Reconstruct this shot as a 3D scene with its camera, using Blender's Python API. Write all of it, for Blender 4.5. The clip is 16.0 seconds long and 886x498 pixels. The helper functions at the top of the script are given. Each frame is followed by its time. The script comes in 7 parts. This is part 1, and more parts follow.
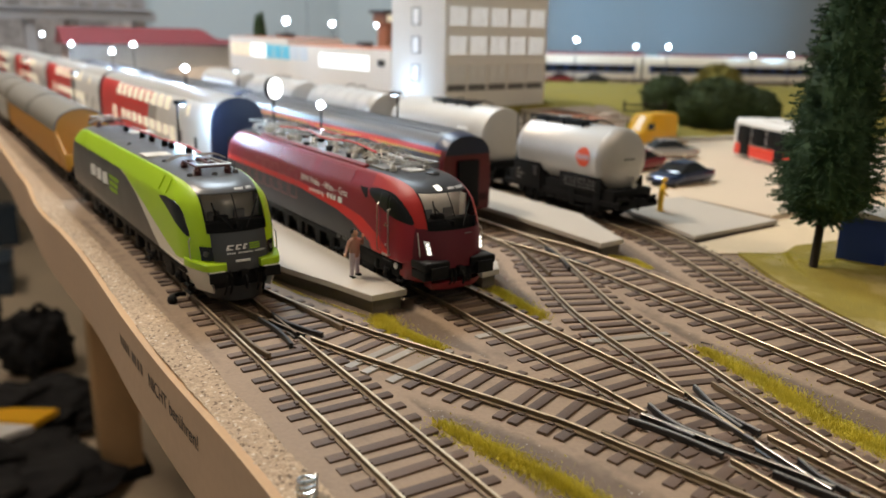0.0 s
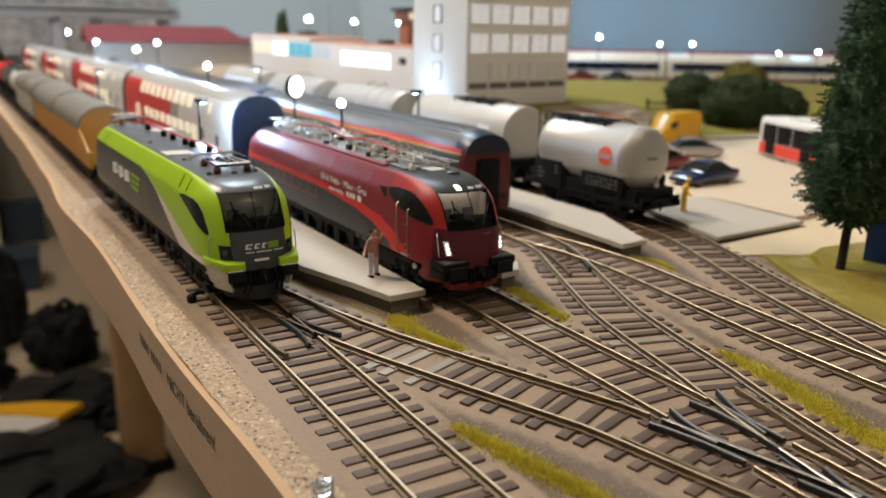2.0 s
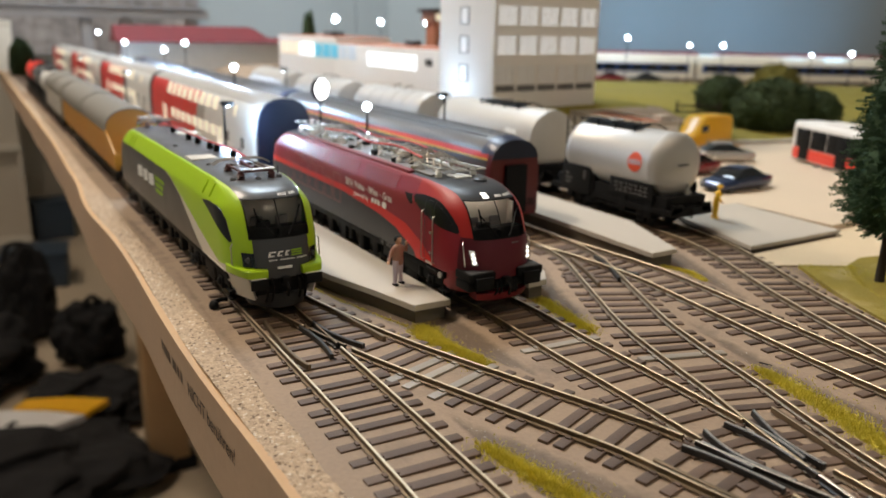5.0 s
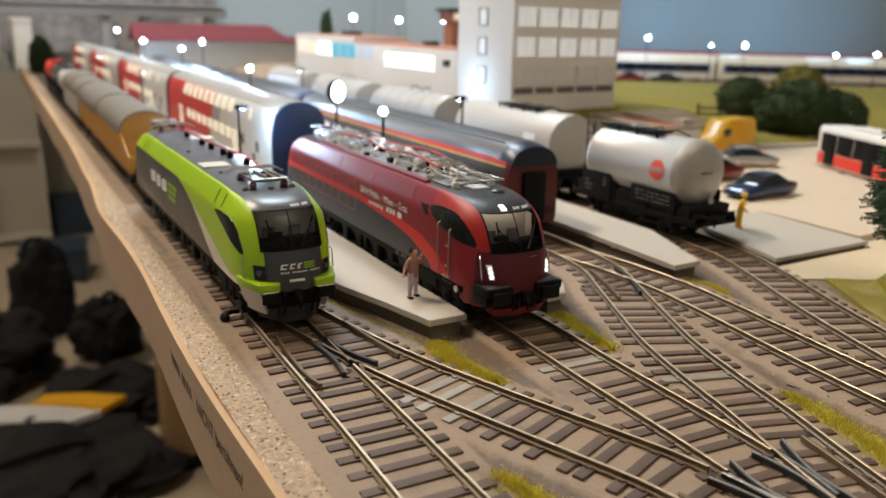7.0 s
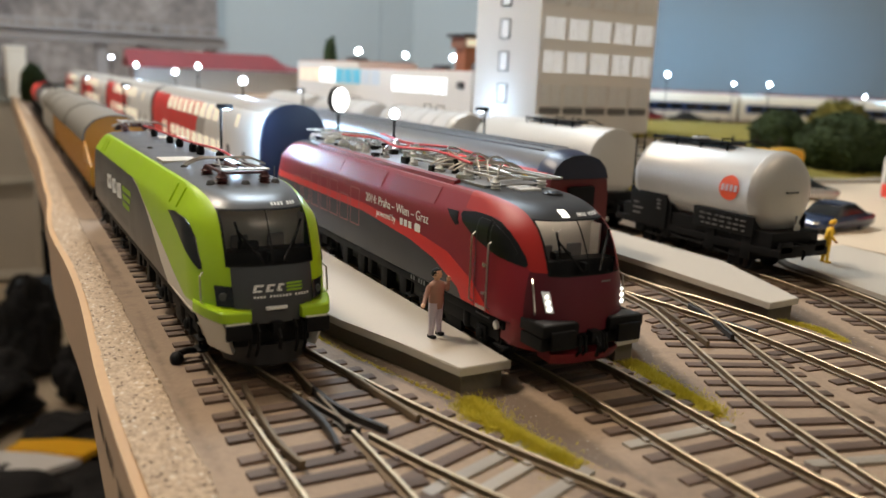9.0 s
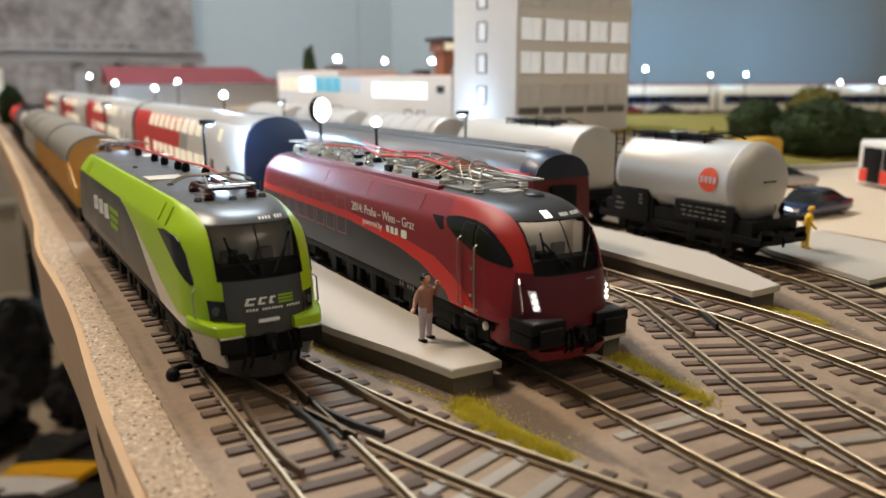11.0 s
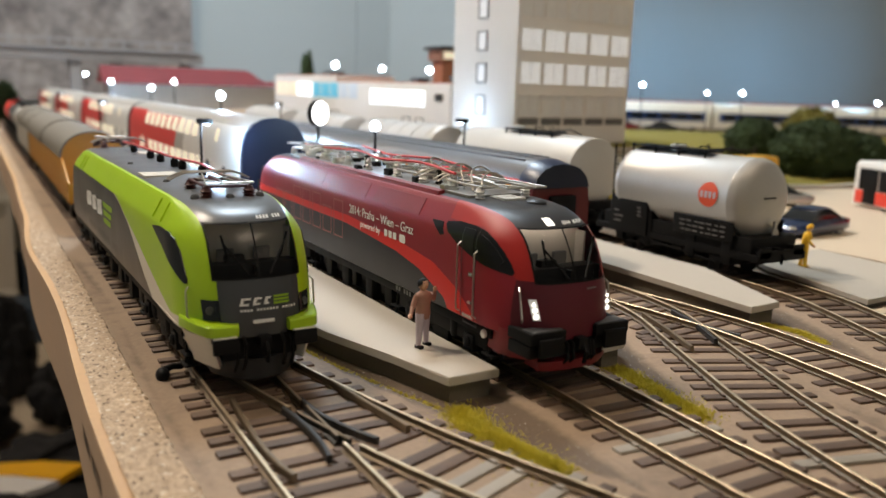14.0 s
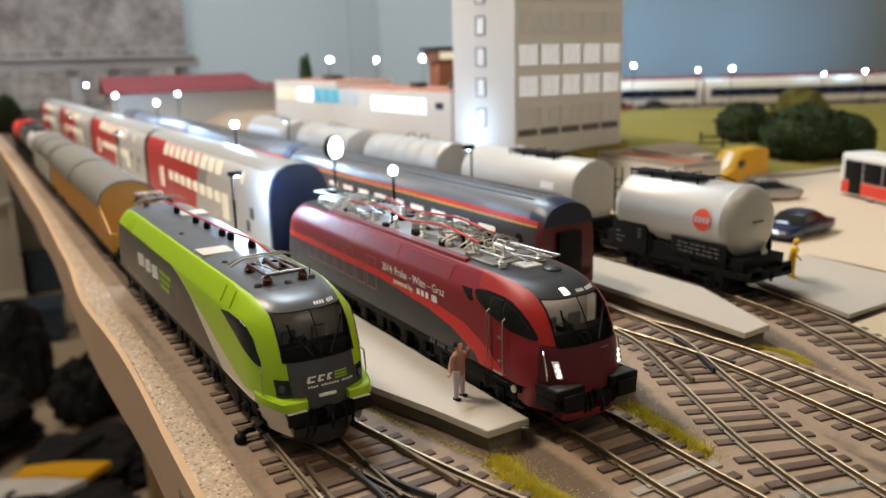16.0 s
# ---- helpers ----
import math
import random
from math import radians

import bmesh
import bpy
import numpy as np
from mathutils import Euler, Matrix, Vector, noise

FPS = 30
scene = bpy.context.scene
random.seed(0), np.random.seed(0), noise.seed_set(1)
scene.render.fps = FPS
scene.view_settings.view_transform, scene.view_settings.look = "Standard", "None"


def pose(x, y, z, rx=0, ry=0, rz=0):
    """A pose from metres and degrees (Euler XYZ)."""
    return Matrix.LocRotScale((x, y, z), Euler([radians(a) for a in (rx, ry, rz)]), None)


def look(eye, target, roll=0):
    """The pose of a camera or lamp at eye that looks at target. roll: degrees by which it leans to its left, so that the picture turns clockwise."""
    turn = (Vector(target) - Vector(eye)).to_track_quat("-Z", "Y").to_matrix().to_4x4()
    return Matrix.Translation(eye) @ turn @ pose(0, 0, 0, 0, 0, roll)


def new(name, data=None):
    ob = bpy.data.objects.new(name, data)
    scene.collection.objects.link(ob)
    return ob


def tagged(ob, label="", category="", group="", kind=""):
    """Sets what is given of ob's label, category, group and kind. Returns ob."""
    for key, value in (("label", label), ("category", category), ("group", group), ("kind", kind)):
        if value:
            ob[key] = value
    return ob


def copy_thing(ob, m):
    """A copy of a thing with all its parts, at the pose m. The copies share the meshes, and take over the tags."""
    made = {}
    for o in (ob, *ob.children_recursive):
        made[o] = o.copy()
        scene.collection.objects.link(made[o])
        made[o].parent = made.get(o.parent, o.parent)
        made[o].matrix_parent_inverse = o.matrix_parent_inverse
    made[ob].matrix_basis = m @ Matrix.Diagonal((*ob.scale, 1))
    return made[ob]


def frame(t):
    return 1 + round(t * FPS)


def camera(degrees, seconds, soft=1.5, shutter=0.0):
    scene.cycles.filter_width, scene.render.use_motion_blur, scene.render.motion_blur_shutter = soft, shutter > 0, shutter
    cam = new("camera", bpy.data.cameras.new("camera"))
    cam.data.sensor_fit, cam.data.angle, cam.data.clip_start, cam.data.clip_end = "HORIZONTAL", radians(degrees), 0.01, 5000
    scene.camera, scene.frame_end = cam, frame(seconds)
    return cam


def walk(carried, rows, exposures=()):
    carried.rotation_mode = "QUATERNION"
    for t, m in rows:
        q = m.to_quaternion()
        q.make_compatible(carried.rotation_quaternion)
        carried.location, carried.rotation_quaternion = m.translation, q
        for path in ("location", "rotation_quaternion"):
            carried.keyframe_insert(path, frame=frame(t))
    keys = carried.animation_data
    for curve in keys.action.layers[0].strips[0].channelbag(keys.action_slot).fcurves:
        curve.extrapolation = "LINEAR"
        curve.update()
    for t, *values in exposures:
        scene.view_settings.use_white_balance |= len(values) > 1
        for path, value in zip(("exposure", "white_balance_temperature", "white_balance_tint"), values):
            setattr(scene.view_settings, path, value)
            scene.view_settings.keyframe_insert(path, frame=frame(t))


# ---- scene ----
# A model railway seen from a hand-held camera. All builders below work in millimetres.
MM = 0.001
cam = camera(58.02, 16.0)
cam.data.dof.use_dof = True
cam.data.dof.focus_distance = 0.235
cam.data.dof.aperture_fstop = 15.0

# seconds, eye (mm), yaw, pitch, roll (degrees)
PATH = [
    (0, -88.8, -251.7, 98.4, -33.70, -15.14, 1.16),
    (0.5, -86.8, -250.5, 97.6, -33.29, -15.37, 0.93),
    (1, -86.7, -250.6, 97.4, -32.83, -15.48, 0.76),
    (1.5, -86.0, -250.3, 97.4, -32.52, -15.43, 0.84),
    (2, -86.9, -250.0, 98.7, -32.13, -15.34, 1.07),
    (2.5, -85.7, -249.0, 98.4, -31.79, -15.24, 0.95),
    (3, -84.9, -247.9, 98.4, -31.39, -15.47, 0.80),
    (3.5, -84.8, -246.6, 99.3, -31.18, -15.46, 1.06),
    (4, -84.8, -246.3, 99.9, -30.96, -15.33, 1.10),
    (6.5, -82.3, -240.2, 102.3, -29.36, -15.57, 1.36),
    (7, -79.7, -236.3, 103.7, -29.13, -15.64, 1.32),
    (7.5, -67.1, -196.1, 98.2, -29.11, -16.12, 0.92),
    (8, -54.6, -171.6, 86.2, -29.47, -14.19, 2.79),
    (8.5, -52.1, -169.5, 77.7, -29.28, -13.30, 2.63),
    (9, -53.1, -169.6, 76.1, -29.08, -12.19, 2.42),
    (11.5, -54.7, -173.4, 78.5, -30.06, -11.88, -0.44),
    (12, -54.2, -172.0, 79.3, -30.26, -11.45, -0.17),
    (12.5, -55.0, -170.7, 78.8, -30.25, -11.09, 0.23),
    (13, -55.0, -170.9, 76.7, -30.29, -11.17, 1.01),
    (13.5, -54.8, -169.0, 76.5, -30.51, -11.20, 1.15),
    (14, -55.1, -169.4, 75.6, -30.60, -11.25, 1.71),
    (14.5, -55.8, -171.1, 77.2, -31.02, -11.25, 1.20),
    (15, -62.2, -168.6, 86.8, -30.83, -10.93, -0.58),
    (15.5, -75.9, -176.6, 92.5, -30.50, -11.33, -0.74),
    (16, -75.6, -186.3, 110.6, -30.67, -13.41, -1.59),
]
walk(cam, [(t, pose(x * MM, y * MM, z * MM, 90 + p, 0, w) @ pose(0, 0, 0, 0, 0, r)) for t, x, y, z, w, p, r in PATH],
     exposures=((0.0, 0.0), (16.0, 0.0)))

# ---- world and lamps ----
world = bpy.data.worlds.new("room_air")
world.use_nodes = True
world.node_tree.nodes["Background"].inputs[0].default_value = (0.55, 0.5, 0.45, 1)
world.node_tree.nodes["Background"].inputs[1].default_value = 0.025
scene.world = world


def area_lamp(name, at, target, size, watts, colour):
    data = bpy.data.lights.new(name, "AREA")
    data.shape, data.size, data.energy, data.color = "DISK", size * MM, watts, colour
    ob = new(name, data)
    ob.matrix_world = look([c * MM for c in at], [c * MM for c in target])
    return ob


def point_lamp(name, at, radius, watts, colour):
    data = bpy.data.lights.new(name, "POINT")
    data.shadow_soft_size, data.energy, data.color = radius * MM, watts, colour
    ob = new(name, data)
    ob.location = [c * MM for c in at]
    return ob


WARM, COOL = (1.0, 0.855, 0.70), (0.50, 0.72, 1.0)
area_lamp("ceiling_lamp_light", (-420, 700, 1290), (60, 120, 0), 300, 30.0, WARM)
area_lamp("ceiling_lamp_light_near", (350, -700, 1290), (160, -50, 0), 420, 6.5, (1.0, 0.80, 0.60))
# two unseen lamps, added to brighten the background and the aisle
area_lamp("ceiling_lamp_light_far", (330, 1000, 1290), (330, 960, 0), 420, 18.0, (0.70, 0.86, 1.0))
area_lamp("ceiling_lamp_light_aisle", (-500, 2500, 1290), (-300, 2500, -800), 420, 11.0, WARM)


# ---- materials ----
def nodes_of(name):
    m = bpy.data.materials.new(name)
    m.use_nodes = True
    return m, m.node_tree.nodes, m.node_tree.links, m.node_tree.nodes["Principled BSDF"]


def math_node(nt, op, a, b=None, clamp=False):
    n = nt.nodes.new("ShaderNodeMath")
    n.operation, n.use_clamp = op, clamp
    for i, v in enumerate((a, b)):
        if v is None:
            continue
        if isinstance(v, (int, float)):
            n.inputs[i].default_value = v
        else:
            nt.links.new(v, n.inputs[i])
    return n.outputs[0]


def mix_colour(nt, fac, a, b):
    n = nt.nodes.new("ShaderNodeMix")
    n.data_type = "RGBA"
    for sock, v in ((n.inputs[0], fac), (n.inputs[6], a), (n.inputs[7], b)):
        if isinstance(v, (int, float)):
            sock.default_value = v
        elif isinstance(v, tuple):
            sock.default_value = (*v, 1)
        else:
            nt.links.new(v, sock)
    return n.outputs[2]


def noise_node(nt, scale, detail=4.0, rough=0.55, coord="Object"):
    tc = nt.nodes.new("ShaderNodeTexCoord")
    n = nt.nodes.new("ShaderNodeTexNoise")
    n.inputs["Scale"].default_value, n.inputs["Detail"].default_value, n.inputs["Roughness"].default_value = scale, detail, rough
    nt.links.new(tc.outputs[coord], n.inputs["Vector"])
    return n.outputs[0]


def weather(m, colour, var=0.15, scale=60, fine=900, bump=0.1, bump_mm=0.15, rough=0.5, rough_var=0.12, per_object=0.0):
    """Colour (a tuple or a socket) varied at two scales, with fine relief and uneven gloss."""
    nt = m.node_tree
    p = nt.nodes["Principled BSDF"]
    big, small = noise_node(nt, scale, 5), noise_node(nt, fine, 3)
    blend = math_node(nt, "ADD", math_node(nt, "MULTIPLY", big, 0.65), math_node(nt, "MULTIPLY", small, 0.35))
    gain = math_node(nt, "ADD", math_node(nt, "MULTIPLY", math_node(nt, "SUBTRACT", blend, 0.5), 4 * var), 1.0)
    if per_object:
        info = nt.nodes.new("ShaderNodeObjectInfo")
        gain = math_node(nt, "MULTIPLY", gain, math_node(nt, "ADD", math_node(nt, "MULTIPLY", info.outputs["Random"], 2 * per_object), 1 - per_object))
    v = nt.nodes.new("ShaderNodeVectorMath")
    v.operation = "SCALE"
    if isinstance(colour, tuple):
        v.inputs[0].default_value = colour
    else:
        nt.links.new(colour, v.inputs[0])
    nt.links.new(gain, v.inputs["Scale"])
    nt.links.new(v.outputs[0], p.inputs["Base Color"])
    r = math_node(nt, "ADD", math_node(nt, "MULTIPLY", math_node(nt, "SUBTRACT", big, 0.5), 2 * rough_var), rough, True)
    nt.links.new(r, p.inputs["Roughness"])
    if bump:
        b = nt.nodes.new("ShaderNodeBump")
        b.inputs["Strength"].default_value, b.inputs["Distance"].default_value = bump, bump_mm * MM
        nt.links.new(small, b.inputs["Height"])
        nt.links.new(b.outputs[0], p.inputs["Normal"])
    return m


def plain(name, colour, rough=0.5, metal=0.0, var=0.08, scale=60, fine=900, bump=0.06, bump_mm=0.1, rough_var=0.1, per_object=0.0, coat=0.0):
    m, n, l, p = nodes_of(name)
    p.inputs["Metallic"].default_value = metal
    p.inputs["Coat Weight"].default_value = coat
    return weather(m, colour, var, scale, fine, bump, bump_mm, rough, rough_var, per_object)


def glow(name, colour, strength, base=(0.8, 0.8, 0.8)):
    m, n, l, p = nodes_of(name)
    p.inputs["Base Color"].default_value = (*base, 1)
    p.inputs["Emission Color"].default_value = (*colour, 1)
    p.inputs["Emission Strength"].default_value = strength
    return m


def ramp_of(nt, value, lo, hi, stops, zmax=60.0):
    """A height (mm) that follows y (mm) through the stops."""
    t = math_node(nt, "DIVIDE", math_node(nt, "SUBTRACT", value, lo), hi - lo, True)
    r = nt.nodes.new("ShaderNodeValToRGB")
    r.color_ramp.interpolation = "EASE" if len(stops) < 3 else "LINEAR"
    els = r.color_ramp.elements
    while len(els) < len(stops):
        els.new(0.5)
    for e, (y, z) in zip(els, sorted(stops)):
        e.position = (y - lo) / (hi - lo)
        e.color = (z / zmax,) * 3 + (1,)
    nt.links.new(t, r.inputs[0])
    return math_node(nt, "MULTIPLY", r.outputs[0], zmax)


def local_mm(nt):
    tc = nt.nodes.new("ShaderNodeTexCoord")
    s = nt.nodes.new("ShaderNodeSeparateXYZ")
    nt.links.new(tc.outputs["Object"], s.inputs[0])
    return [math_node(nt, "MULTIPLY", s.outputs[i], 1000.0) for i in range(3)]


M = {}


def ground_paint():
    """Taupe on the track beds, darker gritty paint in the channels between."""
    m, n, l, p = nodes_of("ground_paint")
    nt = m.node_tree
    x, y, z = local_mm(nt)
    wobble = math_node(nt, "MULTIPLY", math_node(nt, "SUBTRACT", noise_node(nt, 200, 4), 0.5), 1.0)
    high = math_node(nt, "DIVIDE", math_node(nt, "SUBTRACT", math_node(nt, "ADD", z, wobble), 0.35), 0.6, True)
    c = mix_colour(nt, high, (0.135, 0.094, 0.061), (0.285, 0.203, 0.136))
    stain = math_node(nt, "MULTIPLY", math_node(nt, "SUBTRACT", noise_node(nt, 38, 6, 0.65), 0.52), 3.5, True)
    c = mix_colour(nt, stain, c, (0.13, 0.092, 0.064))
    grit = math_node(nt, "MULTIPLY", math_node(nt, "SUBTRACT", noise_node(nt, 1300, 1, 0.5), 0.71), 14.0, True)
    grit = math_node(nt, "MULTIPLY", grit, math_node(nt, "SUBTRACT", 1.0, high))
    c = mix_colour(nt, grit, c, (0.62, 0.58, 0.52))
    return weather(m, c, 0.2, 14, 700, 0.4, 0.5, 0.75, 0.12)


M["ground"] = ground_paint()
M["sand"] = plain("pale_sand", (0.62, 0.5, 0.33), 0.9, var=0.12, scale=20, fine=1500, bump=0.5, bump_mm=0.5)
M["lot"] = plain("beige_paving", (0.60, 0.49, 0.36), 0.8, var=0.06, scale=10, fine=900, bump=0.15, bump_mm=0.3)
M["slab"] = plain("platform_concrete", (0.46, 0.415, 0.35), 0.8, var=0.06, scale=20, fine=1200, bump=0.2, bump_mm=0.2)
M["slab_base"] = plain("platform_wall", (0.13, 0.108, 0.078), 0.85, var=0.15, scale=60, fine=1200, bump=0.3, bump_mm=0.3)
M["lawn"] = plain("lawn_flock", (0.22, 0.18, 0.025), 0.95, var=0.25, scale=10, fine=700, bump=0.8, bump_mm=1.0)
M["grass"] = plain("grass_fibre", (0.62, 0.53, 0.06), 0.85, var=0.25, scale=80, fine=900, bump=0)
M["sleeper"] = plain("sleeper_plastic", (0.104, 0.065, 0.043), 0.65, var=0.2, scale=300, fine=2500, bump=0.5, bump_mm=0.15, per_object=0.25)
M["pale_sleeper"] = plain("unpainted_sleeper", (0.30, 0.26, 0.21), 0.5, var=0.1, scale=300, fine=2500, bump=0.3, per_object=0.15)
M["rail"] = plain("rail_head_nickel", (0.56, 0.455, 0.315), 0.45, 0.9, var=0.12, scale=120, fine=1500, bump=0.1)
M["rail_side"] = plain("rail_side_brown", (0.15, 0.108, 0.065), 0.45, 0.4, var=0.2, scale=120, fine=1500, bump=0.2)
M["dark_rail"] = plain("dark_point_rail", (0.013, 0.012, 0.0115), 0.5, 0.0, var=0.2, scale=120, bump=0.1)
M["frog_head"] = plain("bare_frog_top", (0.72, 0.68, 0.62), 0.36, 0.9, var=0.15, scale=120, bump=0.1)
M["black"] = plain("black_plastic", (0.009, 0.009, 0.0095), 0.55, var=0.25, scale=200, bump=0.1)
M["black"].node_tree.nodes["Principled BSDF"].inputs["Specular IOR Level"].default_value = 0.12
M["plough_black"] = plain("plough_black_plastic", (0.016, 0.016, 0.017), 0.5, var=0.2, scale=200, bump=0.1)
M["dark_grey"] = plain("dark_grey_paint", (0.05, 0.052, 0.056), 0.4, var=0.1, scale=100)
M["roof_grey"] = plain("roof_grey_paint", (0.085, 0.086, 0.09), 0.52, var=0.08, scale=100)
M["roof_black"] = plain("roof_black_paint", (0.03, 0.03, 0.033), 0.38, var=0.1, scale=100)
M["glass"] = plain("tinted_glass", (0.012, 0.014, 0.016), 0.06, var=0.2, scale=40, bump=0, rough_var=0.02)
M["clear_glass"] = plain("windscreen_glass", (0.02, 0.023, 0.025), 0.05, var=0.2, scale=40, bump=0, rough_var=0.02)
M["dark_glass"] = plain("dark_windscreen_glass", (0.02, 0.023, 0.025), 0.14, var=0.2, scale=40, bump=0, rough_var=0.02)
M["dark_glass"].node_tree.nodes["Principled BSDF"].inputs["Alpha"].default_value = 0.14
M["clear_glass"].node_tree.nodes["Principled BSDF"].inputs["Alpha"].default_value = 0.1
M["cab_beige"] = plain("cab_interior", (0.66, 0.60, 0.52), 0.7)
M["window_black"] = plain("black_window_film", (0.009, 0.009, 0.01), 0.3, var=0.2, scale=40, bump=0, rough_var=0.04)
M["window_black"].node_tree.nodes["Principled BSDF"].inputs["Specular IOR Level"].default_value = 0.22
M["seat_grey"] = plain("seat_grey_plastic", (0.16, 0.15, 0.145), 0.6)
M["bridge_grey"] = plain("bridge_grey_paint", (0.30, 0.30, 0.31), 0.7, var=0.12, scale=20)
M["house_roof"] = plain("slate_grey_roof", (0.24, 0.27, 0.29), 0.8, var=0.1, scale=20)
M["silver"] = plain("silver_metal", (0.72, 0.72, 0.7), 0.28, 1.0, var=0.06)
M["deck"] = plain("roof_deck_grey", (0.22, 0.21, 0.2), 0.5, 0.3, var=0.15)
M["steel"] = plain("pantograph_steel", (0.5, 0.47, 0.42), 0.35, 0.9, var=0.1)
M["brown_insul"] = plain("brown_insulator", (0.075, 0.022, 0.02), 0.35, var=0.1)
M["white_insul"] = plain("pale_insulator", (0.7, 0.7, 0.68), 0.3, var=0.05)
M["red_wire"] = plain("red_roof_cable", (0.55, 0.028, 0.04), 0.4, var=0.08)
M["white_print"] = plain("white_print", (0.82, 0.82, 0.8), 0.5, var=0.02, bump=0)
M["grey_print"] = plain("grey_print", (0.14, 0.135, 0.13), 0.5, var=0.02, bump=0)
M["green_print"] = plain("green_print", (0.27, 0.45, 0.02), 0.5, var=0.02, bump=0)
M["faded_ink"] = plain("faded_ink", (0.17, 0.125, 0.09), 0.8, var=0.2, bump=0)
M["ink"] = plain("black_ink", (0.03, 0.027, 0.025), 0.7, var=0.2, bump=0)
M["green"] = plain("lime_green_paint", (0.36, 0.56, 0.012), 0.32, var=0.04, scale=50)
M["off_white"] = plain("off_white_paint", (0.66, 0.62, 0.54), 0.4, var=0.05, scale=50)
M["red"] = plain("dark_red_paint", (0.20, 0.011, 0.017), 0.5, var=0.06, scale=50)
M["old_red"] = plain("weathered_red_roof", (0.15, 0.022, 0.026), 0.85, var=0.2, scale=25)
M["bright_red"] = plain("bright_red_paint", (0.75, 0.035, 0.02), 0.4, var=0.06)
M["tank"] = plain("tank_silver_paint", (0.47, 0.455, 0.43), 0.42, 0.3, var=0.06, scale=40)
M["tank2"] = plain("tank_pale_grey_paint", (0.50, 0.48, 0.44), 0.45, 0.1, var=0.08, scale=40)
M["orange"] = plain("orange_print", (0.72, 0.09, 0.03), 0.5, var=0.03, bump=0)
M["yellow"] = plain("wagon_yellow_paint", (0.47, 0.21, 0.016), 0.5, var=0.12, scale=60)
M["pale_wagon"] = plain("pale_grey_wagon_paint", (0.46, 0.43, 0.38), 0.55, var=0.1)
M["tarp"] = plain("grey_wagon_roof", (0.15, 0.133, 0.108), 0.7, var=0.12, scale=60)
M["facade"] = plain("cream_facade", (0.74, 0.715, 0.67), 0.75, var=0.04, scale=20)
M["roof_tile"] = plain("flat_roof_red_brown", (0.42, 0.17, 0.11), 0.85, var=0.12, scale=30)
M["lit"] = glow("lit_window", (0.85, 0.94, 1.0), 0.35, (0.3, 0.34, 0.38))
M["lit_bright"] = glow("bright_lit_window", (0.85, 0.94, 1.0), 1.25)
M["lit_cyan"] = glow("cyan_lit_window", (0.12, 0.62, 0.85), 0.55, (0.05, 0.2, 0.26))
M["lit_warm"] = glow("warm_coach_window", (1.0, 0.86, 0.62), 0.7, (0.4, 0.36, 0.3))
M["lamp"] = glow("lamp_glow", (0.68, 0.85, 1.0), 40.0)
M["red_lamp"] = glow("red_lamp_glow", (1.0, 0.12, 0.2), 6.0)
M["globe"] = glow("globe_glow", (1.0, 0.98, 0.95), 6.0)
M["light_cover"] = glow("headlight_cover_glow", (1.0, 0.95, 0.86), 0.22, (0.5, 0.5, 0.5))
M["headlight"] = glow("headlight_glow", (1.0, 0.93, 0.8), 2.2)
M["wood"] = plain("plywood_edge", (0.37, 0.25, 0.165), 0.65, var=0.12, scale=18, fine=300, bump=0.25, bump_mm=0.3)
M["wood_edge"] = plain("pale_cut_wood", (0.48, 0.29, 0.135), 0.6, var=0.1, scale=40, fine=400, bump=0.2)
M["post"] = plain("wooden_leg", (0.45, 0.27, 0.13), 0.6, var=0.15, scale=9, fine=120, bump=0.2, bump_mm=1)
M["wall"] = plain("blue_grey_wall_paint", (0.39, 0.435, 0.445), 0.85, var=0.03, scale=2, fine=60, bump=0.1, bump_mm=0.5)
# the wall's blue-grey again, darkened in colour to stand for weaker light
M["dim_wall"] = plain("dimmed_wall_paint", (0.205, 0.23, 0.236), 0.85, var=0.03, scale=2, fine=60, bump=0.1, bump_mm=0.5)
M["ceiling"] = plain("white_ceiling_paint", (0.75, 0.73, 0.7), 0.9, var=0.03, scale=3, fine=60, bump=0.1)
M["floor"] = plain("beige_floor", (0.52, 0.42, 0.30), 0.6, var=0.15, scale=4, fine=60, bump=0.1)
M["bark"] = plain("tree_trunk_brown", (0.025, 0.018, 0.013), 0.9, var=0.25, scale=200, bump=0.5, bump_mm=0.5)
M["needles"] = plain("fir_needles", (0.036, 0.078, 0.028), 0.75, var=0.35, scale=60, fine=500, bump=0)
M["hedge"] = plain("hedge_foliage", (0.03, 0.05, 0.014), 0.9, var=0.35, scale=40, fine=400, bump=0)
M["hedge_olive"] = plain("olive_foliage", (0.15, 0.13, 0.02), 0.9, var=0.3, scale=40, fine=400, bump=0)
M["tyre"] = plain("tyre_rubber", (0.02, 0.02, 0.02), 0.8, var=0.1)
M["skin"] = plain("figure_skin", (0.62, 0.36, 0.22), 0.6, var=0.05)
M["lilac"] = plain("lilac_trousers", (0.5, 0.42, 0.46), 0.7, var=0.08)
M["brown_coat"] = plain("brown_jacket", (0.33, 0.17, 0.12), 0.7, var=0.1)
M["workwear"] = plain("yellow_workwear", (0.85, 0.5, 0.02), 0.6, var=0.08)
M["blue_cloth"] = plain("blue_hut_paint", (0.015, 0.05, 0.24), 0.55, var=0.1)
M["blue_train"] = plain("blue_window_band", (0.02, 0.05, 0.16), 0.3, var=0.1)
M["cream_train"] = plain("cream_coach_paint", (0.72, 0.68, 0.58), 0.45, var=0.06)


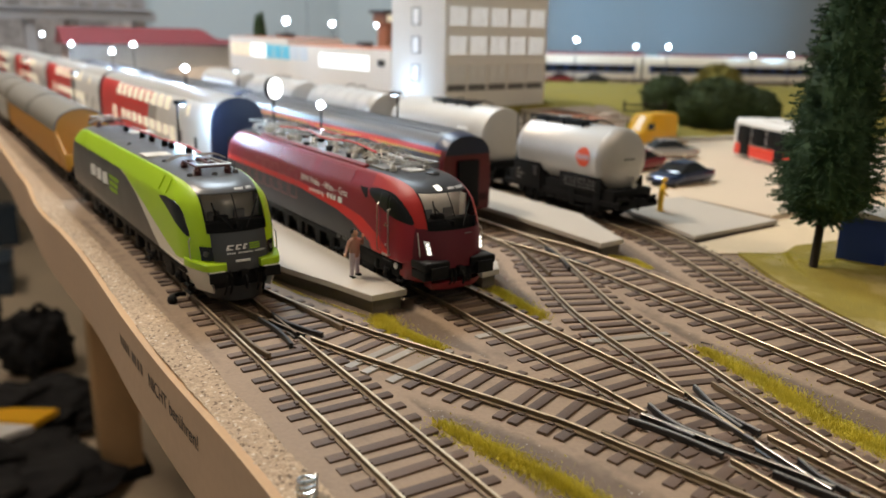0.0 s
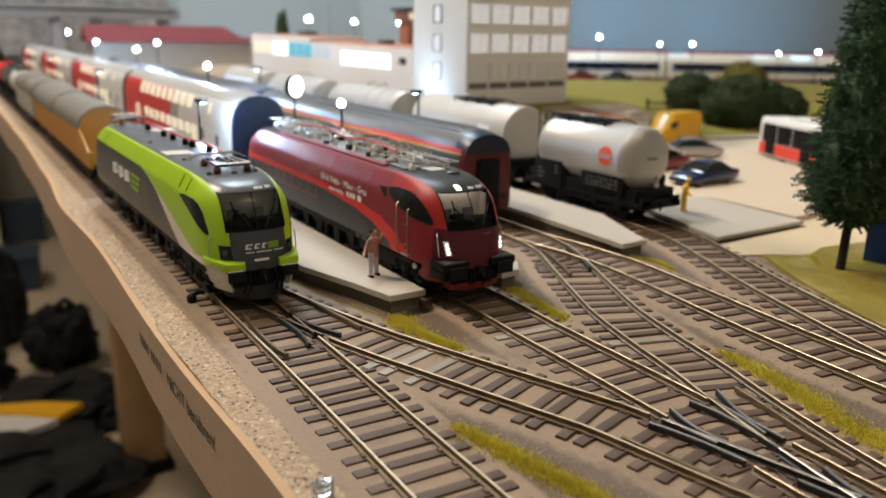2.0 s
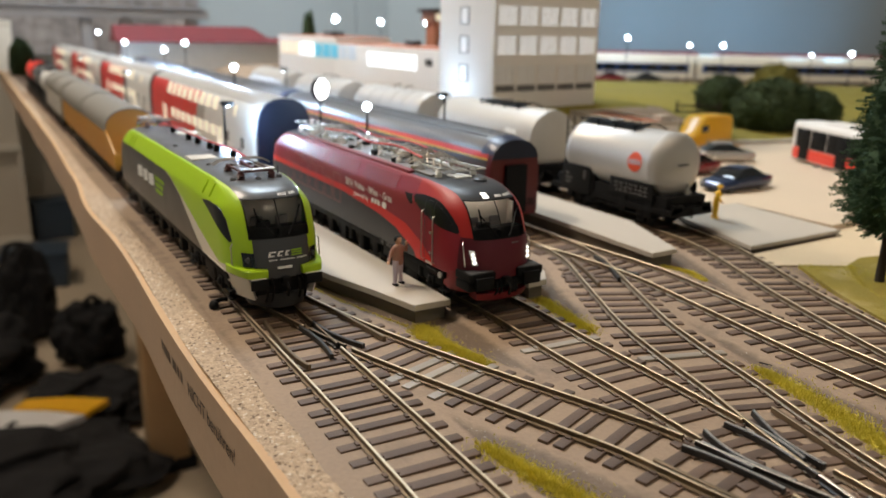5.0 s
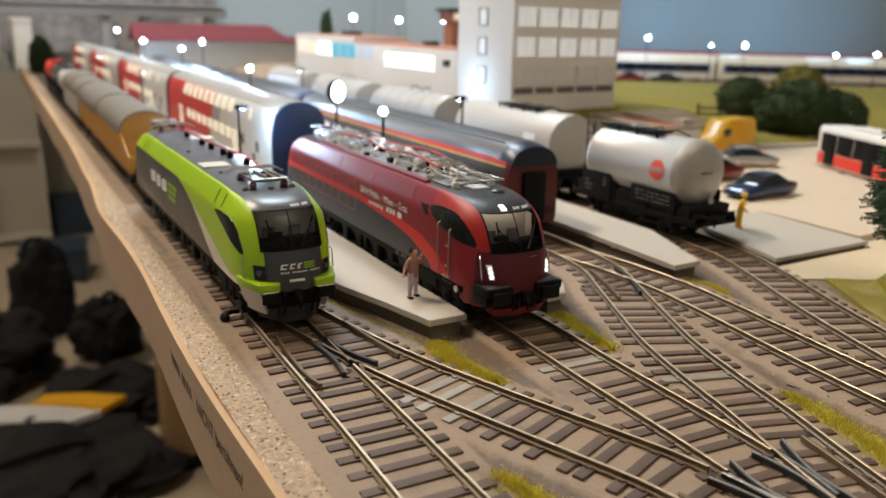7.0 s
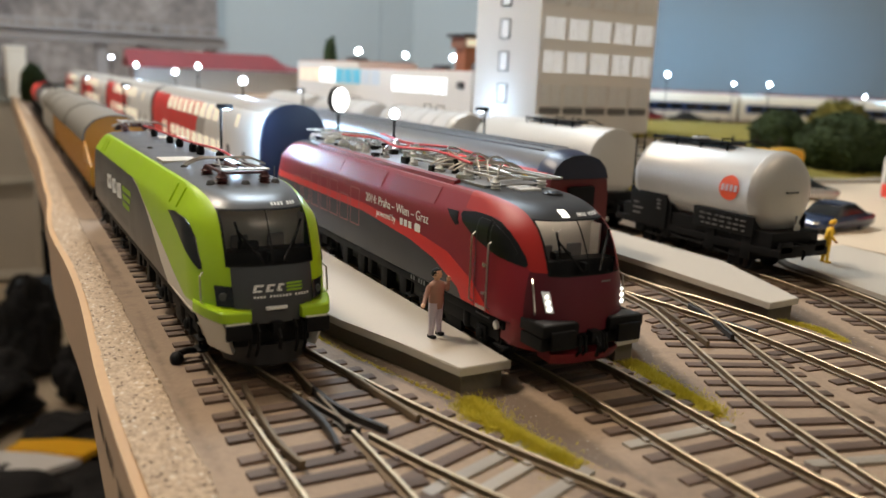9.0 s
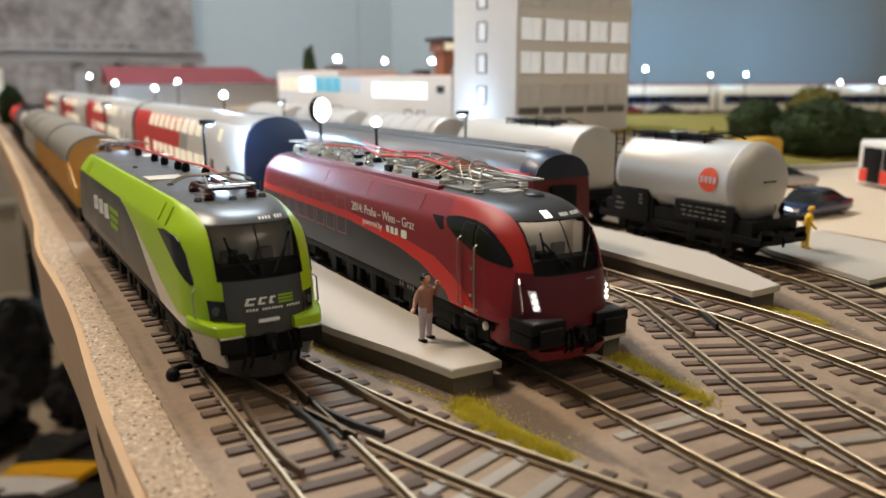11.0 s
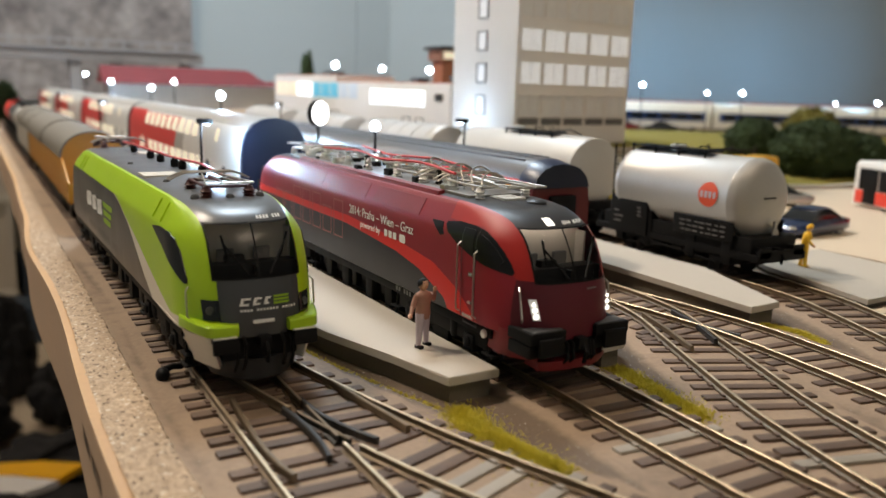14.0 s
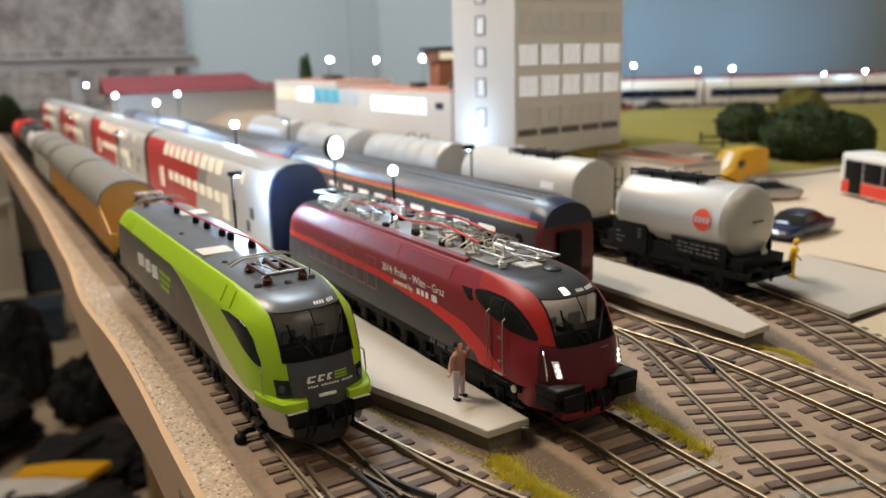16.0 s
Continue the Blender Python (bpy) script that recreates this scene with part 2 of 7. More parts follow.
def green_livery():
    m, n, l, p = nodes_of("green_grey_white_livery")
    nt = m.node_tree
    x, y, z = local_mm(nt)
    ax = math_node(nt, "ABSOLUTE", x)
    fg = ramp_of(nt, y, 0, 220, [(0, 20.5), (20, 20.5), (30, 19.4), (45, 23.5), (70, 30.7), (86, 34.8), (97, 38.0), (106, 39.4), (220, 39.4)])
    fw = ramp_of(nt, y, 0, 220, [(0, 0.0), (42, 0.5), (48, 11.8), (53, 18), (70, 26.7), (83, 33.4), (97, 37.6), (108, 39.4), (220, 39.4)])
    is_g = math_node(nt, "GREATER_THAN", z, fg)
    is_w = math_node(nt, "GREATER_THAN", z, fw)
    c = mix_colour(nt, is_w, (0.04, 0.037, 0.036), (0.66, 0.61, 0.53))
    c = mix_colour(nt, is_g, c, (0.36, 0.56, 0.012))
    front = math_node(nt, "MULTIPLY", math_node(nt, "LESS_THAN", ax, math_node(nt, "ADD", 9.9, math_node(nt, "MULTIPLY", math_node(nt, "GREATER_THAN", z, 30.2), 0.9))), math_node(nt, "LESS_THAN", y, 24))
    c = mix_colour(nt, front, c, (0.05, 0.053, 0.058))
    roof = math_node(nt, "MULTIPLY", math_node(nt, "LESS_THAN", ax, 12.3), math_node(nt, "GREATER_THAN", z, 42.4))
    brow = math_node(nt, "LESS_THAN", ax, ramp_of(nt, y, 0, 221, [(0, 10.9), (22, 10.9), (30, 11.6), (40, 12.3), (221, 12.3)]))
    c = mix_colour(nt, math_node(nt, "MULTIPLY", roof, brow), c, (0.085, 0.086, 0.09))
    weather(m, c, 0.05, 60, 900, 0.05, 0.1, 0.33, 0.08)
    return m


def red_livery():
    m, n, l, p = nodes_of("red_grey_livery")
    nt = m.node_tree
    x, y, z = local_mm(nt)
    fb = ramp_of(nt, y, 0, 221, [(0, 0), (16, 0.0), (21, 11), (28, 16.5), (38, 23.8), (52, 28.8), (75, 31.3), (111, 33.2), (221, 33.2)])
    fd = ramp_of(nt, y, 0, 221, [(0, 0), (39, 0.0), (41, 13), (46, 20.2), (60, 25.2), (75, 27.7), (112, 30.4), (221, 30.6)])
    lowb = math_node(nt, "LESS_THAN", z, fb)
    lowd = math_node(nt, "LESS_THAN", z, fd)
    c = mix_colour(nt, lowb, (0.235, 0.013, 0.024), (0.62, 0.026, 0.020))
    lowd = math_node(nt, "MULTIPLY", lowd, math_node(nt, "GREATER_THAN", z, ramp_of(nt, y, 0, 221, [(0, 14.0), (46, 13.0), (90, 11.8), (130, 8.0), (221, 8)])))
    c = mix_colour(nt, lowd, c, (0.036, 0.031, 0.032))
    front = math_node(nt, "MULTIPLY", math_node(nt, "LESS_THAN", y, 17.0), math_node(nt, "LESS_THAN", z, 31.0))
    c = mix_colour(nt, front, c, (0.095, 0.009, 0.018))
    ax = math_node(nt, "ABSOLUTE", x)
    pillar = math_node(nt, "MULTIPLY", math_node(nt, "GREATER_THAN", z, ramp_of(nt, y, 0, 221, [(0, 31), (17, 31), (20, 34.6), (24, 39), (30, 42.0), (46, 42.0), (48, 60), (221, 60)])), math_node(nt, "GREATER_THAN", ax, 10.7))
    c = mix_colour(nt, pillar, c, (0.36, 0.018, 0.015))
    roof = math_node(nt, "MULTIPLY", math_node(nt, "GREATER_THAN", z, 42.4), math_node(nt, "LESS_THAN", ax, ramp_of(nt, y, 0, 221, [(0, 10.8), (24, 10.8), (34, 11.6), (48, 12.0), (221, 12.0)])))
    c = mix_colour(nt, roof, c, (0.03, 0.03, 0.033))
    p.inputs["Specular IOR Level"].default_value = 0.36
    weather(m, c, 0.06, 60, 900, 0.05, 0.1, 0.42, 0.08)
    return m


def patchy_lawn():
    m, n, l, p = nodes_of("patchy_lawn_flock")
    nt = m.node_tree
    f = math_node(nt, "MULTIPLY", math_node(nt, "SUBTRACT", noise_node(nt, 26, 6, 0.6), 0.30), 5.0, True)
    c = mix_colour(nt, f, (0.42, 0.33, 0.15), (0.24, 0.185, 0.024))
    return weather(m, c, 0.3, 40, 900, 0.9, 1.0, 0.95, 0.05)


M["patchy_lawn"] = patchy_lawn()
M["outline_print"] = plain("dull_red_print", (0.36, 0.11, 0.10), 0.5, var=0.02, bump=0)
M["green_livery"], M["red_livery"] = green_livery(), red_livery()


def cork():
    m, n, l, p = nodes_of("grey_granulate")
    nt = m.node_tree
    tc = nt.nodes.new("ShaderNodeTexCoord")
    v = nt.nodes.new("ShaderNodeTexVoronoi")
    v.inputs["Scale"].default_value = 1250
    nt.links.new(tc.outputs["Object"], v.inputs["Vector"])
    sep = nt.nodes.new("ShaderNodeSeparateColor")
    nt.links.new(v.outputs["Color"], sep.inputs[0])
    c = mix_colour(nt, sep.outputs[0], (0.31, 0.225, 0.15), (0.50, 0.375, 0.255))
    pit = math_node(nt, "GREATER_THAN", sep.outputs[1], 0.94)
    c = mix_colour(nt, pit, c, (0.16, 0.11, 0.072))
    chip = math_node(nt, "GREATER_THAN", sep.outputs[2], 0.96)
    c = mix_colour(nt, chip, c, (0.58, 0.49, 0.38))
    weather(m, c, 0.14, 30, 1500, 0.35, 0.5, 0.9, 0.05)
    return m


M["cork"] = cork()


def rock_paper():
    m, n, l, p = nodes_of("rock_face_print")
    nt = m.node_tree
    a, b = noise_node(nt, 12, 8, 0.65), noise_node(nt, 48, 4, 0.6)
    f = math_node(nt, "ADD", math_node(nt, "MULTIPLY", math_node(nt, "SUBTRACT", a, 0.35), 2.6), math_node(nt, "MULTIPLY", math_node(nt, "SUBTRACT", b, 0.5), 0.8), True)
    c = mix_colour(nt, f, (0.135, 0.118, 0.115), (0.37, 0.335, 0.315))
    weather(m, c, 0.06, 30, 300, 0.1, 0.5, 0.8, 0.05)
    return m


M["rock"] = rock_paper()


# ---- builders ----
def finish(bm, smooth=35):
    bmesh.ops.recalc_face_normals(bm, faces=bm.faces)
    lim = math.cos(radians(smooth))
    for f in bm.faces:
        f.smooth = True
    for e in bm.edges:
        if len(e.link_faces) == 2 and e.link_faces[0].normal.dot(e.link_faces[1].normal) < lim:
            e.smooth = False


def mesh_of(name, bm, mats, smooth=35):
    finish(bm, smooth)
    bmesh.ops.scale(bm, vec=(MM, MM, MM), verts=bm.verts)
    me = bpy.data.meshes.new(name)
    bm.to_mesh(me)
    bm.free()
    for m in mats if isinstance(mats, (list, tuple)) else (mats,):
        me.materials.append(m)
    return me


def part(name, bm, mats, parent, label="", smooth=35):
    ob = new(name, mesh_of(name, bm, mats, smooth))
    ob.parent = parent
    return tagged(ob, label)


def lone(name, bm, mats, label, category="", group="", kind="", at=(0, 0, 0), turn=0, smooth=35):
    ob = new(name, mesh_of(name, bm, mats, smooth))
    ob.matrix_basis = pose(at[0] * MM, at[1] * MM, at[2] * MM, 0, 0, turn)
    return tagged(ob, label, category, group, kind)


def thing(name, label, category, at=(0, 0, 0), turn=0, group="", kind=""):
    ob = new(name)
    ob.empty_display_size = 0.01
    ob.matrix_basis = pose(at[0] * MM, at[1] * MM, at[2] * MM, 0, 0, turn)
    return tagged(ob, label, category, group, kind)


def box(bm, x0, x1, y0, y1, z0, z1, bevel=0.0, mi=0):
    vs = [bm.verts.new((x, y, z)) for x in (x0, x1) for y in (y0, y1) for z in (z0, z1)]
    fs = [bm.faces.new([vs[i] for i in q]) for q in ((0, 1, 3, 2), (4, 6, 7, 5), (0, 4, 5, 1), (2, 3, 7, 6), (0, 2, 6, 4), (1, 5, 7, 3))]
    for f in fs:
        f.material_index = mi
    if bevel:
        es = list({e for f in fs for e in f.edges})
        r = bmesh.ops.bevel(bm, geom=es, offset=bevel, segments=2, affect="EDGES", profile=0.6)
        for f in r["faces"]:
            f.material_index = mi
    return fs


def rod(bm, a, b, r, seg=8, r2=None, mi=0, caps=True):
    a, b = Vector(a), Vector(b)
    d = (b - a).normalized()
    u = d.orthogonal().normalized()
    w = d.cross(u)
    r2 = r if r2 is None else r2
    rings = []
    for p, q in ((a, r), (b, r2)):
        rings.append([bm.verts.new(p + (u * math.cos(2 * math.pi * k / seg) + w * math.sin(2 * math.pi * k / seg)) * q) for k in range(seg)])
    for k in range(seg):
        f = bm.faces.new((rings[0][k], rings[0][(k + 1) % seg], rings[1][(k + 1) % seg], rings[1][k]))
        f.material_index = mi
    if caps:
        for ring in rings:
            f = bm.faces.new(ring)
            f.material_index = mi


def chain(bm, pts, r, seg=6, mi=0):
    """One bent tube through the points."""
    ps = [Vector(p) for p in pts]
    ref = (ps[1] - ps[0]).orthogonal().normalized()
    rings = []
    for k, p in enumerate(ps):
        d = (ps[min(k + 1, len(ps) - 1)] - ps[max(k - 1, 0)]).normalized()
        ref = (ref - d * ref.dot(d)).normalized()
        w = d.cross(ref)
        rings.append([p + (ref * math.cos(2 * math.pi * q / seg) + w * math.sin(2 * math.pi * q / seg)) * r for q in range(seg)])
    loft(bm, rings, closed=True, mi=mi, caps=True)


def turned(bm, base, axis, prof, seg=14, mi=0):
    """A turned shape: prof holds (distance along the axis, radius)."""
    base, d = Vector(base), Vector(axis).normalized()
    u = d.orthogonal().normalized()
    w = d.cross(u)
    rings = [[bm.verts.new(base + d * h + (u * math.cos(2 * math.pi * k / seg) + w * math.sin(2 * math.pi * k / seg)) * max(r, 0.01)) for k in range(seg)] for h, r in prof]
    for p, q in zip(rings, rings[1:]):
        for k in range(seg):
            bm.faces.new((p[k], p[(k + 1) % seg], q[(k + 1) % seg], q[k])).material_index = mi
    for ring in (rings[0], rings[-1]):
        bm.faces.new(ring).material_index = mi


def loft(bm, rings, closed=False, mi=0, caps=False):
    vs = [[bm.verts.new(p) for p in r] for r in rings]
    n = len(vs[0])
    for a, b in zip(vs, vs[1:]):
        for k in range(n if closed else n - 1):
            f = bm.faces.new((a[k], a[(k + 1) % n], b[(k + 1) % n], b[k]))
            f.material_index = mi(k) if callable(mi) else mi
    if caps:
        for r in (vs[0], vs[-1]):
            bm.faces.new(r).material_index = mi(0) if callable(mi) else mi
    return vs


def plate(bm, pts, z0, z1, mi=0, top_mi=None):
    """An upright prism over the outline pts."""
    lo, hi = [bm.verts.new((x, y, z0)) for x, y in pts], [bm.verts.new((x, y, z1)) for x, y in pts]
    n = len(pts)
    for k in range(n):
        bm.faces.new((lo[k], lo[(k + 1) % n], hi[(k + 1) % n], hi[k])).material_index = mi
    bm.faces.new(lo).material_index = mi
    bm.faces.new(hi).material_index = mi if top_mi is None else top_mi


def spline(pts, step=4.0):
    """Points along a smooth line through pts, about step apart."""
    out = []
    p = [Vector(q) for q in pts]
    p = [2 * p[0] - p[1]] + p + [2 * p[-1] - p[-2]]
    for i in range(1, len(p) - 2):
        n = max(1, int((p[i + 1] - p[i]).length / step))
        for k in range(n):
            t = k / n
            a, b, c, d = p[i - 1], p[i], p[i + 1], p[i + 2]
            out.append(0.5 * (2 * b + (c - a) * t + (2 * a - 5 * b + 4 * c - d) * t * t + (3 * b - a - 3 * c + d) * t ** 3))
    out.append(p[-2])
    return out


def words(name, text, size, mat, parent, m, label="", align="LEFT"):
    """Raised lettering; m places it in millimetres, text running along its x."""
    cu = bpy.data.curves.new(name, "FONT")
    cu.body, cu.size, cu.align_x = text, size, align
    cu.extrude = 0.04
    tmp = bpy.data.objects.new(name, cu)
    scene.collection.objects.link(tmp)
    dg = bpy.context.evaluated_depsgraph_get()
    me = bpy.data.meshes.new_from_object(tmp.evaluated_get(dg))
    bpy.data.objects.remove(tmp)
    bpy.data.curves.remove(cu)
    me.transform(Matrix.Scale(MM, 4) @ m)
    me.materials.clear()
    me.materials.append(mat)
    ob = new(name, me)
    ob.parent = parent
    return tagged(ob, label)


def side_matrix(x, y, z, facing=-1):
    """Places lettering on a side wall: facing -1 looks to -x and reads towards -y."""
    if facing < 0:
        return Matrix(((0, 0, -1, x), (-1, 0, 0, y), (0, 1, 0, z), (0, 0, 0, 1)))
    return Matrix(((0, 0, 1, x), (1, 0, 0, y), (0, 1, 0, z), (0, 0, 0, 1)))


# ---- room ----
def wall_between(name, a, b, z0=-800, z1=1320, thick=60, mat="wall"):
    d = (Vector(b) - Vector(a)).normalized()
    n = Vector((-d.y, d.x)) * thick
    bm = bmesh.new()
    plate(bm, [a, b, (b[0] + n.x, b[1] + n.y), (a[0] + n.x, a[1] + n.y)], z0, z1)
    return lone(name, bm, M[mat], "blue-grey painted plaster wall of the exhibition room", "wall", kind="structure")


wall_between("partition_wall", (900, 1750), (-62, 1750), z0=-13, thick=-30)
wall_between("backdrop_wall", (906, 1035), (2040, 321), z0=-13, z1=800, thick=30, mat="dim_wall")
wall_between("wall_north", (900, 4400), (-1800, 4400), thick=-60)
wall_between("wall_north_east", (2060, 590), (900, 1750), thick=-60)
wall_between("wall_passage", (900, 1750), (900, 4400), thick=-60)
wall_between("wall_east", (2060, -1400), (2060, 590), thick=-60)
wall_between("wall_south", (-1800, -1400), (2060, -1400), thick=-60)
wall_between("wall_west", (-1800, 4400), (-1800, -1400), thick=-60)
bm = bmesh.new()
box(bm, -1860, 2120, -1460, 4460, -830, -800)
lone("floor", bm, M["floor"], "worn beige floor under the layout table", "floor", kind="structure")
bm = bmesh.new()
box(bm, -1860, 2120, -1460, 4460, 1320, 1350)
lone("ceiling", bm, M["ceiling"], "white painted ceiling of the room", "ceiling", kind="structure")
# fittings out of view; the last two belong to the added background lamps
for cx, cy in ((-420, 700), (350, -700), (330, 1000), (-500, 2500)):
    lampob = thing("ceiling_light", "round white ceiling light out of view, placed to light the room", "ceiling light", (cx, cy, 1320), group="ceiling lights")
    bm = bmesh.new()
    turned(bm, (0, 0, 0), (0, 0, -1), [(0, 225), (16, 230), (20, 224)], 32)
    part("housing", bm, M["off_white"], lampob)
    bm = bmesh.new()
    turned(bm, (0, 0, -20.5), (0, 0, -1), [(0, 215), (3, 215)], 32)
    part("diffuser", bm, glow("ceiling_diffuser", (1.0, 0.84, 0.66), 4.0), lampob)

# rock-face print hung on the far wall
bm = bmesh.new()
rings = []
for i in range(41):
    x = -60 + 450 * i / 40
    off = 6 * math.sin(x * 0.011) + 4 * math.sin(x * 0.043 + 1)
    rings.append([(x, 1728 + off, 30), (x, 1728 + off * 1.3, 300), (x, 1728 + off, 560), (x, 1731 + off, 560), (x, 1731 + off, 30)])
loft(bm, rings, closed=True, caps=True)
lone("backdrop", bm, M["rock"], "grey-brown rock-face print hanging on the wall", "backdrop", kind="structure")


# ---- layout table ----
def sstep(v, a, b):
    t = min(1, max(0, (v - a) / (b - a)))
    return t * t * (3 - 2 * t)


def ground_z(x, y):
    rise = sstep(y, 225, 300) * sstep(x, 240, 262)
    near = 37 + (22 - 37) * sstep(x, 420, 700)
    near += (7 - near) * sstep(x, 440, 560) * (1 - sstep(y, 300, 520))
    return 1.3 + rise * near


EDGE = ((-700, -35.2), (-110, -35.2), (15, -37.2), (110, -34.9), (222, -37.6), (330, -33.6), (520, -31.0))


def edge_x(y):
    """The wavy front edge of the table."""
    for (a, p), (b, q) in zip(EDGE, EDGE[1:]):
        if y <= b:
            return p + (q - p) * sstep(y, a, b)
    return EDGE[-1][1]


def sheet(bm, xs, ys, zf, left=None, mi=0):
    rings = []
    for y in ys:
        x0 = left(y) if left else xs[0]
        rings.append([(x0 + (xs[-1] - x0) * (x - xs[0]) / (xs[-1] - xs[0]), y, 0) for x in xs])
    rings = [[(x, y, zf(x, y)) for x, y, _ in r] for r in rings]
    return loft(bm, rings, mi=mi)


def steps(a, b, n):
    return [a + (b - a) * i / n for i in range(n + 1)]


bm = bmesh.new()
rings = []
for y in steps(-700, 1740, 90):
    x0 = edge_x(y) + 1.5
    rings.append([(x0, y, -1.0), (2040, y, -1.0), (2040, y, -13), (x0, y, -13)])
loft(bm, rings, closed=True, caps=True)
lone("table_top", bm, M["wood"], "plywood table top under the layout", "table top", kind="structure")

# granulate strip along the edge: loose grains with uneven borders
bm = bmesh.new()
rng = random.Random(4)
rings = []
for y in steps(-150, 430, 760)[:-1] + steps(430, 900, 90):
    a, b = edge_x(y) + 2.1, -23.4 + 0.9 * noise.noise((y * 0.05, 3, 0)) + 0.5 * noise.noise((y * 0.5, 9, 0))
    fine = []
    for k in range(19):
        x = a + (b - a) * k / 18
        z = 1.95 + 0.5 * rng.random() ** 1.5 + 0.35 * noise.noise((x * 0.3, y * 0.3, 1))
        fine.append((x + rng.uniform(-0.2, 0.2), y + rng.uniform(-0.25, 0.25), 0.9 if k == 18 else z))
    rings.append(fine)
loft(bm, rings)
lone("edge_ballast", bm, M["cork"], "grey-beige granulate strip along the table edge", "gravel strip", kind="stuff", smooth=25)

fascia = thing("table_edge_board", "thin plywood board along the table edge with faded black writing", "edge board", kind="structure")
bm = bmesh.new()
rings = []
for y in steps(-700, 1740, 244):
    x = edge_x(y)
    bulge = 1.2 * math.sin(y * 0.033)
    zt = 2.0 + 0.5 * math.sin(y * 0.05)
    rings.append([(x, y, zt), (x + 2.4, y, zt - 0.1), (x + 2.4 + bulge * 0.5, y, -26), (x + bulge * 0.5 - 0.2, y, -26)])
loft(bm, rings, closed=True, caps=True, mi=lambda k: 1 if k == 0 else 0)
part("board", bm, [M["wood"], M["wood_edge"]], fascia)


def onto_board(ob, lift):
    """Lays lettering on the wavy outer face of the board."""
    for v in ob.data.vertices:
        y, z = v.co.y / MM, v.co.z / MM
        f = (2.0 - z) / 28
        v.co.x = (edge_x(y) + f * (0.6 * math.sin(y * 0.033) - 0.2) - lift) * MM


onto_board(words("painted_words", "NICHT berühren!", 6.6, M["ink"], fascia, side_matrix(-36.75, -10, -10), "black stencilled warning words"), 0.12)
for y0 in (-3, 1.2, 5.4, 8.6, 15, 19, 22.6, 26.8):
    bm = bmesh.new()
    box(bm, -36.7, -35.2, y0, y0 + 2.6, -9.6, -5.6)
    onto_board(part("faded_letter", bm, M["faded_ink"], fascia, "smudged unreadable letter"), 0.1)

for lx, ly in ((185, 1345), (900, -300), (900, 1300), (1500, 500)):
    leg = thing("table_leg", "square varnished wooden leg carrying the layout table", "table leg", (lx, ly, -800), group="table legs")
    bm = bmesh.new()
    box(bm, -40, 40, -30, 30, 24, 787, 3)
    part("post", bm, M["post"], leg)
    bm = bmesh.new()
    box(bm, -52, 52, -42, 42, 0, 24, 4)
    part("foot", bm, M["black"], leg, "black foot")

# ---- track ----
RAIL_TOP, GAUGE = 3.8, 16.5
LINES = {
    "siding": [(0, 1740), (0, 600), (0.2, 300), (-0.6, 80), (-1.5, 30), (-1.9, -5), (-2.1, -45), (-2.5, -75), (-3.4, -120), (-5.4, -200), (-9, -300), (-14, -420)],
    "siding_branch": [(0.2, 80), (1.2, 58), (4.4, 34), (10.2, 3), (19.5, -33), (31.2, -66), (44.6, -101), (49.6, -115), (54.0, -134), (57.2, -148), (60.2, -161), (64, -182), (68, -220), (72, -300), (74, -420)],
    "main": [(70, 1740), (70, 600), (70, 200), (71.5, 60), (73.5, 0), (74.2, -25), (72.8, -60), (72.2, -97), (71.4, -120), (70.3, -147), (69.5, -168), (69.4, -200), (70.5, -260), (72, -330), (74, -420)],
    "loop": [(146, 1740), (146, 600), (146, 200), (147, 60), (151, 20), (153.0, -10), (149.5, -45), (144.2, -83), (141, -112), (139, -143), (136, -220), (133, -320), (131, -420)],
    "loop_branch": [(146.9, 64), (147.0, 45), (142.5, 20), (131, -6), (120, -30), (109.2, -54.6), (101.6, -79), (95.2, -104), (90.2, -120), (86.4, -133), (83.0, -146), (80.0, -160), (77.4, -176), (74, -215), (72.5, -320), (72.5, -420)],
    "tank_siding": [(222, 1740), (222, 600), (222, 130), (221.8, 80), (220.2, 45), (215, 12), (205, -15), (184, -63), (163.5, -124), (152, -170), (143, -225), (136, -320), (132, -420)],
}
PALE = ((24.5, -50), (27, -57), (29.5, -64), (71, -51), (140, -43), (100, -76))
BRANCH_OF = {"siding_branch": "siding", "loop_branch": "loop"}


def lateral(line, p):
    """The distance of p from a line of points."""
    return min((q - p).length for q in line)


DENSE = {k: [Vector((x, y)) for x, y, _ in spline([(a, b, 0) for a, b in v], 3.0)] for k, v in LINES.items()}


def normals(line):
    out = []
    for i in range(len(line)):
        d = (line[min(i + 1, len(line) - 1)] - line[max(i - 1, 0)]).normalized()
        out.append(Vector((-d.y, d.x)))
    return out


BED = np.array([(p.x, p.y) for line in DENSE.values() for p in line])


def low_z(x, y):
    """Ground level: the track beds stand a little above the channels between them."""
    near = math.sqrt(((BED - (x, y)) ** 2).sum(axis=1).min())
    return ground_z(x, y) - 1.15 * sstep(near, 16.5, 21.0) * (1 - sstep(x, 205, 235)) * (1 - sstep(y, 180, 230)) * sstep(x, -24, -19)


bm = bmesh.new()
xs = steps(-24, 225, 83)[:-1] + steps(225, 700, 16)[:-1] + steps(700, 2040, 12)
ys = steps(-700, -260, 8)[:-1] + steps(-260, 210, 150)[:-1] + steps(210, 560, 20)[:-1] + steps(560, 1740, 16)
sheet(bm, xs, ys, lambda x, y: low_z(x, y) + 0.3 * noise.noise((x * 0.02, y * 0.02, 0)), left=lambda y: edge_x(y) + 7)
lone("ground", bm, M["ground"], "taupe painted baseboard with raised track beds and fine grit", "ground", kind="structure")


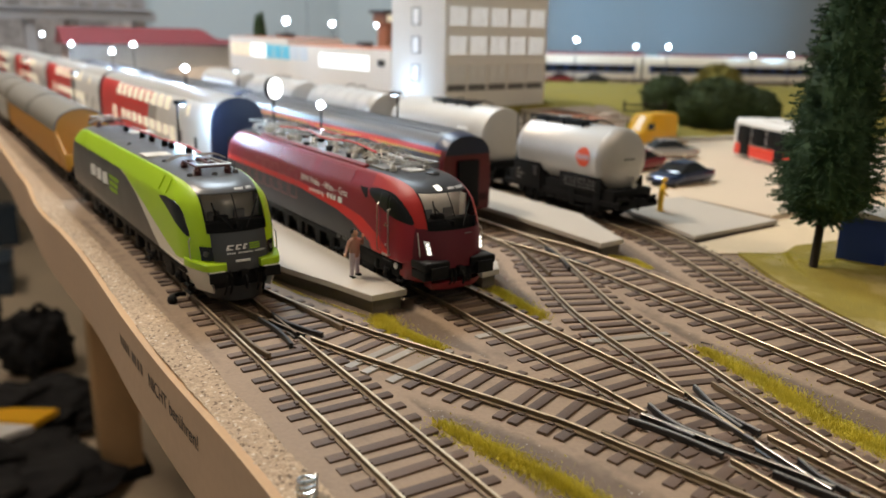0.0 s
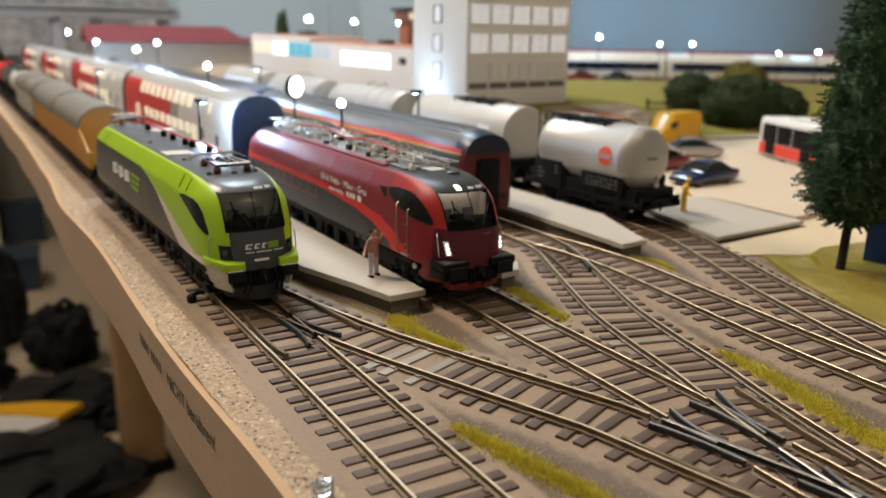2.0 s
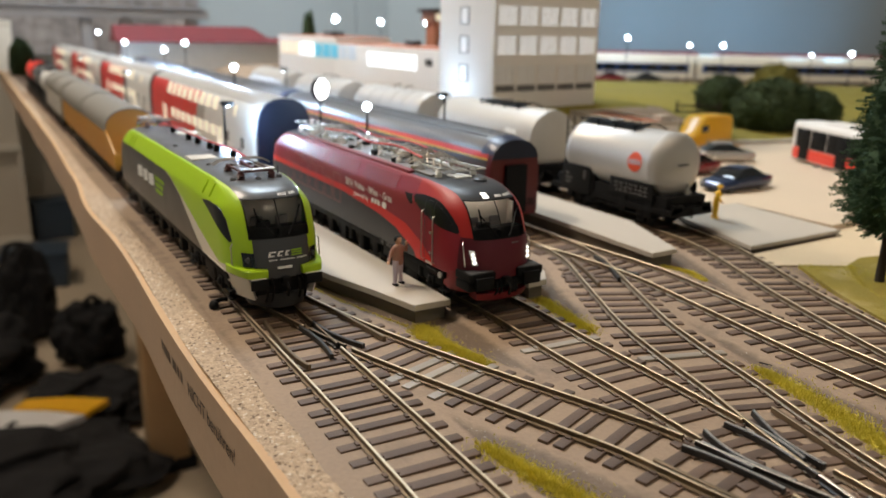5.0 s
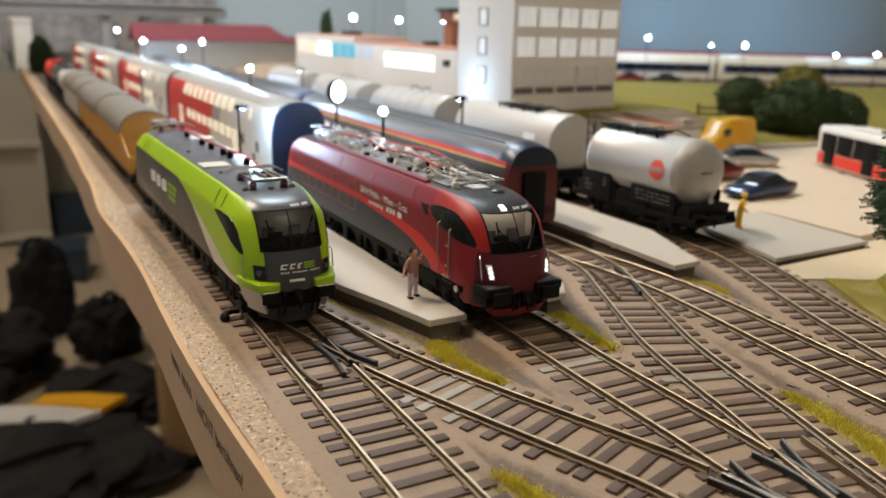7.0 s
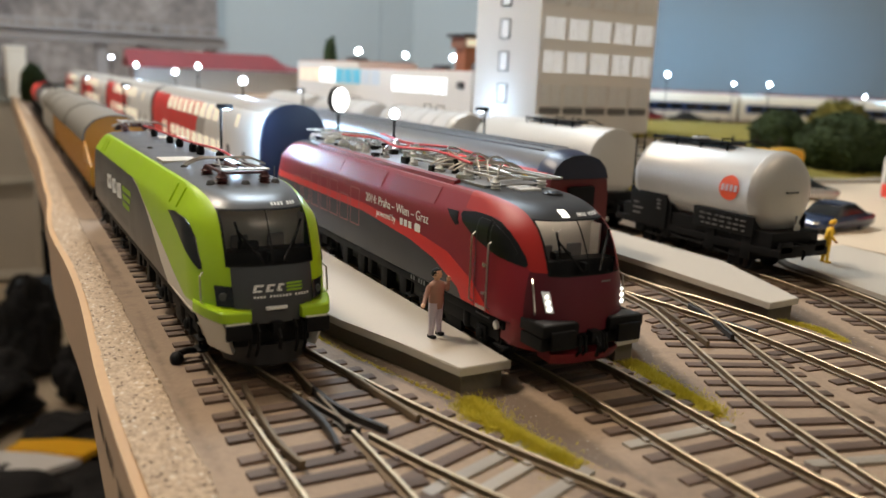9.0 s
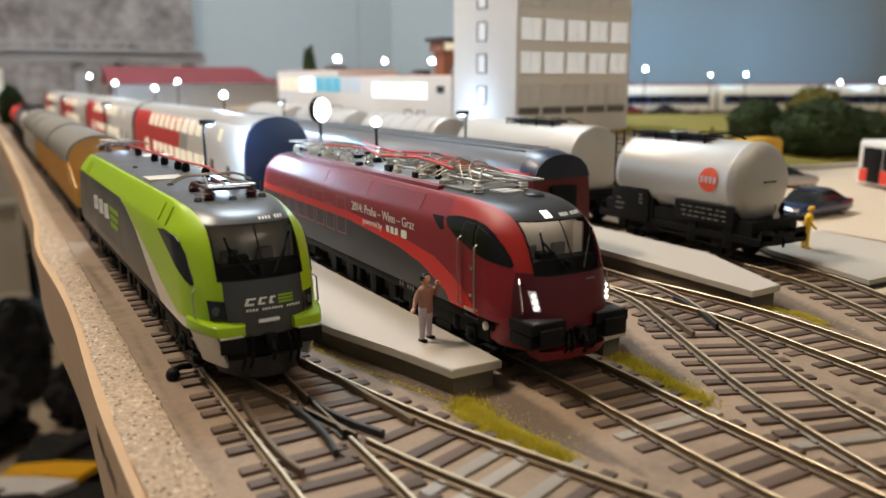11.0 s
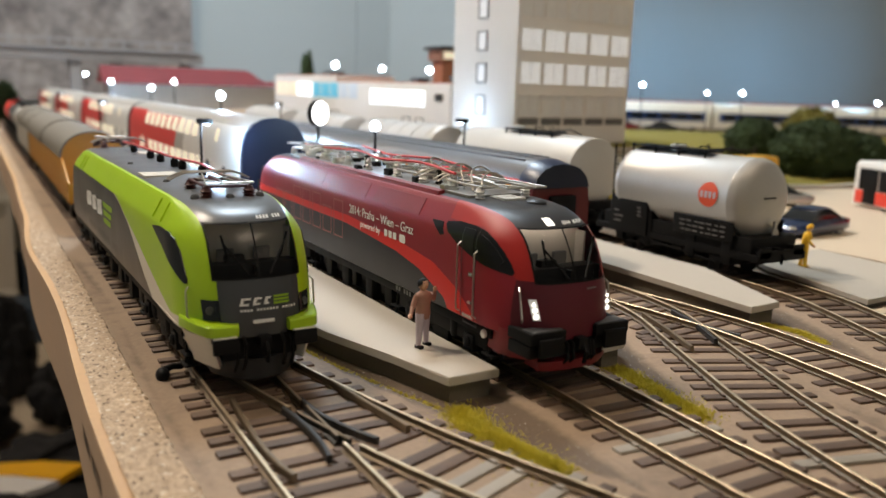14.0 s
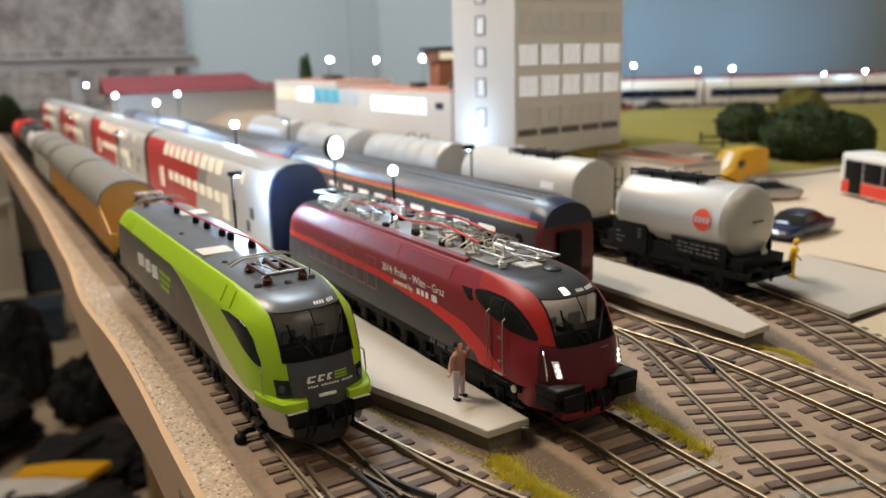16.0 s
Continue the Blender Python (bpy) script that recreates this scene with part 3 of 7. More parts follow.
THIN = ((-0.55, 0), (0.55, 0), (0.55, 1.55), (0.32, 1.75), (-0.32, 1.75), (-0.55, 1.55))
PROFILE = ((-0.85, 0), (0.85, 0), (0.85, 0.35), (0.26, 0.6), (0.26, 1.45), (0.40, 1.6), (0.40, 1.95), (0.26, 2.1), (-0.26, 2.1), (-0.40, 1.95), (-0.40, 1.6), (-0.26, 1.45), (-0.26, 0.6), (-0.85, 0.35))


def sweep_rail(bm, line, off, z0, mats=(0, 1), shape=PROFILE, keep=None):
    top = 6 if shape is PROFILE else 3
    pairs = [(p, n) for p, n in zip(line, normals(line)) if keep is None or keep[0] <= p.y <= keep[1]]
    rings = [[(p.x + n.x * (off + u), p.y + n.y * (off + u), z0 + v) for u, v in shape] for p, n in pairs]
    loft(bm, rings, closed=True, caps=True, mi=lambda k: mats[0] if top <= k <= (8 if top == 6 else 3) else mats[1])


# stretches (y from, y to) where a running rail gives way to a frog, and the top of the dark closure rail that lies there
FROGS = {("siding", 1): (-26, -4.5, "rail_side"), ("siding_branch", -1): (-25, -3.5, "rail_side"), ("siding_branch", 1): (-174, -124, "frog_head"), ("main", -1): (-147.5, -123, ""), ("main", 1): (-145, -121.5, ""), ("loop_branch", -1): (-174, -146.5, "frog_head")}


SLEEPERS = {}


def sleeper_mesh(half_l, half_r, mat):
    key = (round(half_l), round(half_r), mat)
    if key not in SLEEPERS:
        bm = bmesh.new()
        box(bm, -key[0], key[1], -1.5, 1.5, 0, 1.7, 0.22)
        for s in (-1, 1):
            for q in (-1.4, 1.4):
                box(bm, s * 8.6 + q - 0.5, s * 8.6 + q + 0.5, -0.8, 0.8, 1.6, 2.15)
        SLEEPERS[key] = mesh_of("sleeper", bm, M[mat])
    return SLEEPERS[key]


def lay_track(name, label):
    line = DENSE[name]
    ns = normals(line)
    track = thing("track", label, "railway track", group="railway tracks")
    start = 0
    for s in (-1, 1):
        lift = 1.7 + (0.03 if name in BRANCH_OF else 0)
        lo, hi, dark = FROGS.get((name, s), (-5000, -4000, ""))
        for keep in ((hi, 5000), (-5000, lo)):
            if lo > -1000 or keep[0] > -5000:
                bm = bmesh.new()
                sweep_rail(bm, line, s * (GAUGE / 2 + 0.5), lift, keep=keep)
                part("rail", bm, [M["rail"], M["rail_side"]], track)
        if dark:
            bm = bmesh.new()
            sweep_rail(bm, line, s * (GAUGE / 2 + 0.5), lift, keep=(lo, hi))
            part("closure_rail", bm, [M[dark], M["dark_rail"]], track, "dark closure rail of a turnout")
    far = bmesh.new()
    gap, run = 7.2, 0.0
    rng = random.Random(name)
    for i in range(1, len(line)):
        run += (line[i] - line[i - 1]).length
        if run < gap:
            continue
        run -= gap
        p, n = line[i], ns[i]
        left = right = 15.0
        if name in BRANCH_OF:
            if lateral(DENSE[BRANCH_OF[name]], p) < 19:
                continue
        for b, base in BRANCH_OF.items():
            if base == name and p.y < DENSE[b][0].y:
                off = min(((q - p) for q in DENSE[b]), key=lambda d: abs(d.dot(Vector((n.y, -n.x)))) + d.length * 0.01).dot(n)
                if abs(off) < 19:
                    if off > 0:
                        right = 15 + abs(off)
                    else:
                        left = 15 + abs(off)
        mat = "pale_sleeper" if any((Vector(q) - p).length < 3.8 for q in PALE) else "sleeper"
        ang = math.degrees(math.atan2(n.y, n.x)) + rng.uniform(-1.2, 1.2)
        if -330 < p.y < 330:
            ob = new("sleeper", sleeper_mesh(left, right, mat))
            ob.matrix_basis = pose(p.x * MM, p.y * MM, (0.25 + rng.uniform(-0.05, 0.05)) * MM, 0, 0, ang)
            ob.parent = track
        else:
            c, s = math.cos(radians(ang)), math.sin(radians(ang))
            plate(far, [(p.x + c * u - s * v, p.y + s * u + c * v) for u, v in ((-15, -1.5), (15, -1.5), (15, 1.5), (-15, 1.5))], 0.2, 1.9)
    part("sleeper_strip", far, M["sleeper"], track)["kind"] = "stuff"
    return track


lay_track("siding", "siding track with dark sleepers and worn brass-coloured rails")
lay_track("siding_branch", "curving branch track with some unpainted pale sleepers")
lay_track("main", "platform track with dark sleepers and shiny rail heads")
lay_track("loop", "loop track with dark sleepers beside the far platform")
lay_track("loop_branch", "branch track curving across towards the platform track")
lay_track("tank_siding", "goods siding under the tank wagons with weathered rails")


def point_parts(spots, label, top="dark_rail"):
    """Dark guard rails, frog and blades of a turnout."""
    t = thing("turnout_blades", label, "turnout parts", group="turnout parts")
    for pts in spots:
        line = [Vector((x, y)) for x, y, _ in spline([(a, b, 0) for a, b in pts], 2.5)]
        bm = bmesh.new()
        sweep_rail(bm, line, 0, 2.0, shape=THIN)
        part("guard_rail", bm, [M[top], M["dark_rail"]], t)
    return t


point_parts([[(1.9, -3.5), (2.7, -11), (3.0, -19), (2.5, -27), (1.7, -31.5)], [(7.2, 1), (8.2, -11), (10.8, -20.5), (14.0, -28)]],
            "black plastic turnout frog and guard rails of the siding")
point_parts([[(149.5, 19.7), (144.8, 5.2), (136.3, -10.9)], [(144.4, 9), (145.6, -2), (147.4, -10.6)]],
            "black plastic turnout frog of the loop track")
point_parts([[(56.0, -122.5), (58.6, -130), (60.6, -139), (61.6, -147.4)], [(67.0, -119.5), (65.0, -126), (64.3, -134), (66.6, -146.5)], [(75.0, -119), (76.2, -128), (75.4, -138), (73.9, -147)], [(87.0, -118), (82.5, -127), (80.0, -134), (79.1, -145)],
                  [(80.6, -121.5), (79.5, -131), (77.2, -141)], [(61.5, -123.5), (61.9, -131), (62.8, -138)], [(75.3, -158.3), (72.8, -165), (72.2, -172), (73.0, -182)], [(65.1, -158.6), (66.6, -167), (69.0, -178)]],
            "dark shiny crossing rails where the branches join the platform track", "frog_head")
for pts in ([(-7.0, 7), (-7.7, -4), (-8.4, -17), (-8.2, -28), (-7.0, -35.5)], [(18.2, 9), (19.8, -4.5), (21.9, -18.5), (22.6, -25.5)], [(45.2, -124), (46.6, -131), (49.4, -144), (52.6, -160)], [(93.6, -119), (90.6, -132), (86.6, -148), (84.6, -160)], [(137.6, 21.3), (130.8, 3.0), (124.2, -12.6)]):
    t = thing("check_rail", "short worn check rail beside the running rail", "check rail", group="check rails")
    bm = bmesh.new()
    sweep_rail(bm, [Vector((x, y)) for x, y, _ in spline([(a, b, 0) for a, b in pts], 2.5)], 0, 1.9, (0, 1), shape=THIN)
    part("rail", bm, [M["rail_side"], M["rail_side"]], t)


# ---- platforms ----
def inset(outline, d):
    """The outline (anticlockwise) drawn in by d."""
    out = []
    n = len(outline)
    for k in range(n):
        p, q, w = (Vector(outline[(k + i) % n]) for i in (-1, 0, 1))
        a, b = (q - p).normalized(), (w - q).normalized()
        m = (Vector((-a.y, a.x)) + Vector((-b.y, b.x)))
        m = m * (d / max(0.4, m.dot(Vector((-a.y, a.x)))))
        out.append((q.x + m.x, q.y + m.y))
    return out


def platform(outline, top, label, base_in=1.6, slab=2.2):
    p = thing("platform", label, "platform", group="station platforms")
    bm = bmesh.new()
    plate(bm, outline, top - slab, top)
    es = [e for e in bm.edges if abs(e.verts[0].co.z - top) < 0.01 and abs(e.verts[1].co.z - top) < 0.01]
    bmesh.ops.bevel(bm, geom=es, offset=0.25, segments=2, affect="EDGES")
    part("slab", bm, M["slab"], p, "pale grey concrete slab")
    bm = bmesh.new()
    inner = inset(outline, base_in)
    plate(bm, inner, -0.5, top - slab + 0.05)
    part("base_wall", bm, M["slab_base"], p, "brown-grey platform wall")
    return p


platform([(40.2, -13.0), (54.9, -12.8), (54.0, 800), (22, 800), (22.0, 62), (27.8, 33), (35.2, 8.0)], 7.5, "pale concrete island platform with a tapering end")
platform([(90.5, -11), (99.5, -10), (106, 0), (128, 120), (128, 800), (88, 800), (88.5, 40)], 8.0, "pale concrete platform beside the red train")
platform([(164.0, -1), (179.5, 0), (199, 50), (201, 800), (166, 800), (165.5, 60)], 8.0, "pale concrete platform with a pointed end")
lot = thing("loading_ramp", "pale grey concrete loading ramp beside the goods siding", "ramp", kind="structure")
bm = bmesh.new()
plate(bm, [(223.5, -4.5), (293, -2.5), (297.5, 67), (248, 67), (238, 50)], 3.0, 4.9)
part("slab", bm, M["slab"], lot)
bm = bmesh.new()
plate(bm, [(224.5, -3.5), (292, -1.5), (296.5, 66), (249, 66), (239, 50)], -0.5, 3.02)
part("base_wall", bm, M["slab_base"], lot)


# ---- paved yard, sand, lawns ----
def draped(name, outline, lift, mat, label, category, step=16.0, skirt=True):
    """A ground sheet over the outline, lying lift above the terrain."""
    bm = bmesh.new()
    vs = [bm.verts.new((x, y, 0)) for x, y in outline]
    bm.faces.new(vs)
    x0, x1 = min(p[0] for p in outline), max(p[0] for p in outline)
    y0, y1 = min(p[1] for p in outline), max(p[1] for p in outline)
    for lo, hi, nrm in ((x0, x1, (1, 0, 0)), (y0, y1, (0, 1, 0))):
        n = int((hi - lo) / step)
        for k in range(1, n):
            v = lo + (hi - lo) * k / n
            bmesh.ops.bisect_plane(bm, geom=bm.verts[:] + bm.edges[:] + bm.faces[:], plane_co=(v * nrm[0], v * nrm[1], 0), plane_no=nrm)
    for v in bm.verts:
        v.co.z = ground_z(v.co.x, v.co.y) + lift + 0.35 * noise.noise((v.co.x * 0.03, v.co.y * 0.03, 5))
    ret = bmesh.ops.extrude_edge_only(bm, edges=[e for e in bm.edges if len(e.link_faces) == 1])
    for v in ret["geom"]:
        if isinstance(v, bmesh.types.BMVert):
            v.co.z -= lift + 1.5
    return lone(name, bm, mat, label, category, kind="structure")


draped("yard", [(298, 67), (299, 6), (420, 16), (700, 20), (700, 150), (620, 226), (540, 236), (450, 240), (400, 238), (330, 232), (262, 224), (252, 130), (249, 67)], 3.6, M["lot"], "pale beige paved yard with parked vehicles", "yard")
draped("sand", [(222, -7), (214, -22), (250, -42), (330, -60), (480, -60), (480, 30), (300, 22), (294, -4)], 0.6, M["sand"], "pale sand beside the loading ramp", "sand")
draped("lawn", [(226, -28), (243, -40), (262, -34), (290, -38), (340, -60), (480, -90), (480, -240), (150, -240), (166, -160), (186, -100), (205, -62)], 0.8, M["patchy_lawn"], "yellow-green flock lawn by the siding", "lawn")
draped("meadow", [(264, 228), (330, 236), (400, 242), (450, 246), (540, 242), (626, 232), (720, 150), (900, 60), (1300, 60), (1300, 400), (1165, 520), (817, 745), (640, 860), (410, 860), (396, 600), (396, 300), (264, 286)], 1.6, M["lawn"], "mossy green lawn in front of the far train", "lawn", 40.0)
bm = bmesh.new()
kerb = [(380, 238), (450, 242), (540, 238), (624, 228), (710, 145), (880, 60)]
rings = [[(x - 3, y - 3, ground_z(x, y) + 3), (x - 3, y - 3, ground_z(x, y) + 6.2), (x + 3, y + 3, ground_z(x, y) + 6.2), (x + 3, y + 3, ground_z(x, y) + 1)] for x, y, _ in spline([(a, b, 0) for a, b in kerb], 12)]
loft(bm, rings, closed=True, caps=True)
lone("kerb", bm, M["slab"], "pale stone kerb between yard and lawn", "kerb", kind="structure")


def tufts(name, path, width, count, tall, label, seed):
    rng = random.Random(seed)
    pts = [Vector(p) for p in spline([(a, b, 0) for a, b in path], 2.0)]
    verts, faces = [], []
    for _ in range(count):
        k = rng.randrange(len(pts))
        off = rng.gauss(0, width * 0.42)
        a = rng.uniform(0, 6.28)
        q = pts[k] + Vector((math.cos(a), math.sin(a), 0)) * abs(off)
        z = low_z(q.x, q.y) - 0.1
        h = tall * rng.uniform(0.45, 1.1) * max(0.35, 1 - abs(off) / (width * 1.2))
        lean = Vector((rng.gauss(0, 0.5), rng.gauss(0, 0.5), 1)).normalized() * h
        w = Vector((math.cos(a * 3), math.sin(a * 3), 0)) * rng.uniform(0.12, 0.22)
        b = len(verts)
        verts += [(q - w + Vector((0, 0, z))) * MM, (q + w + Vector((0, 0, z))) * MM, (q + lean + Vector((0, 0, z))) * MM]
        faces.append((b, b + 1, b + 2))
    me = bpy.data.meshes.new(name)
    me.from_pydata([tuple(v) for v in verts], [], faces)
    me.materials.append(M["grass"])
    return tagged(new(name, me), label, "grass", kind="stuff")


tufts("grass", [(41, -18), (39, -28), (39.5, -40), (41, -53)], 8.0, 14000, 2.6, "yellow-green grass fibres at the platform end", 1)
tufts("grass", [(22, 52), (25.5, 30), (31.5, 6), (37, -13)], 1.8, 1100, 1.6, "thin grass fibres along the platform wall", 2)
tufts("grass", [(15.5, -98), (19, -112), (22.5, -128), (26, -148), (33, -200)], 7.5, 14000, 2.6, "yellow-green grass fibres between the tracks", 3)
tufts("grass", [(96, -12), (94.5, -22), (92.5, -34), (90, -47)], 6.5, 8000, 2.4, "grass fibres at the end of the platform", 4)
tufts("grass", [(115, -100), (113.5, -112), (110, -130), (104, -150), (102, -200)], 11.0, 18000, 2.6, "strip of grass fibres between the tracks", 5)
tufts("grass", [(172, -2), (176, -10), (173, -22)], 5.0, 3000, 2.2, "grass fibres under the pointed platform end", 6)
tufts("grass", [(243, -42), (225, -60), (208, -85), (190, -120), (172, -165)], 20, 20000, 2.3, "grass fibres on the lawn round the fir tree", 8)
tufts("grass", [(228, -32), (236, -55), (262, -60), (300, -55)], 14, 4200, 2.2, "short grass fibres on the lawn edge", 7)


# ---- locomotives ----
LOCO_L = 221.0
WIDE = ((16.8, 15.9), (17.4, 16.7), (22, 17.0), (36, 17.0), (38.8, 16.9), (40.2, 16.4), (45.7, 13.4), (46.2, 13.0), (46.55, 12.3), (46.85, 11.0), (47.1, 9.0), (47.3, 6.0), (47.5, 0.02))
NOSE = ((12, 9.3), (18, 9.0), (22, 9.2), (26, 9.8), (29, 10.6), (30.6, 11.2), (33, 12.1), (36, 13.5), (39, 15.2), (41.5, 16.9), (43, 18.4), (44.2, 20.2), (45, 22), (45.7, 24.3), (46.2, 27), (46.6, 30.5), (46.9, 34.5), (47.1, 38), (47.3, 42), (47.5, 48))
CORNER = 18.0


def lookup(tab, z):
    z = min(max(z, tab[0][0]), tab[-1][0])
    for (a, b), (c, d) in zip(tab, tab[1:]):
        if z <= c:
            return b + (d - b) * (z - a) / (c - a)
    return tab[-1][1]


def nose_y(x, z):
    """How far behind the buffers the front lies, at half width x and height z."""
    u = min(1.0, abs(x) / lookup(WIDE, z))
    return lookup(NOSE, z) + CORNER * (1 - math.sqrt(max(0.0, 1 - u ** 3)))


def side_x(y, z):
    """Half width of the body at y and z, rounded in at both noses."""
    y = min(y, LOCO_L - y)
    v = (y - lookup(NOSE, z)) / CORNER
    v = min(1.0, max(0.02, v))
    return lookup(WIDE, z) * (1 - (1 - v) ** 2) ** (1 / 3)


WINDOW = (10.6, 30.6, 42.6)


def loco_shell(loco, livery, fill_cab=False):
    zs = [16.8, 17.4, 19.5, 22, 26, 29, WINDOW[1], 33, 36, 38.8, 40.2, 41.5, WINDOW[2], 43.4, 44.2, 45, 45.7, 46.2, 46.6, 46.9, 47.1, 47.3, 47.5]
    bm = bmesh.new()
    rings = []
    for z in zs:
        w = lookup(WIDE, z)
        cut = min(0.95, WINDOW[0] / w)
        us = [cut * k / 7 for k in range(8)] + [math.sin(math.asin(cut ** 1.5) + (math.pi / 2 - math.asin(cut ** 1.5)) * k / 9) ** (2 / 3) for k in range(1, 10)]
        half = [(-u * w, nose_y(u * w, z)) for u in us[::-1]] + [(u * w, nose_y(u * w, z)) for u in us[1:]]
        rings.append([(x, y, z) for x, y in half] + [(x, LOCO_L - y, z) for x, y in half[::-1]])
    loft(bm, rings, closed=True)
    gone = []
    for f in bm.faces:
        c = f.calc_center_median()
        if abs(c.x) < WINDOW[0] and WINDOW[1] < c.z < WINDOW[2] and (c.y < 24 or c.y > LOCO_L - 24):
            gone.append(f)
    bmesh.ops.delete(bm, geom=gone, context="FACES")
    bmesh.ops.remove_doubles(bm, verts=bm.verts, dist=0.03)
    body = part("body", bm, livery, loco, smooth=24)
    # driver's cab behind each windscreen
    for back in (False, True):
        f = (lambda y: LOCO_L - y) if back else (lambda y: y)
        bm = bmesh.new()
        box(bm, -11.8, 11.8, *sorted((f(25.6), f(26.4))), 20, 43.2)
        for s in (-1, 1):
            box(bm, *sorted((s * 11.0, s * 11.5)), *sorted((f(22.0), f(25.6))), 26, 40.6)
        box(bm, -11.4, 11.4, *sorted((f(19.5), f(25.6))), 25, 25.6)
        part("cab_wall", bm, M["cab_beige"], body, "pale beige cab wall")
        # added glowing strip, no real lamp: brightens the interior behind the glass
        if fill_cab:
            bm = bmesh.new()
            box(bm, -8, 8, *sorted((f(22.6), f(24.8))), 42.6, 43.2, 0.1)
            part("cab_light", bm, M["cab_light"], body, "added glowing strip that brightens the cab")
        bm = bmesh.new()
        box(bm, -11.4, 11.4, *sorted((f(15.6), f(20.4))), 24, 33.4, 0.6)
        box(bm, -6.4, -1.6, *sorted((f(16.8), f(19.5))), 30, 35.2, 0.5)
        part("control_desk", bm, M["black"], body)
        for sx in (-4.5, 4.8):
            bm = bmesh.new()
            box(bm, sx - 2.2, sx + 2.2, *sorted((f(23.6), f(24.8))), 27, 35.6, 0.6)
            box(bm, sx - 2.2, sx + 2.2, *sorted((f(21.2), f(24.6))), 27, 29.2, 0.6)
            part("driver_seat", bm, M["seat_grey"], body)
    return body


def on_front(bm, pts, lift=0.3, back=False):
    """A panel that follows the nose through rows of (x, z)."""
    vs = [[bm.verts.new((x, (LOCO_L - nose_y(x, z) + lift) if back else nose_y(x, z) - lift, z)) for x, z in row] for row in pts]
    for a, b in zip(vs, vs[1:]):
        for k in range(len(a) - 1):
            bm.faces.new((a[k], a[k + 1], b[k + 1], b[k]))


def front_rows(x0, x1, z0, z1, nx=10, nz=5, taper=0.0):
    rows = []
    for j in range(nz + 1):
        z = z0 + (z1 - z0) * j / nz
        s = 1 - taper * j / nz
        rows.append([((x0 + (x1 - x0) * i / nx) * s, z) for i in range(nx + 1)])
    return rows


def side_panel(bm, outline, facing, lift=0.25, rim=0.5):
    """A thin panel on the body side through (y, z) points, bent to its curve."""
    tmp = bmesh.new()
    tmp.faces.new([tmp.verts.new((0, y, z)) for y, z in outline])
    ya, yb = min(p[0] for p in outline), max(p[0] for p in outline)
    za, zb = min(p[1] for p in outline), max(p[1] for p in outline)
    cuts = [((0, 0, z), (0, 0, 1)) for z, _ in WIDE if za < z < zb]
    cuts += [((0, q, 0), (0, 1, 0)) for q in [9 + 1.5 * k for k in range(18)] + [LOCO_L - 9 - 1.5 * k for k in range(18)] if ya < q < yb]
    if ya < 36 or yb > LOCO_L - 36:
        cuts += [((0, 0, z), (0, 0, 1)) for z in range(14, 46, 2) if za < z < zb]
    for co, no in cuts:
        bmesh.ops.bisect_plane(tmp, geom=tmp.verts[:] + tmp.edges[:] + tmp.faces[:], plane_co=co, plane_no=no)
    bmesh.ops.triangulate(tmp, faces=tmp.faces[:])
    for v in tmp.verts:
        v.co.x = facing * (side_x(v.co.y, v.co.z) + lift)
    if lift > 0.14:
        ret = bmesh.ops.extrude_edge_only(tmp, edges=[e for e in tmp.edges if len(e.link_faces) == 1])
        for v in ret["geom"]:
            if isinstance(v, bmesh.types.BMVert):
                v.co.x -= facing * rim
    back = {v: bm.verts.new(v.co) for v in tmp.verts}
    for f in tmp.faces:
        bm.faces.new([back[v] for v in f.verts])
    tmp.free()


def wheel_mesh(r, name="wheel"):
    bm = bmesh.new()
    for s in (-1, 1):
        turned(bm, (s * 7.2, 0, 0), (s, 0, 0), [(0, r + 0.7), (0.5, r + 0.7), (0.6, r), (2.6, r - 0.1), (2.7, r - 1.2), (2.0, r - 1.5), (2.0, 1.6), (3.4, 1.4)], 18)
    rod(bm, (-7.5, 0, 0), (7.5, 0, 0), 1.0)
    return bm


def bogie(parent, y, axles, r, w=15.2, name="bogie", zc=None):
    zc = RAIL_TOP + r if zc is None else zc
    bm = bmesh.new()
    span = axles[-1] - axles[0]
    for s in (-1, 1):
        box(bm, s * w - 1.1, s * w + 1.1, y + axles[0] - 8, y + axles[-1] + 8, zc - 0.5, zc + 4.0, 0.5)
        for a in axles:
            box(bm, s * w - 1.8, s * w + 1.8, y + a - 2.4, y + a + 2.4, zc - 2.6, zc + 2.2, 0.6)
            turned(bm, (s * (w + 1.2), y + a, zc), (s, 0, 0), [(0, 1.6), (1.2, 1.5), (1.6, 0.8)], 10)
        for q in (-0.25, 0.25):
            turned(bm, (s * w, y + q * span, zc - 1), (0, 0, 1), [(0, 1.6), (1, 2.0), (4.5, 2.0), (5.5, 1.6)], 10)
        rod(bm, (s * (w + 0.6), y - 6, zc + 3.4), (s * (w + 0.6), y + 7, zc - 1.8), 0.5)
        box(bm, s * w - 0.8, s * w + 0.8, y - 4.5, y + 4.5, zc - 3.8, zc - 0.4, 0.4)
    box(bm, -w, w, y - 3, y + 3, zc - 1, zc + 3)
    b = part(name, bm, M["black"], parent, "black bogie frame with springs")
    for a in axles:
        wb = wheel_mesh(r)
        bmesh.ops.translate(wb, verts=wb.verts, vec=(0, y + a, zc))
        part("wheelset", wb, M["dark_grey"], b)
    return b


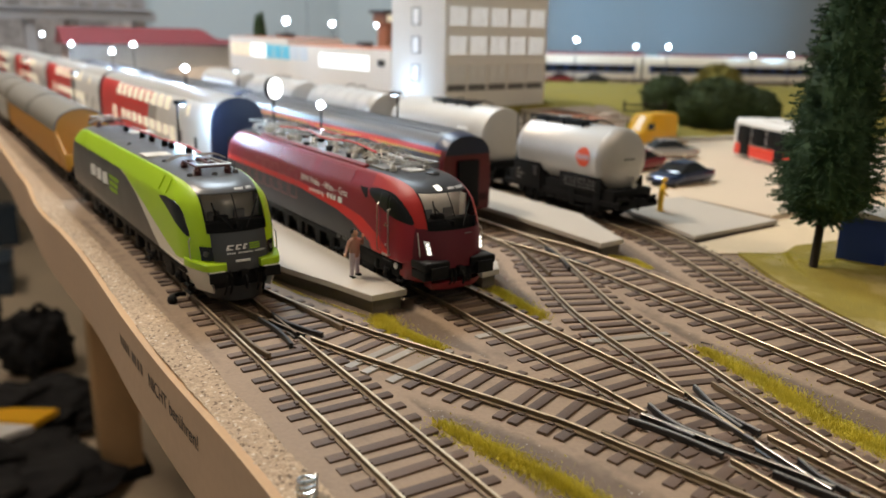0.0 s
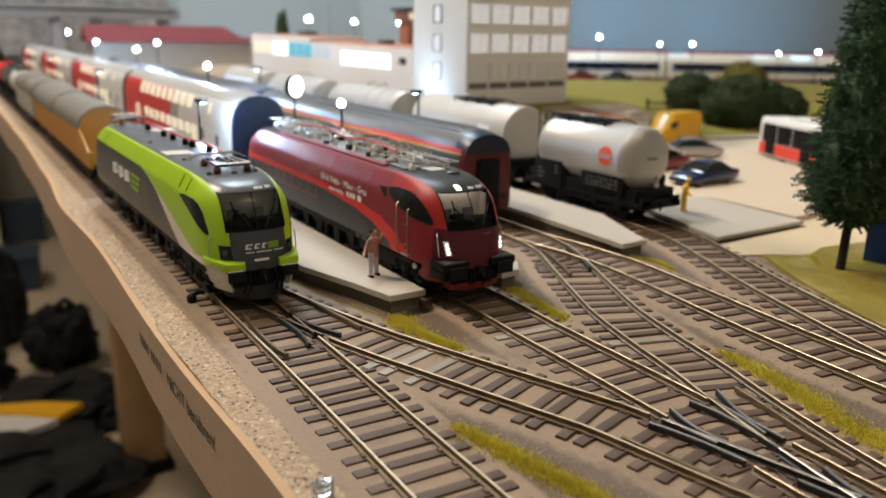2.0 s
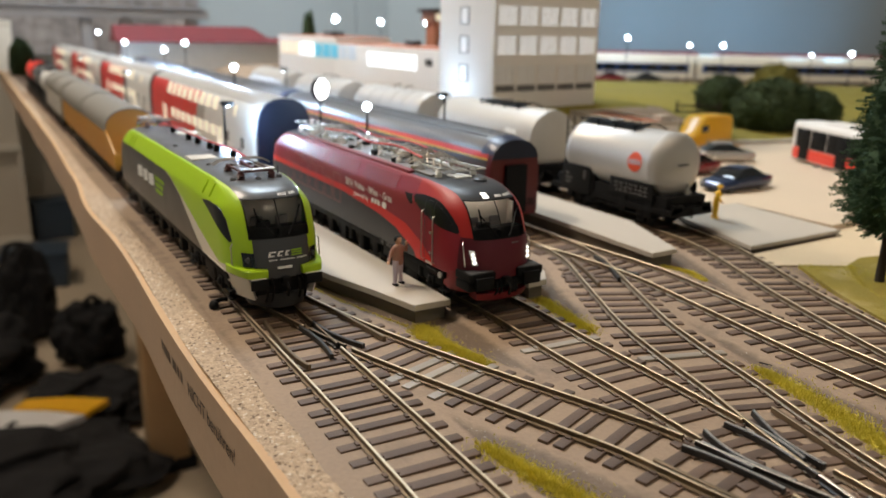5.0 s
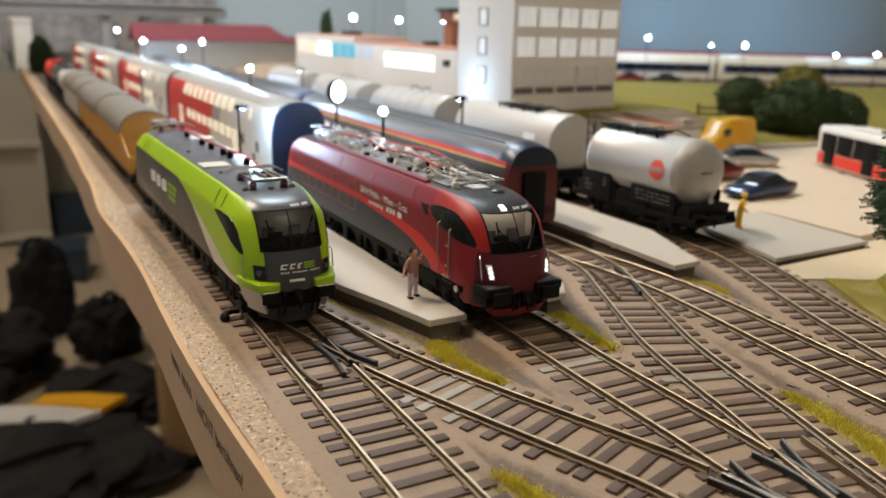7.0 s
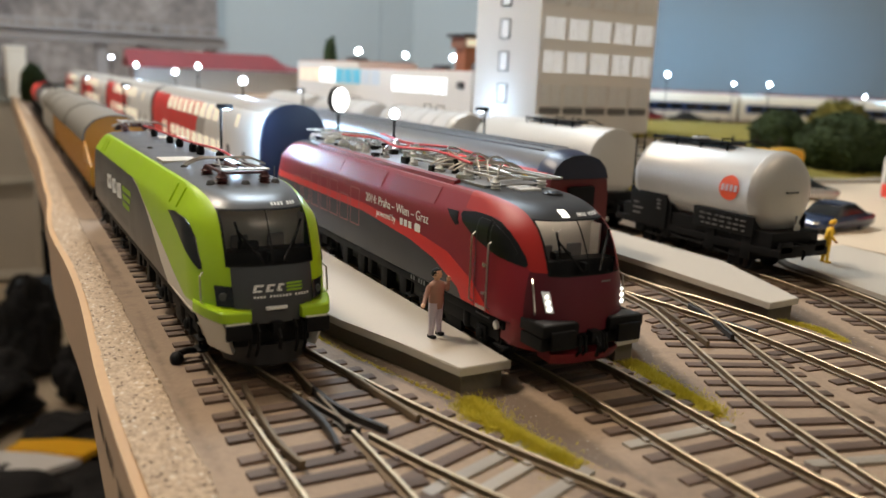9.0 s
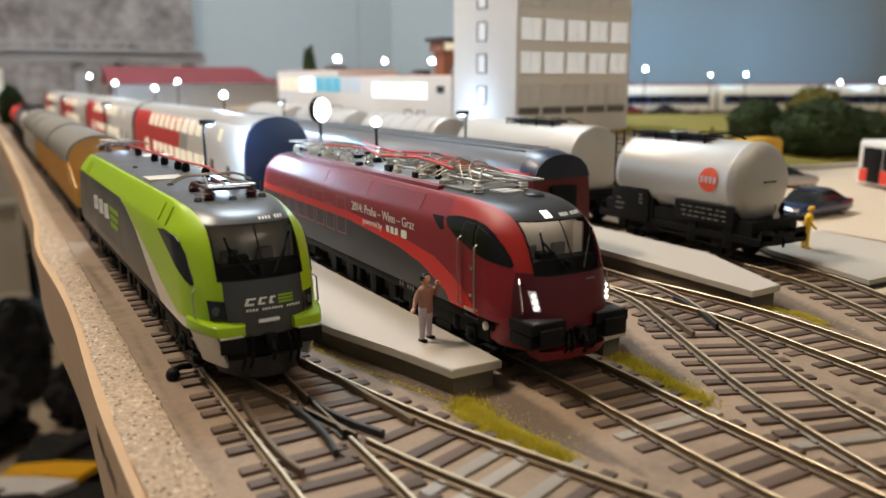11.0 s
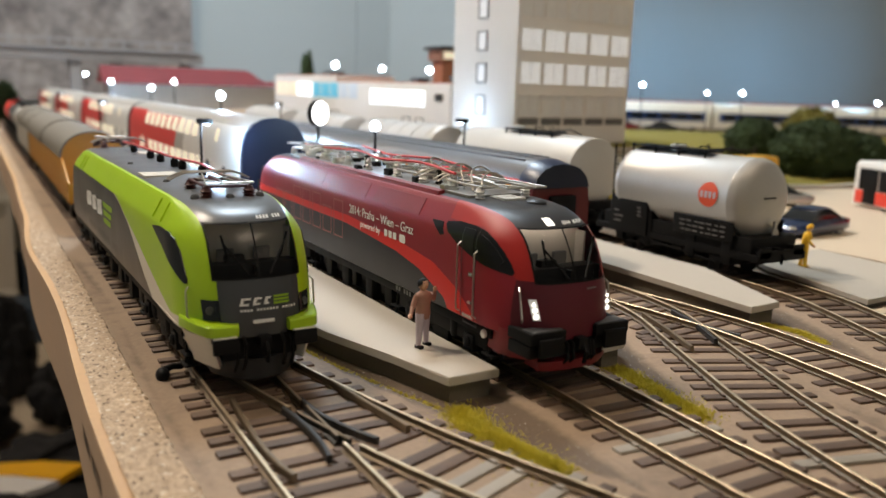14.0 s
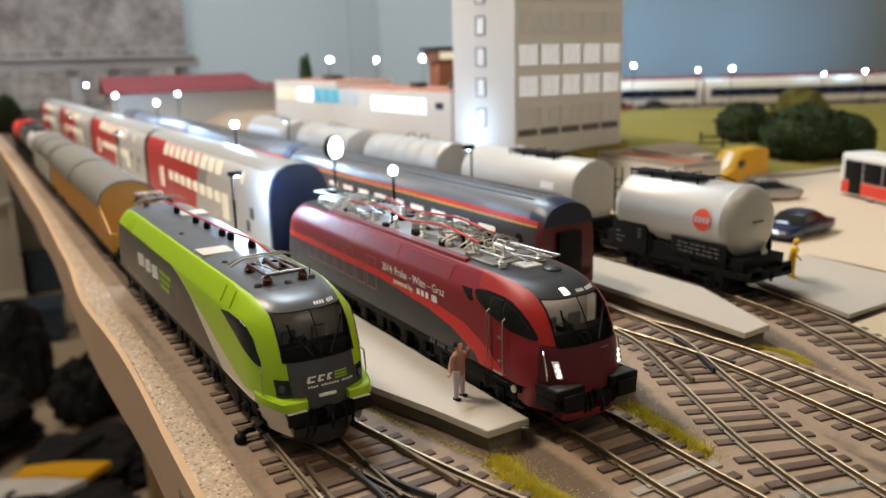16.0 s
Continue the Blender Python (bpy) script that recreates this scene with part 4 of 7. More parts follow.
def buffers(parent, y, out, z=RAIL_TOP + 12.2, mat=None, half=10.2, wide=3.6, tall=2.4):
    for s in (-1, 1):
        bm = bmesh.new()
        turned(bm, (s * half, y - out * 6.5, z), (0, out, 0), [(0, 1.9), (3.2, 1.8), (3.3, 1.1), (5.4, 1.1)], 14)
        box(bm, s * half - wide, s * half + wide, *sorted((y - out * 1.2, y)), z - tall, z + tall, 0.5)
        part("buffer", bm, mat or M["black"], parent)
    bm = bmesh.new()
    box(bm, -1.4, 1.4, *sorted((y - out * 5, y - out * 0.5)), z - 1.6, z + 1.2, 0.3)
    chain(bm, [(0, y - out * 1.0, z), (0, y + out * 0.6, z - 2), (0.3, y - out * 0.5, z - 5)], 0.55)
    part("coupling_hook", bm, M["black"], parent)


def pantograph(parent, y, out, steel, insul, z=47.3, base=None, half=7.5, fat=1.0, knee=19):
    """A folded pantograph; its collector lies towards out."""
    base = base or steel
    bm = bmesh.new()
    for s in (-1, 1):
        rod(bm, (s * half, y - 9, z + 2.3), (s * half, y + 9, z + 2.3), 0.4 * fat)
    for q in ((-9, 0, 9) if fat == 1.0 else (-8, 8)):
        rod(bm, (-half, y + q, z + 2.3), (half, y + q, z + 2.3), 0.4 * fat)
    frame_part = part("pantograph", bm, base, parent, "folded metal pantograph")
    for s in (-1, 1):
        bm = bmesh.new()
        rod(bm, (s * half * 0.66, y - 9 * out, z + 2.5), (s * 2.2, y + (knee + 1) * out, z + 3.4), 0.3)
        part("lower_arm", bm, steel, frame_part)
        bm = bmesh.new()
        rod(bm, (s * 6.2, y + knee * out, z + 3.3), (s * 2.0, y - 10 * out, z + 3.8), 0.26)
        part("upper_arm", bm, steel, frame_part)
    bm = bmesh.new()
    rod(bm, (-6.2, y + knee * out, z + 3.3), (6.2, y + knee * out, z + 3.3), 0.3)
    part("knee_bar", bm, steel, frame_part)
    bm = bmesh.new()
    rod(bm, (0, y - 9 * out, z + 2.9), (0, y + 4 * out, z + 2.3), 0.8)
    part("lift_spring", bm, base, frame_part)
    for q in (-12, -9):
        bm = bmesh.new()
        pts = [(-11, z + 2.3), (-9, z + 3.4), (-6.5, z + 4.2), (6.5, z + 4.2), (9, z + 3.4), (11, z + 2.3)]
        chain(bm, [(x, y + q * out, zz) for x, zz in pts], 0.3)
        part("collector_bar", bm, steel, frame_part)
    for sx in (-half, half):
        for q in (-8, 8):
            bm = bmesh.new()
            turned(bm, (sx, y + q, z - 0.6), (0, 0, 1), [(h, q2 * fat) for h, q2 in ((0, 1.5), (0.6, 1.0), (0.9, 1.6), (1.3, 1.0), (1.7, 1.5), (2.2, 1.0), (2.9, 0.8))], 10)
            part("insulator", bm, insul, frame_part)


def loco_common(loco, glass_label, red_loco, buffer_z):
    """Windows, lamps, underframe and small fittings that both share."""
    for back in (False, True):
        bm = bmesh.new()
        on_front(bm, front_rows(-10.7, 10.7, 30.5, 42.7, 14, 8), 0.12, back)
        pane = part("windscreen", bm, M["clear_glass"] if red_loco else M["dark_glass"], loco, glass_label)
        bm = bmesh.new()
        for zz in (30.4, 42.6):
            on_front(bm, front_rows(-10.8, 10.8, zz, zz + 0.35, 14, 1), 0.25, back)
        on_front(bm, front_rows(-0.22, 0.22, 30.6, 42.6, 2, 8), 0.2, back)
        for sx in (-10.8, 10.35):
            on_front(bm, front_rows(sx, sx + 0.45, 30.5, 42.7, 1, 8), 0.25, back)
        part("rubber_seal", bm, M["black"], pane)
    bm = bmesh.new()
    for s in (-1, 1):
        a, b = (s * 2.5, 31.5), (s * 7.5, 38.5)
        rod(bm, (a[0], nose_y(*a) - 0.9, a[1]), (b[0], nose_y(*b) - 0.9, b[1]), 0.28)
        rod(bm, (b[0] - s * 1.2, nose_y(*b) - 0.8, b[1] - 4), (b[0] + s * 0.6, nose_y(*b) - 0.8, b[1] + 2.2), 0.3)
    part("wiper", bm, M["black"], loco)
    bm = bmesh.new()
    box(bm, -0.35, 0.35, nose_y(0, 36) - 0.8, nose_y(0, 36) + 1.5, 30.8, 33)
    part("wiper_motor", bm, M["black"], loco)
    for s in (-1, 1):
        bm = bmesh.new()
        box(bm, s * 14.4 - 1.4, s * 14.4 + 1.4, 24, LOCO_L - 24, 14.2, 17.2, 0.5)
        part("sole_bar", bm, M["black"], loco)
        for q in range(9):
            yy = 84 + q * 6.5
            bm = bmesh.new()
            deep, low = (2.4, 1.2, 2.9, 0.9, 2.0)[q % 5], (7.2, 9.8, 6.4, 11.0, 8.0, 6.8, 10.2)[q % 7]
            box(bm, s * 11.6 - deep, s * 11.6 + deep, yy - (1.6, 3.2, 2.2, 2.9)[q % 4], yy + (3.4, 1.6, 2.6)[q % 3], low, 15.5, 0.4)
            part("equipment_box", bm, M["black"], loco)
    bm = bmesh.new()
    box(bm, -11.5, 11.5, 20, LOCO_L - 20, 11.5, 17.6, 0.5)
    box(bm, -11.5, 11.5, 82, 139, 6.5, 12, 0.8)
    part("underframe", bm, M["black"], loco)
    for s in (-1, 1):
        for yy in (26, 78, 143, LOCO_L - 26):
            bm = bmesh.new()
            rod(bm, (s * 14.0, yy, 16), (s * 14.2, yy + 1, 6.6), 0.4)
            box(bm, s * 14.0 - 1.2, s * 14.0 + 1.2, yy - 2.2, yy + 3.2, 9.0, 9.5, 0.15)
            box(bm, s * 14.0 - 1.2, s * 14.0 + 1.2, yy - 2.2, yy + 3.2, 6.2, 6.7, 0.15)
            part("footstep", bm, M["black"], loco)
    for y in (52, LOCO_L - 52):
        bogie(loco, y, (-16.5, 16.5), 6.6, 13.4)
    for y, out in ((6.2, -1), (LOCO_L - 6.2, 1)):
        buffers(loco, y, out, buffer_z, half=9.9 if red_loco else 9.7, wide=3.6 if red_loco else 3.0, tall=2.3 if red_loco else 1.9)


def side_window(loco, outline, label):
    for s in (-1, 1):
        bm = bmesh.new()
        side_panel(bm, outline, s)
        part("side_window", bm, M["window_black"], loco, label)


def handrail(parent, pts, mat):
    bm = bmesh.new()
    chain(bm, pts, 0.24)
    return part("handrail", bm, mat, parent)


# lime green, grey and white locomotive
g = thing("electric_locomotive", "lime green, grey and white model electric locomotive on the siding", "locomotive", (1.8, 0.6, 0), 0.75, group="model locomotives")
loco_shell(g, M["green_livery"])
loco_common(g, "dark tinted windscreen", False, RAIL_TOP + 12.2)
side_window(g, [(47.0, 38.7), (40, 39.6), (30, 39.6), (26.0, 38.6), (22.6, 36.0), (19.0, 30.2), (18.6, 28.9), (19.6, 28.8), (28, 32.4), (36, 35.4)], "dark triangular cab window")
for s in (-1, 1):
    bm = bmesh.new()
    on_front(bm, [[(s * (x - 0.3 * (25.8 - z) / 5), z) for x in (9.9, 10.8, 11.7, 12.6, 13.3)] for z in (21.0, 23, 25.9)], 0.3)
    lampob = part("headlight", bm, M["glass"], g, "dark headlight panel")
    bm = bmesh.new()
    turned(bm, (s * 11.6, nose_y(11.6, 23.4) - 0.2, 23.4), (s * 0.4, -0.9, 0), [(0, 1.1), (0.25, 1.0)], 12)
    part("lens", bm, M["dark_grey"], lampob)
    bm = bmesh.new()
    plan = ((6.2, 7.9), (9.2, 7.8), (12.0, 7.9), (13.0, 8.3), (13.7, 9.4), (14.9, 12.6), (16.0, 16.4), (16.9, 21.0))
    rings = [[(s * x, y, 17.4 + 0.05 * x), (s * x * 1.004, y - 0.15, 17.8 + 0.05 * x), (s * x, y, 19.7 + 0.05 * x), (s * x * 0.985, y + 0.5, 20.1 + 0.05 * x), (s * x * 0.93, y + 3.2, 20.2 + 0.05 * x), (s * x * 0.93, y + 3.2, 17.4 + 0.05 * x)] for x, y in plan]
    loft(bm, rings, closed=True, caps=True)
    part("bumper", bm, M["green"], g, "lime green bumper corner")
    bm = bmesh.new()
    box(bm, s * 9.6 - 2.7, s * 9.6 + 2.7, 6.6, 12, 17.4, 18.0, 0.2)
    part("bumper_step", bm, M["off_white"], g, "pale step under the bumper")
    bm = bmesh.new()
    side_panel(bm, [(16.0, 18.0), (15.6, 10.2), (16.6, 8.6), (24, 8.4), (30, 9.4), (36, 12.4), (42, 16.4), (46, 18.0)], s, 0.15, 1.6)
    for v in bm.verts:
        v.co.x -= s * 0.34 * max(0.0, 17.5 - v.co.z)
        v.co.z = max(v.co.z, 9.6)
    part("skirt", bm, M["off_white"], g, "off-white side skirt")
    bm = bmesh.new()
    rings = []
    for x, y in ((12.6, 9.4), (13.3, 9.9), (14.1, 12.2), (15.3, 15.6), (16.2, 19.0)):
        rings.append([(s * (x - 0.30 * (17.7 - z)), y + 0.12 * (17.7 - z), z) for z in (17.7, 14.0, 10.4, 9.6)] + [(s * (x - 3.6), y + 3.4, 9.6), (s * (x - 1.6), y + 3.0, 17.7)])
    loft(bm, rings, closed=True, caps=True)
    part("skirt_corner", bm, M["off_white"], g, "off-white corner below the bumper")
    for q in (40, 49):
        bm = bmesh.new()
        side_panel(bm, [(q, 40.6), (q + 0.7, 40.6), (q + 0.7, 45.4), (q, 45.4)], s, 0.45)
        part("roof_step", bm, M["green"], g)
    for q in (168, 174, 204, 208):
        bm = bmesh.new()
        side_panel(bm, [(q, 40.0), (q + 0.5, 40.0), (q + 0.5, 44.8), (q, 44.8)], s, 0.3)
        part("roof_step", bm, M["green"], g)
bm = bmesh.new()
rings = []
for x in steps(-10.6, 10.6, 16):
    y = 9.6 + 7.5 * (abs(x) / 10.6) ** 2.6
    low = 5.4 + 1.2 * (abs(x) / 10.6) ** 2
    rings.append([(x, y + 0.5, low), (x * 1.01, y, low + 0.7), (x, y + 0.2, 11.0), (x, y + 7, 11.0), (x * 0.95, y + 7, low)])
loft(bm, rings, closed=True, caps=True)
part("snow_plough", bm, M["plough_black"], g, "black rounded snow plough")
bm = bmesh.new()
box(bm, -9.5, 9.5, 11.4, 22, 10.5, 18.4, 1.0)
part("buffer_beam", bm, M["black"], g)
for hx in (-6.5, -4.6, 4.6, 6.5):
    bm = bmesh.new()
    chain(bm, [(hx, 9.6, 17), (hx, 7.4, 15.6), (hx * 1.05, 7.6, 11.5), (hx * 1.08, 9.2, 9)], 0.45)
    part("brake_hose", bm, M["black"], g)
bm = bmesh.new()
box(bm, -2.6, 2.6, nose_y(0, 20) - 0.9, nose_y(0, 20), 20.2, 21.0, 0.2)
part("number_plate", bm, M["white_print"], g, "small white plate")
# emblem bars on the nose and the sides
for x0, x1 in ((-5.6, -2.9), (-2.5, -0.2), (0.2, 2.0)):
    bm = bmesh.new()
    on_front(bm, [[(x0, 24.5), (x1 - 0.5, 24.5)], [(x0 + 0.12, 24.95), (x1 - 0.4, 24.95)]], 0.45)
    on_front(bm, [[(x0 + 0.14, 25.0), (x0 + 0.9, 25.0)], [(x0 + 0.4, 25.75), (x0 + 1.15, 25.75)]], 0.45)
    on_front(bm, [[(x0 + 0.42, 25.8), (x1, 25.8)], [(x0 + 0.6, 26.25), (x1 + 0.2, 26.25)]], 0.45)
    part("emblem_bar", bm, M["white_print"], g)
for z0 in (25.9, 25.1, 24.3):
    bm = bmesh.new()
    on_front(bm, [[(2.6, z0), (6.4, z0)], [(2.75, z0 + 0.5), (6.8, z0 + 0.5)]], 0.45)
    part("emblem_stripe", bm, M["green_print"], g)
bm = bmesh.new()
for k in range(18):
    x0 = -5.4 + k * 0.78
    if k not in (4, 12):
        on_front(bm, [[(x0, 23.1), (x0 + 0.5, 23.1)], [(x0 + 0.06, 23.65), (x0 + 0.56, 23.65)]], 0.45)
part("lettering_bars", bm, M["white_print"], g)
bm = bmesh.new()
for k in range(8):
    if k != 4:
        x0 = 2.0 + k * 0.86
        on_front(bm, [[(x0, 43.5), (x0 + 0.6, 43.5)], [(x0, 44.2), (x0 + 0.6, 44.2)]], 0.15)
part("number_bars", bm, M["white_print"], g)
for s in (-1, 1):
    for (y0, y1, z0, z1, mat) in ((170, 158, 25.5, 34, "white_print"), (156, 146, 25.5, 34, "white_print"), (144, 133, 25.5, 34, "white_print")):
        bm = bmesh.new()
        w = 2.0
        side_panel(bm, [(y0, z0 + 2), (y1, z0 + 3), (y1, z0 + 3 + w), (y0 - 3, z0 + 2 + w), (y0 - 3, z1 - w), (y1, z1 - w + 0.8), (y1, z1), (y0, z1 - 1)], s, 0.12)
        part("emblem_bar", bm, M["white_print"], g)
    for k in range(3):
        bm = bmesh.new()
        z0 = 26.5 + 2.8 * k
        side_panel(bm, [(130, z0), (116 - 2 * k, z0), (115 - 2 * k, z0 + 1.9), (130, z0 + 1.9)], s, 0.12)
        part("emblem_stripe", bm, M["green_print"], g)
    bm = bmesh.new()
    for k in range(16):
        if k not in (4, 12):
            side_panel(bm, [(166 - k * 4, 20), (163.4 - k * 4, 20), (163.4 - k * 4, 22.6), (166 - k * 4, 22.6)], s, 0.1)
    part("lettering_bars", bm, M["grey_print"], g)
    handrail(g, [(s * 15.0, nose_y(15.0, 20) + 0.2, 20.6), (s * 15.9, nose_y(15.0, 21) - 0.6, 21.4), (s * 15.9, nose_y(15.0, 27) - 0.5, 27.4), (s * 15.0, nose_y(15, 28) + 0.2, 28.2)], M["steel"])
# roof fittings
pantograph(g, 44, -1, M["steel"], M["brown_insul"], 47.3, M["brown_insul"], 5.6, 1.15, 10)
pantograph(g, 190, 1, M["steel"], M["brown_insul"], 47.3, M["brown_insul"], 5.6, 1.15, 10)
for yy, x0 in ((83, -11.5), (150, 2.0)):
    bm = bmesh.new()
    box(bm, x0, x0 + 11, yy, yy + 11, 46.8, 47.6, 0.15)
    part("roof_hatch", bm, M["off_white"], g, "pale grey roof hatch")
for q, hx in ((84, 6.0), (100, 4.0), (107, 3.4), (122, 2.6), (134, 2.0), (158, 1.4)):
    bm = bmesh.new()
    turned(bm, (hx, q, 46.9), (0, 0, 1), [(0, 1.3), (0.8, 1.2), (1.0, 1.4), (2.6, 1.35), (3.0, 1.1), (3.6, 0.6)], 10)
    part("insulator", bm, M["black"], g)
bm = bmesh.new()
chain(bm, spline([(5, 60, 50.0), (6, 84, 50.6), (4, 100, 50.6), (3.0, 114, 50.4), (2.6, 122, 50.6), (2.0, 134, 50.5), (1.4, 158, 50.6), (1, 176, 50.2)], 4), 0.42)
part("roof_cable", bm, M["red_wire"], g, "red roof cable")
for q, hx in ((34, 0), (36, 8.5), (36, -8.5), (70, -8), (120, -8), (200, -6)):
    bm = bmesh.new()
    turned(bm, (hx, q, 46.2), (0, 0, 1), [(0, 1.2), (1.0, 1.1), (1.6, 0.7)], 10)
    part("roof_stud", bm, M["roof_grey"], g)
bm = bmesh.new()
rod(bm, (9.5, 40, 46), (9.5, 40, 50.5), 0.25)
part("aerial", bm, M["roof_grey"], g)



def lengthen(loco, start, factor):
    """Draws the rear of a model out; short fittings move back whole."""
    for ob in loco.children_recursive:
        if ob.name.startswith(("emblem", "lettering")):
            continue
        ys = [v.co.y for v in ob.data.vertices]
        lo, hi = min(ys), max(ys)
        mid = (lo + hi) / 2
        for v in ob.data.vertices:
            y = v.co.y if hi - lo > 60 * MM else mid
            v.co.y += max(0.0, y - start * MM) * (factor - 1)


lengthen(g, 90, 1.19)

# red locomotive
r = thing("electric_locomotive", "dark red and grey model electric locomotive with lit lamps", "locomotive", (69.9, -33.5, 0), group="model locomotives")
# glow of the added strip that stands in for room light in the cab
M["cab_light"] = glow("cab_fill_glow", (1.0, 0.88, 0.74), 3.2)
loco_shell(r, M["red_livery"], True)
loco_common(r, "tinted windscreen", True, RAIL_TOP + 12.5)
for s in (-1, 1):
    bm = bmesh.new()
    side_panel(bm, [(17.6, 32.6), (18.2, 31.9), (27, 33.0), (34, 34.6), (40, 36.4), (44.6, 38.6), (46.4, 40.4), (46, 41.2), (40, 42.0), (33, 42.0), (28, 41.2), (24, 39.4), (21.2, 37.2), (18.8, 34.6)], s, 0.08)
    part("cab_window_surround", bm, M["window_black"], r, "black cab window surround")
    bm = bmesh.new()
    side_panel(bm, [(20.6, 35.0), (21.4, 34.0), (29.4, 34.8), (29.4, 40.4), (26.4, 39.4), (23.6, 37.8)], s, 0.22)
    part("side_window", bm, M["window_black"], r)
    bm = bmesh.new()
    side_panel(bm, [(31.4, 35.6), (36.4, 36.8), (36.4, 41.0), (31.4, 41.0)], s, 0.22)
    part("door_window", bm, M["window_black"], r)
    bm = bmesh.new()
    side_panel(bm, [(46.5, 37.6), (48.2, 37.0), (54, 40.6), (48, 40.8)], s, 0.15)
    part("air_intake", bm, M["black"], r)
    handrail(r, [(s * 16.9, 29.5, 18.5), (s * 18.0, 29.5, 19.3), (s * 18.0, 29.5, 35.4), (s * 16.9, 29.5, 36.2)], M["steel"])
    handrail(r, [(s * 16.9, 37.6, 18.5), (s * 18.0, 37.6, 19.3), (s * 18.0, 37.6, 36.4), (s * 16.9, 37.6, 37.2)], M["steel"])
    handrail(r, [(s * 13.3, nose_y(13.3, 20) + 0.2, 21.0), (s * 13.9, nose_y(13.3, 21) - 0.6, 21.8), (s * 13.9, nose_y(13.3, 29) - 0.5, 28.6), (s * 13.3, nose_y(13.3, 30) + 0.2, 29.4)], M["steel"])
    bm = bmesh.new()
    side_panel(bm, [(30.2, 15.5), (37.0, 15.5), (37.0, 15.9), (30.2, 15.9)], s, 0.2)
    side_panel(bm, [(30.2, 15.5), (30.5, 15.5), (30.5, 41.0), (30.2, 41.0)], s, 0.14)
    side_panel(bm, [(36.7, 15.5), (37.0, 15.5), (37.0, 41.0), (36.7, 41.0)], s, 0.14)
    part("door_seam", bm, M["roof_black"], r)
    bm = bmesh.new()
    side_panel(bm, [(31.2, 17.6), (36.0, 17.6), (36.0, 18.4), (31.2, 18.4)], s, 0.3)
    side_panel(bm, [(31.2, 21.6), (33.2, 21.6), (33.2, 22.3), (31.2, 22.3)], s, 0.3)
    side_panel(bm, [(31.2, 29.0), (33.0, 29.0), (33.0, 30.0), (31.2, 30.0)], s, 0.35)
    part("door_step", bm, M["silver"], r)
    bm = bmesh.new()
    turned(bm, (s * 16.7, 25.5, 15.5), (s, 0, 0), [(0, 1.2), (0.5, 1.1), (0.6, 0.6)], 14)
    part("filler_cap", bm, M["silver"], r)
    bm = bmesh.new()
    on_front(bm, [[(s * (x + 0.14 * (z - 21)), z) for x in (10.1, 10.85, 11.6)] for z in (21.9, 23.5, 25.2, 26.9)], 0.3)
    cluster = part("headlight", bm, M["light_cover"], r, "headlight cluster with a glowing clear cover")
    for zz, w in ((22.8, 0.68), (24.3, 0.66), (25.7, 0.5)):
        bm = bmesh.new()
        hx = 10.85 + 0.14 * (zz - 21)
        turned(bm, (s * hx, nose_y(hx, zz) - 0.3, zz), (s * 0.25, -0.95, 0), [(0, w), (0.35, w * 0.85)], 14)
        part("lens", bm, M["headlight"], cluster, "warm white lit lens")
    bm = bmesh.new()
    box(bm, s * 10.0 - 5.1, s * 10.0 + 5.1, 8.6, 17.5, 13.4, 16.7, 0.35)
    box(bm, s * 10.0 - 5.3, s * 10.0 + 5.3, 7.8, 17.5, 17.0, 19.8, 0.3)
    part("bumper", bm, M["black"], r)
    bm = bmesh.new()
    box(bm, s * 10.0 - 4.6, s * 10.0 + 4.6, 8.2, 12.5, 19.7, 20.1, 0.12)
    part("bumper_step", bm, M["dark_grey"], r)
bm = bmesh.new()
box(bm, -5.6, 5.6, 11.5, 16, 12.0, 19.4, 0.8)
part("buffer_beam", bm, M["black"], r)
for name, xa, xb, mat in (("front_apron", -16, -10.5, "red"), ("snow_plough", -10.4, 10.4, "red"), ("front_apron", 10.5, 16, "red")):
    bm = bmesh.new()
    rings = []
    for x in steps(xa, xb, 10):
        y = nose_y(x, 18) - 0.4
        top = 11.6 + 7 * sstep(abs(x), 12, 15.5)
        low = 11.5 if abs(xa) == 16 or xb == 16 else 9.0
        rings.append([(x * 0.96, y + 0.9, low), (x, y, low + 1.8), (x, y, max(top, low + 2)), (x * 0.9, y + 6, max(top, low + 2)), (x * 0.9, y + 7, low)])
    loft(bm, rings, closed=True, caps=True)
    part(name, bm, M[mat], r)
for hx in (-6.0, -3.4, 3.4, 4.8, 6.4):
    bm = bmesh.new()
    chain(bm, [(hx * 0.62, 11.6, 17.0), (hx * 0.62, 8.2, 16.0), (hx * 0.66, 7.6, 12.6), (hx * 0.7, 9.4, 10.6)], 0.42)
    part("brake_hose", bm, M["black"], r)
for k in range(11):
    if k == 4:
        continue
    bm = bmesh.new()
    x0 = 1.4 + k * 0.74
    on_front(bm, [[(x0, 43.5), (x0 + 0.48, 43.5)], [(x0, 44.2), (x0 + 0.48, 44.2)]], 0.15)
    part("number_bar", bm, M["white_print"], r)
bm = bmesh.new()
on_front(bm, [[(-3.6, 43.4), (-1.4, 43.4)], [(-3.6, 44.2), (-1.4, 44.2)], [(-3.6, 44.9), (-1.4, 44.9)]], 0.25)
part("top_lamp", bm, M["headlight"], r, "lit square top lamp")
bm = bmesh.new()
on_front(bm, [[(3.0, 28.6), (6.2, 28.6)], [(3.0, 29.0), (6.2, 29.0)]], 0.3)
part("nose_lettering_bar", bm, M["grey_print"], r)
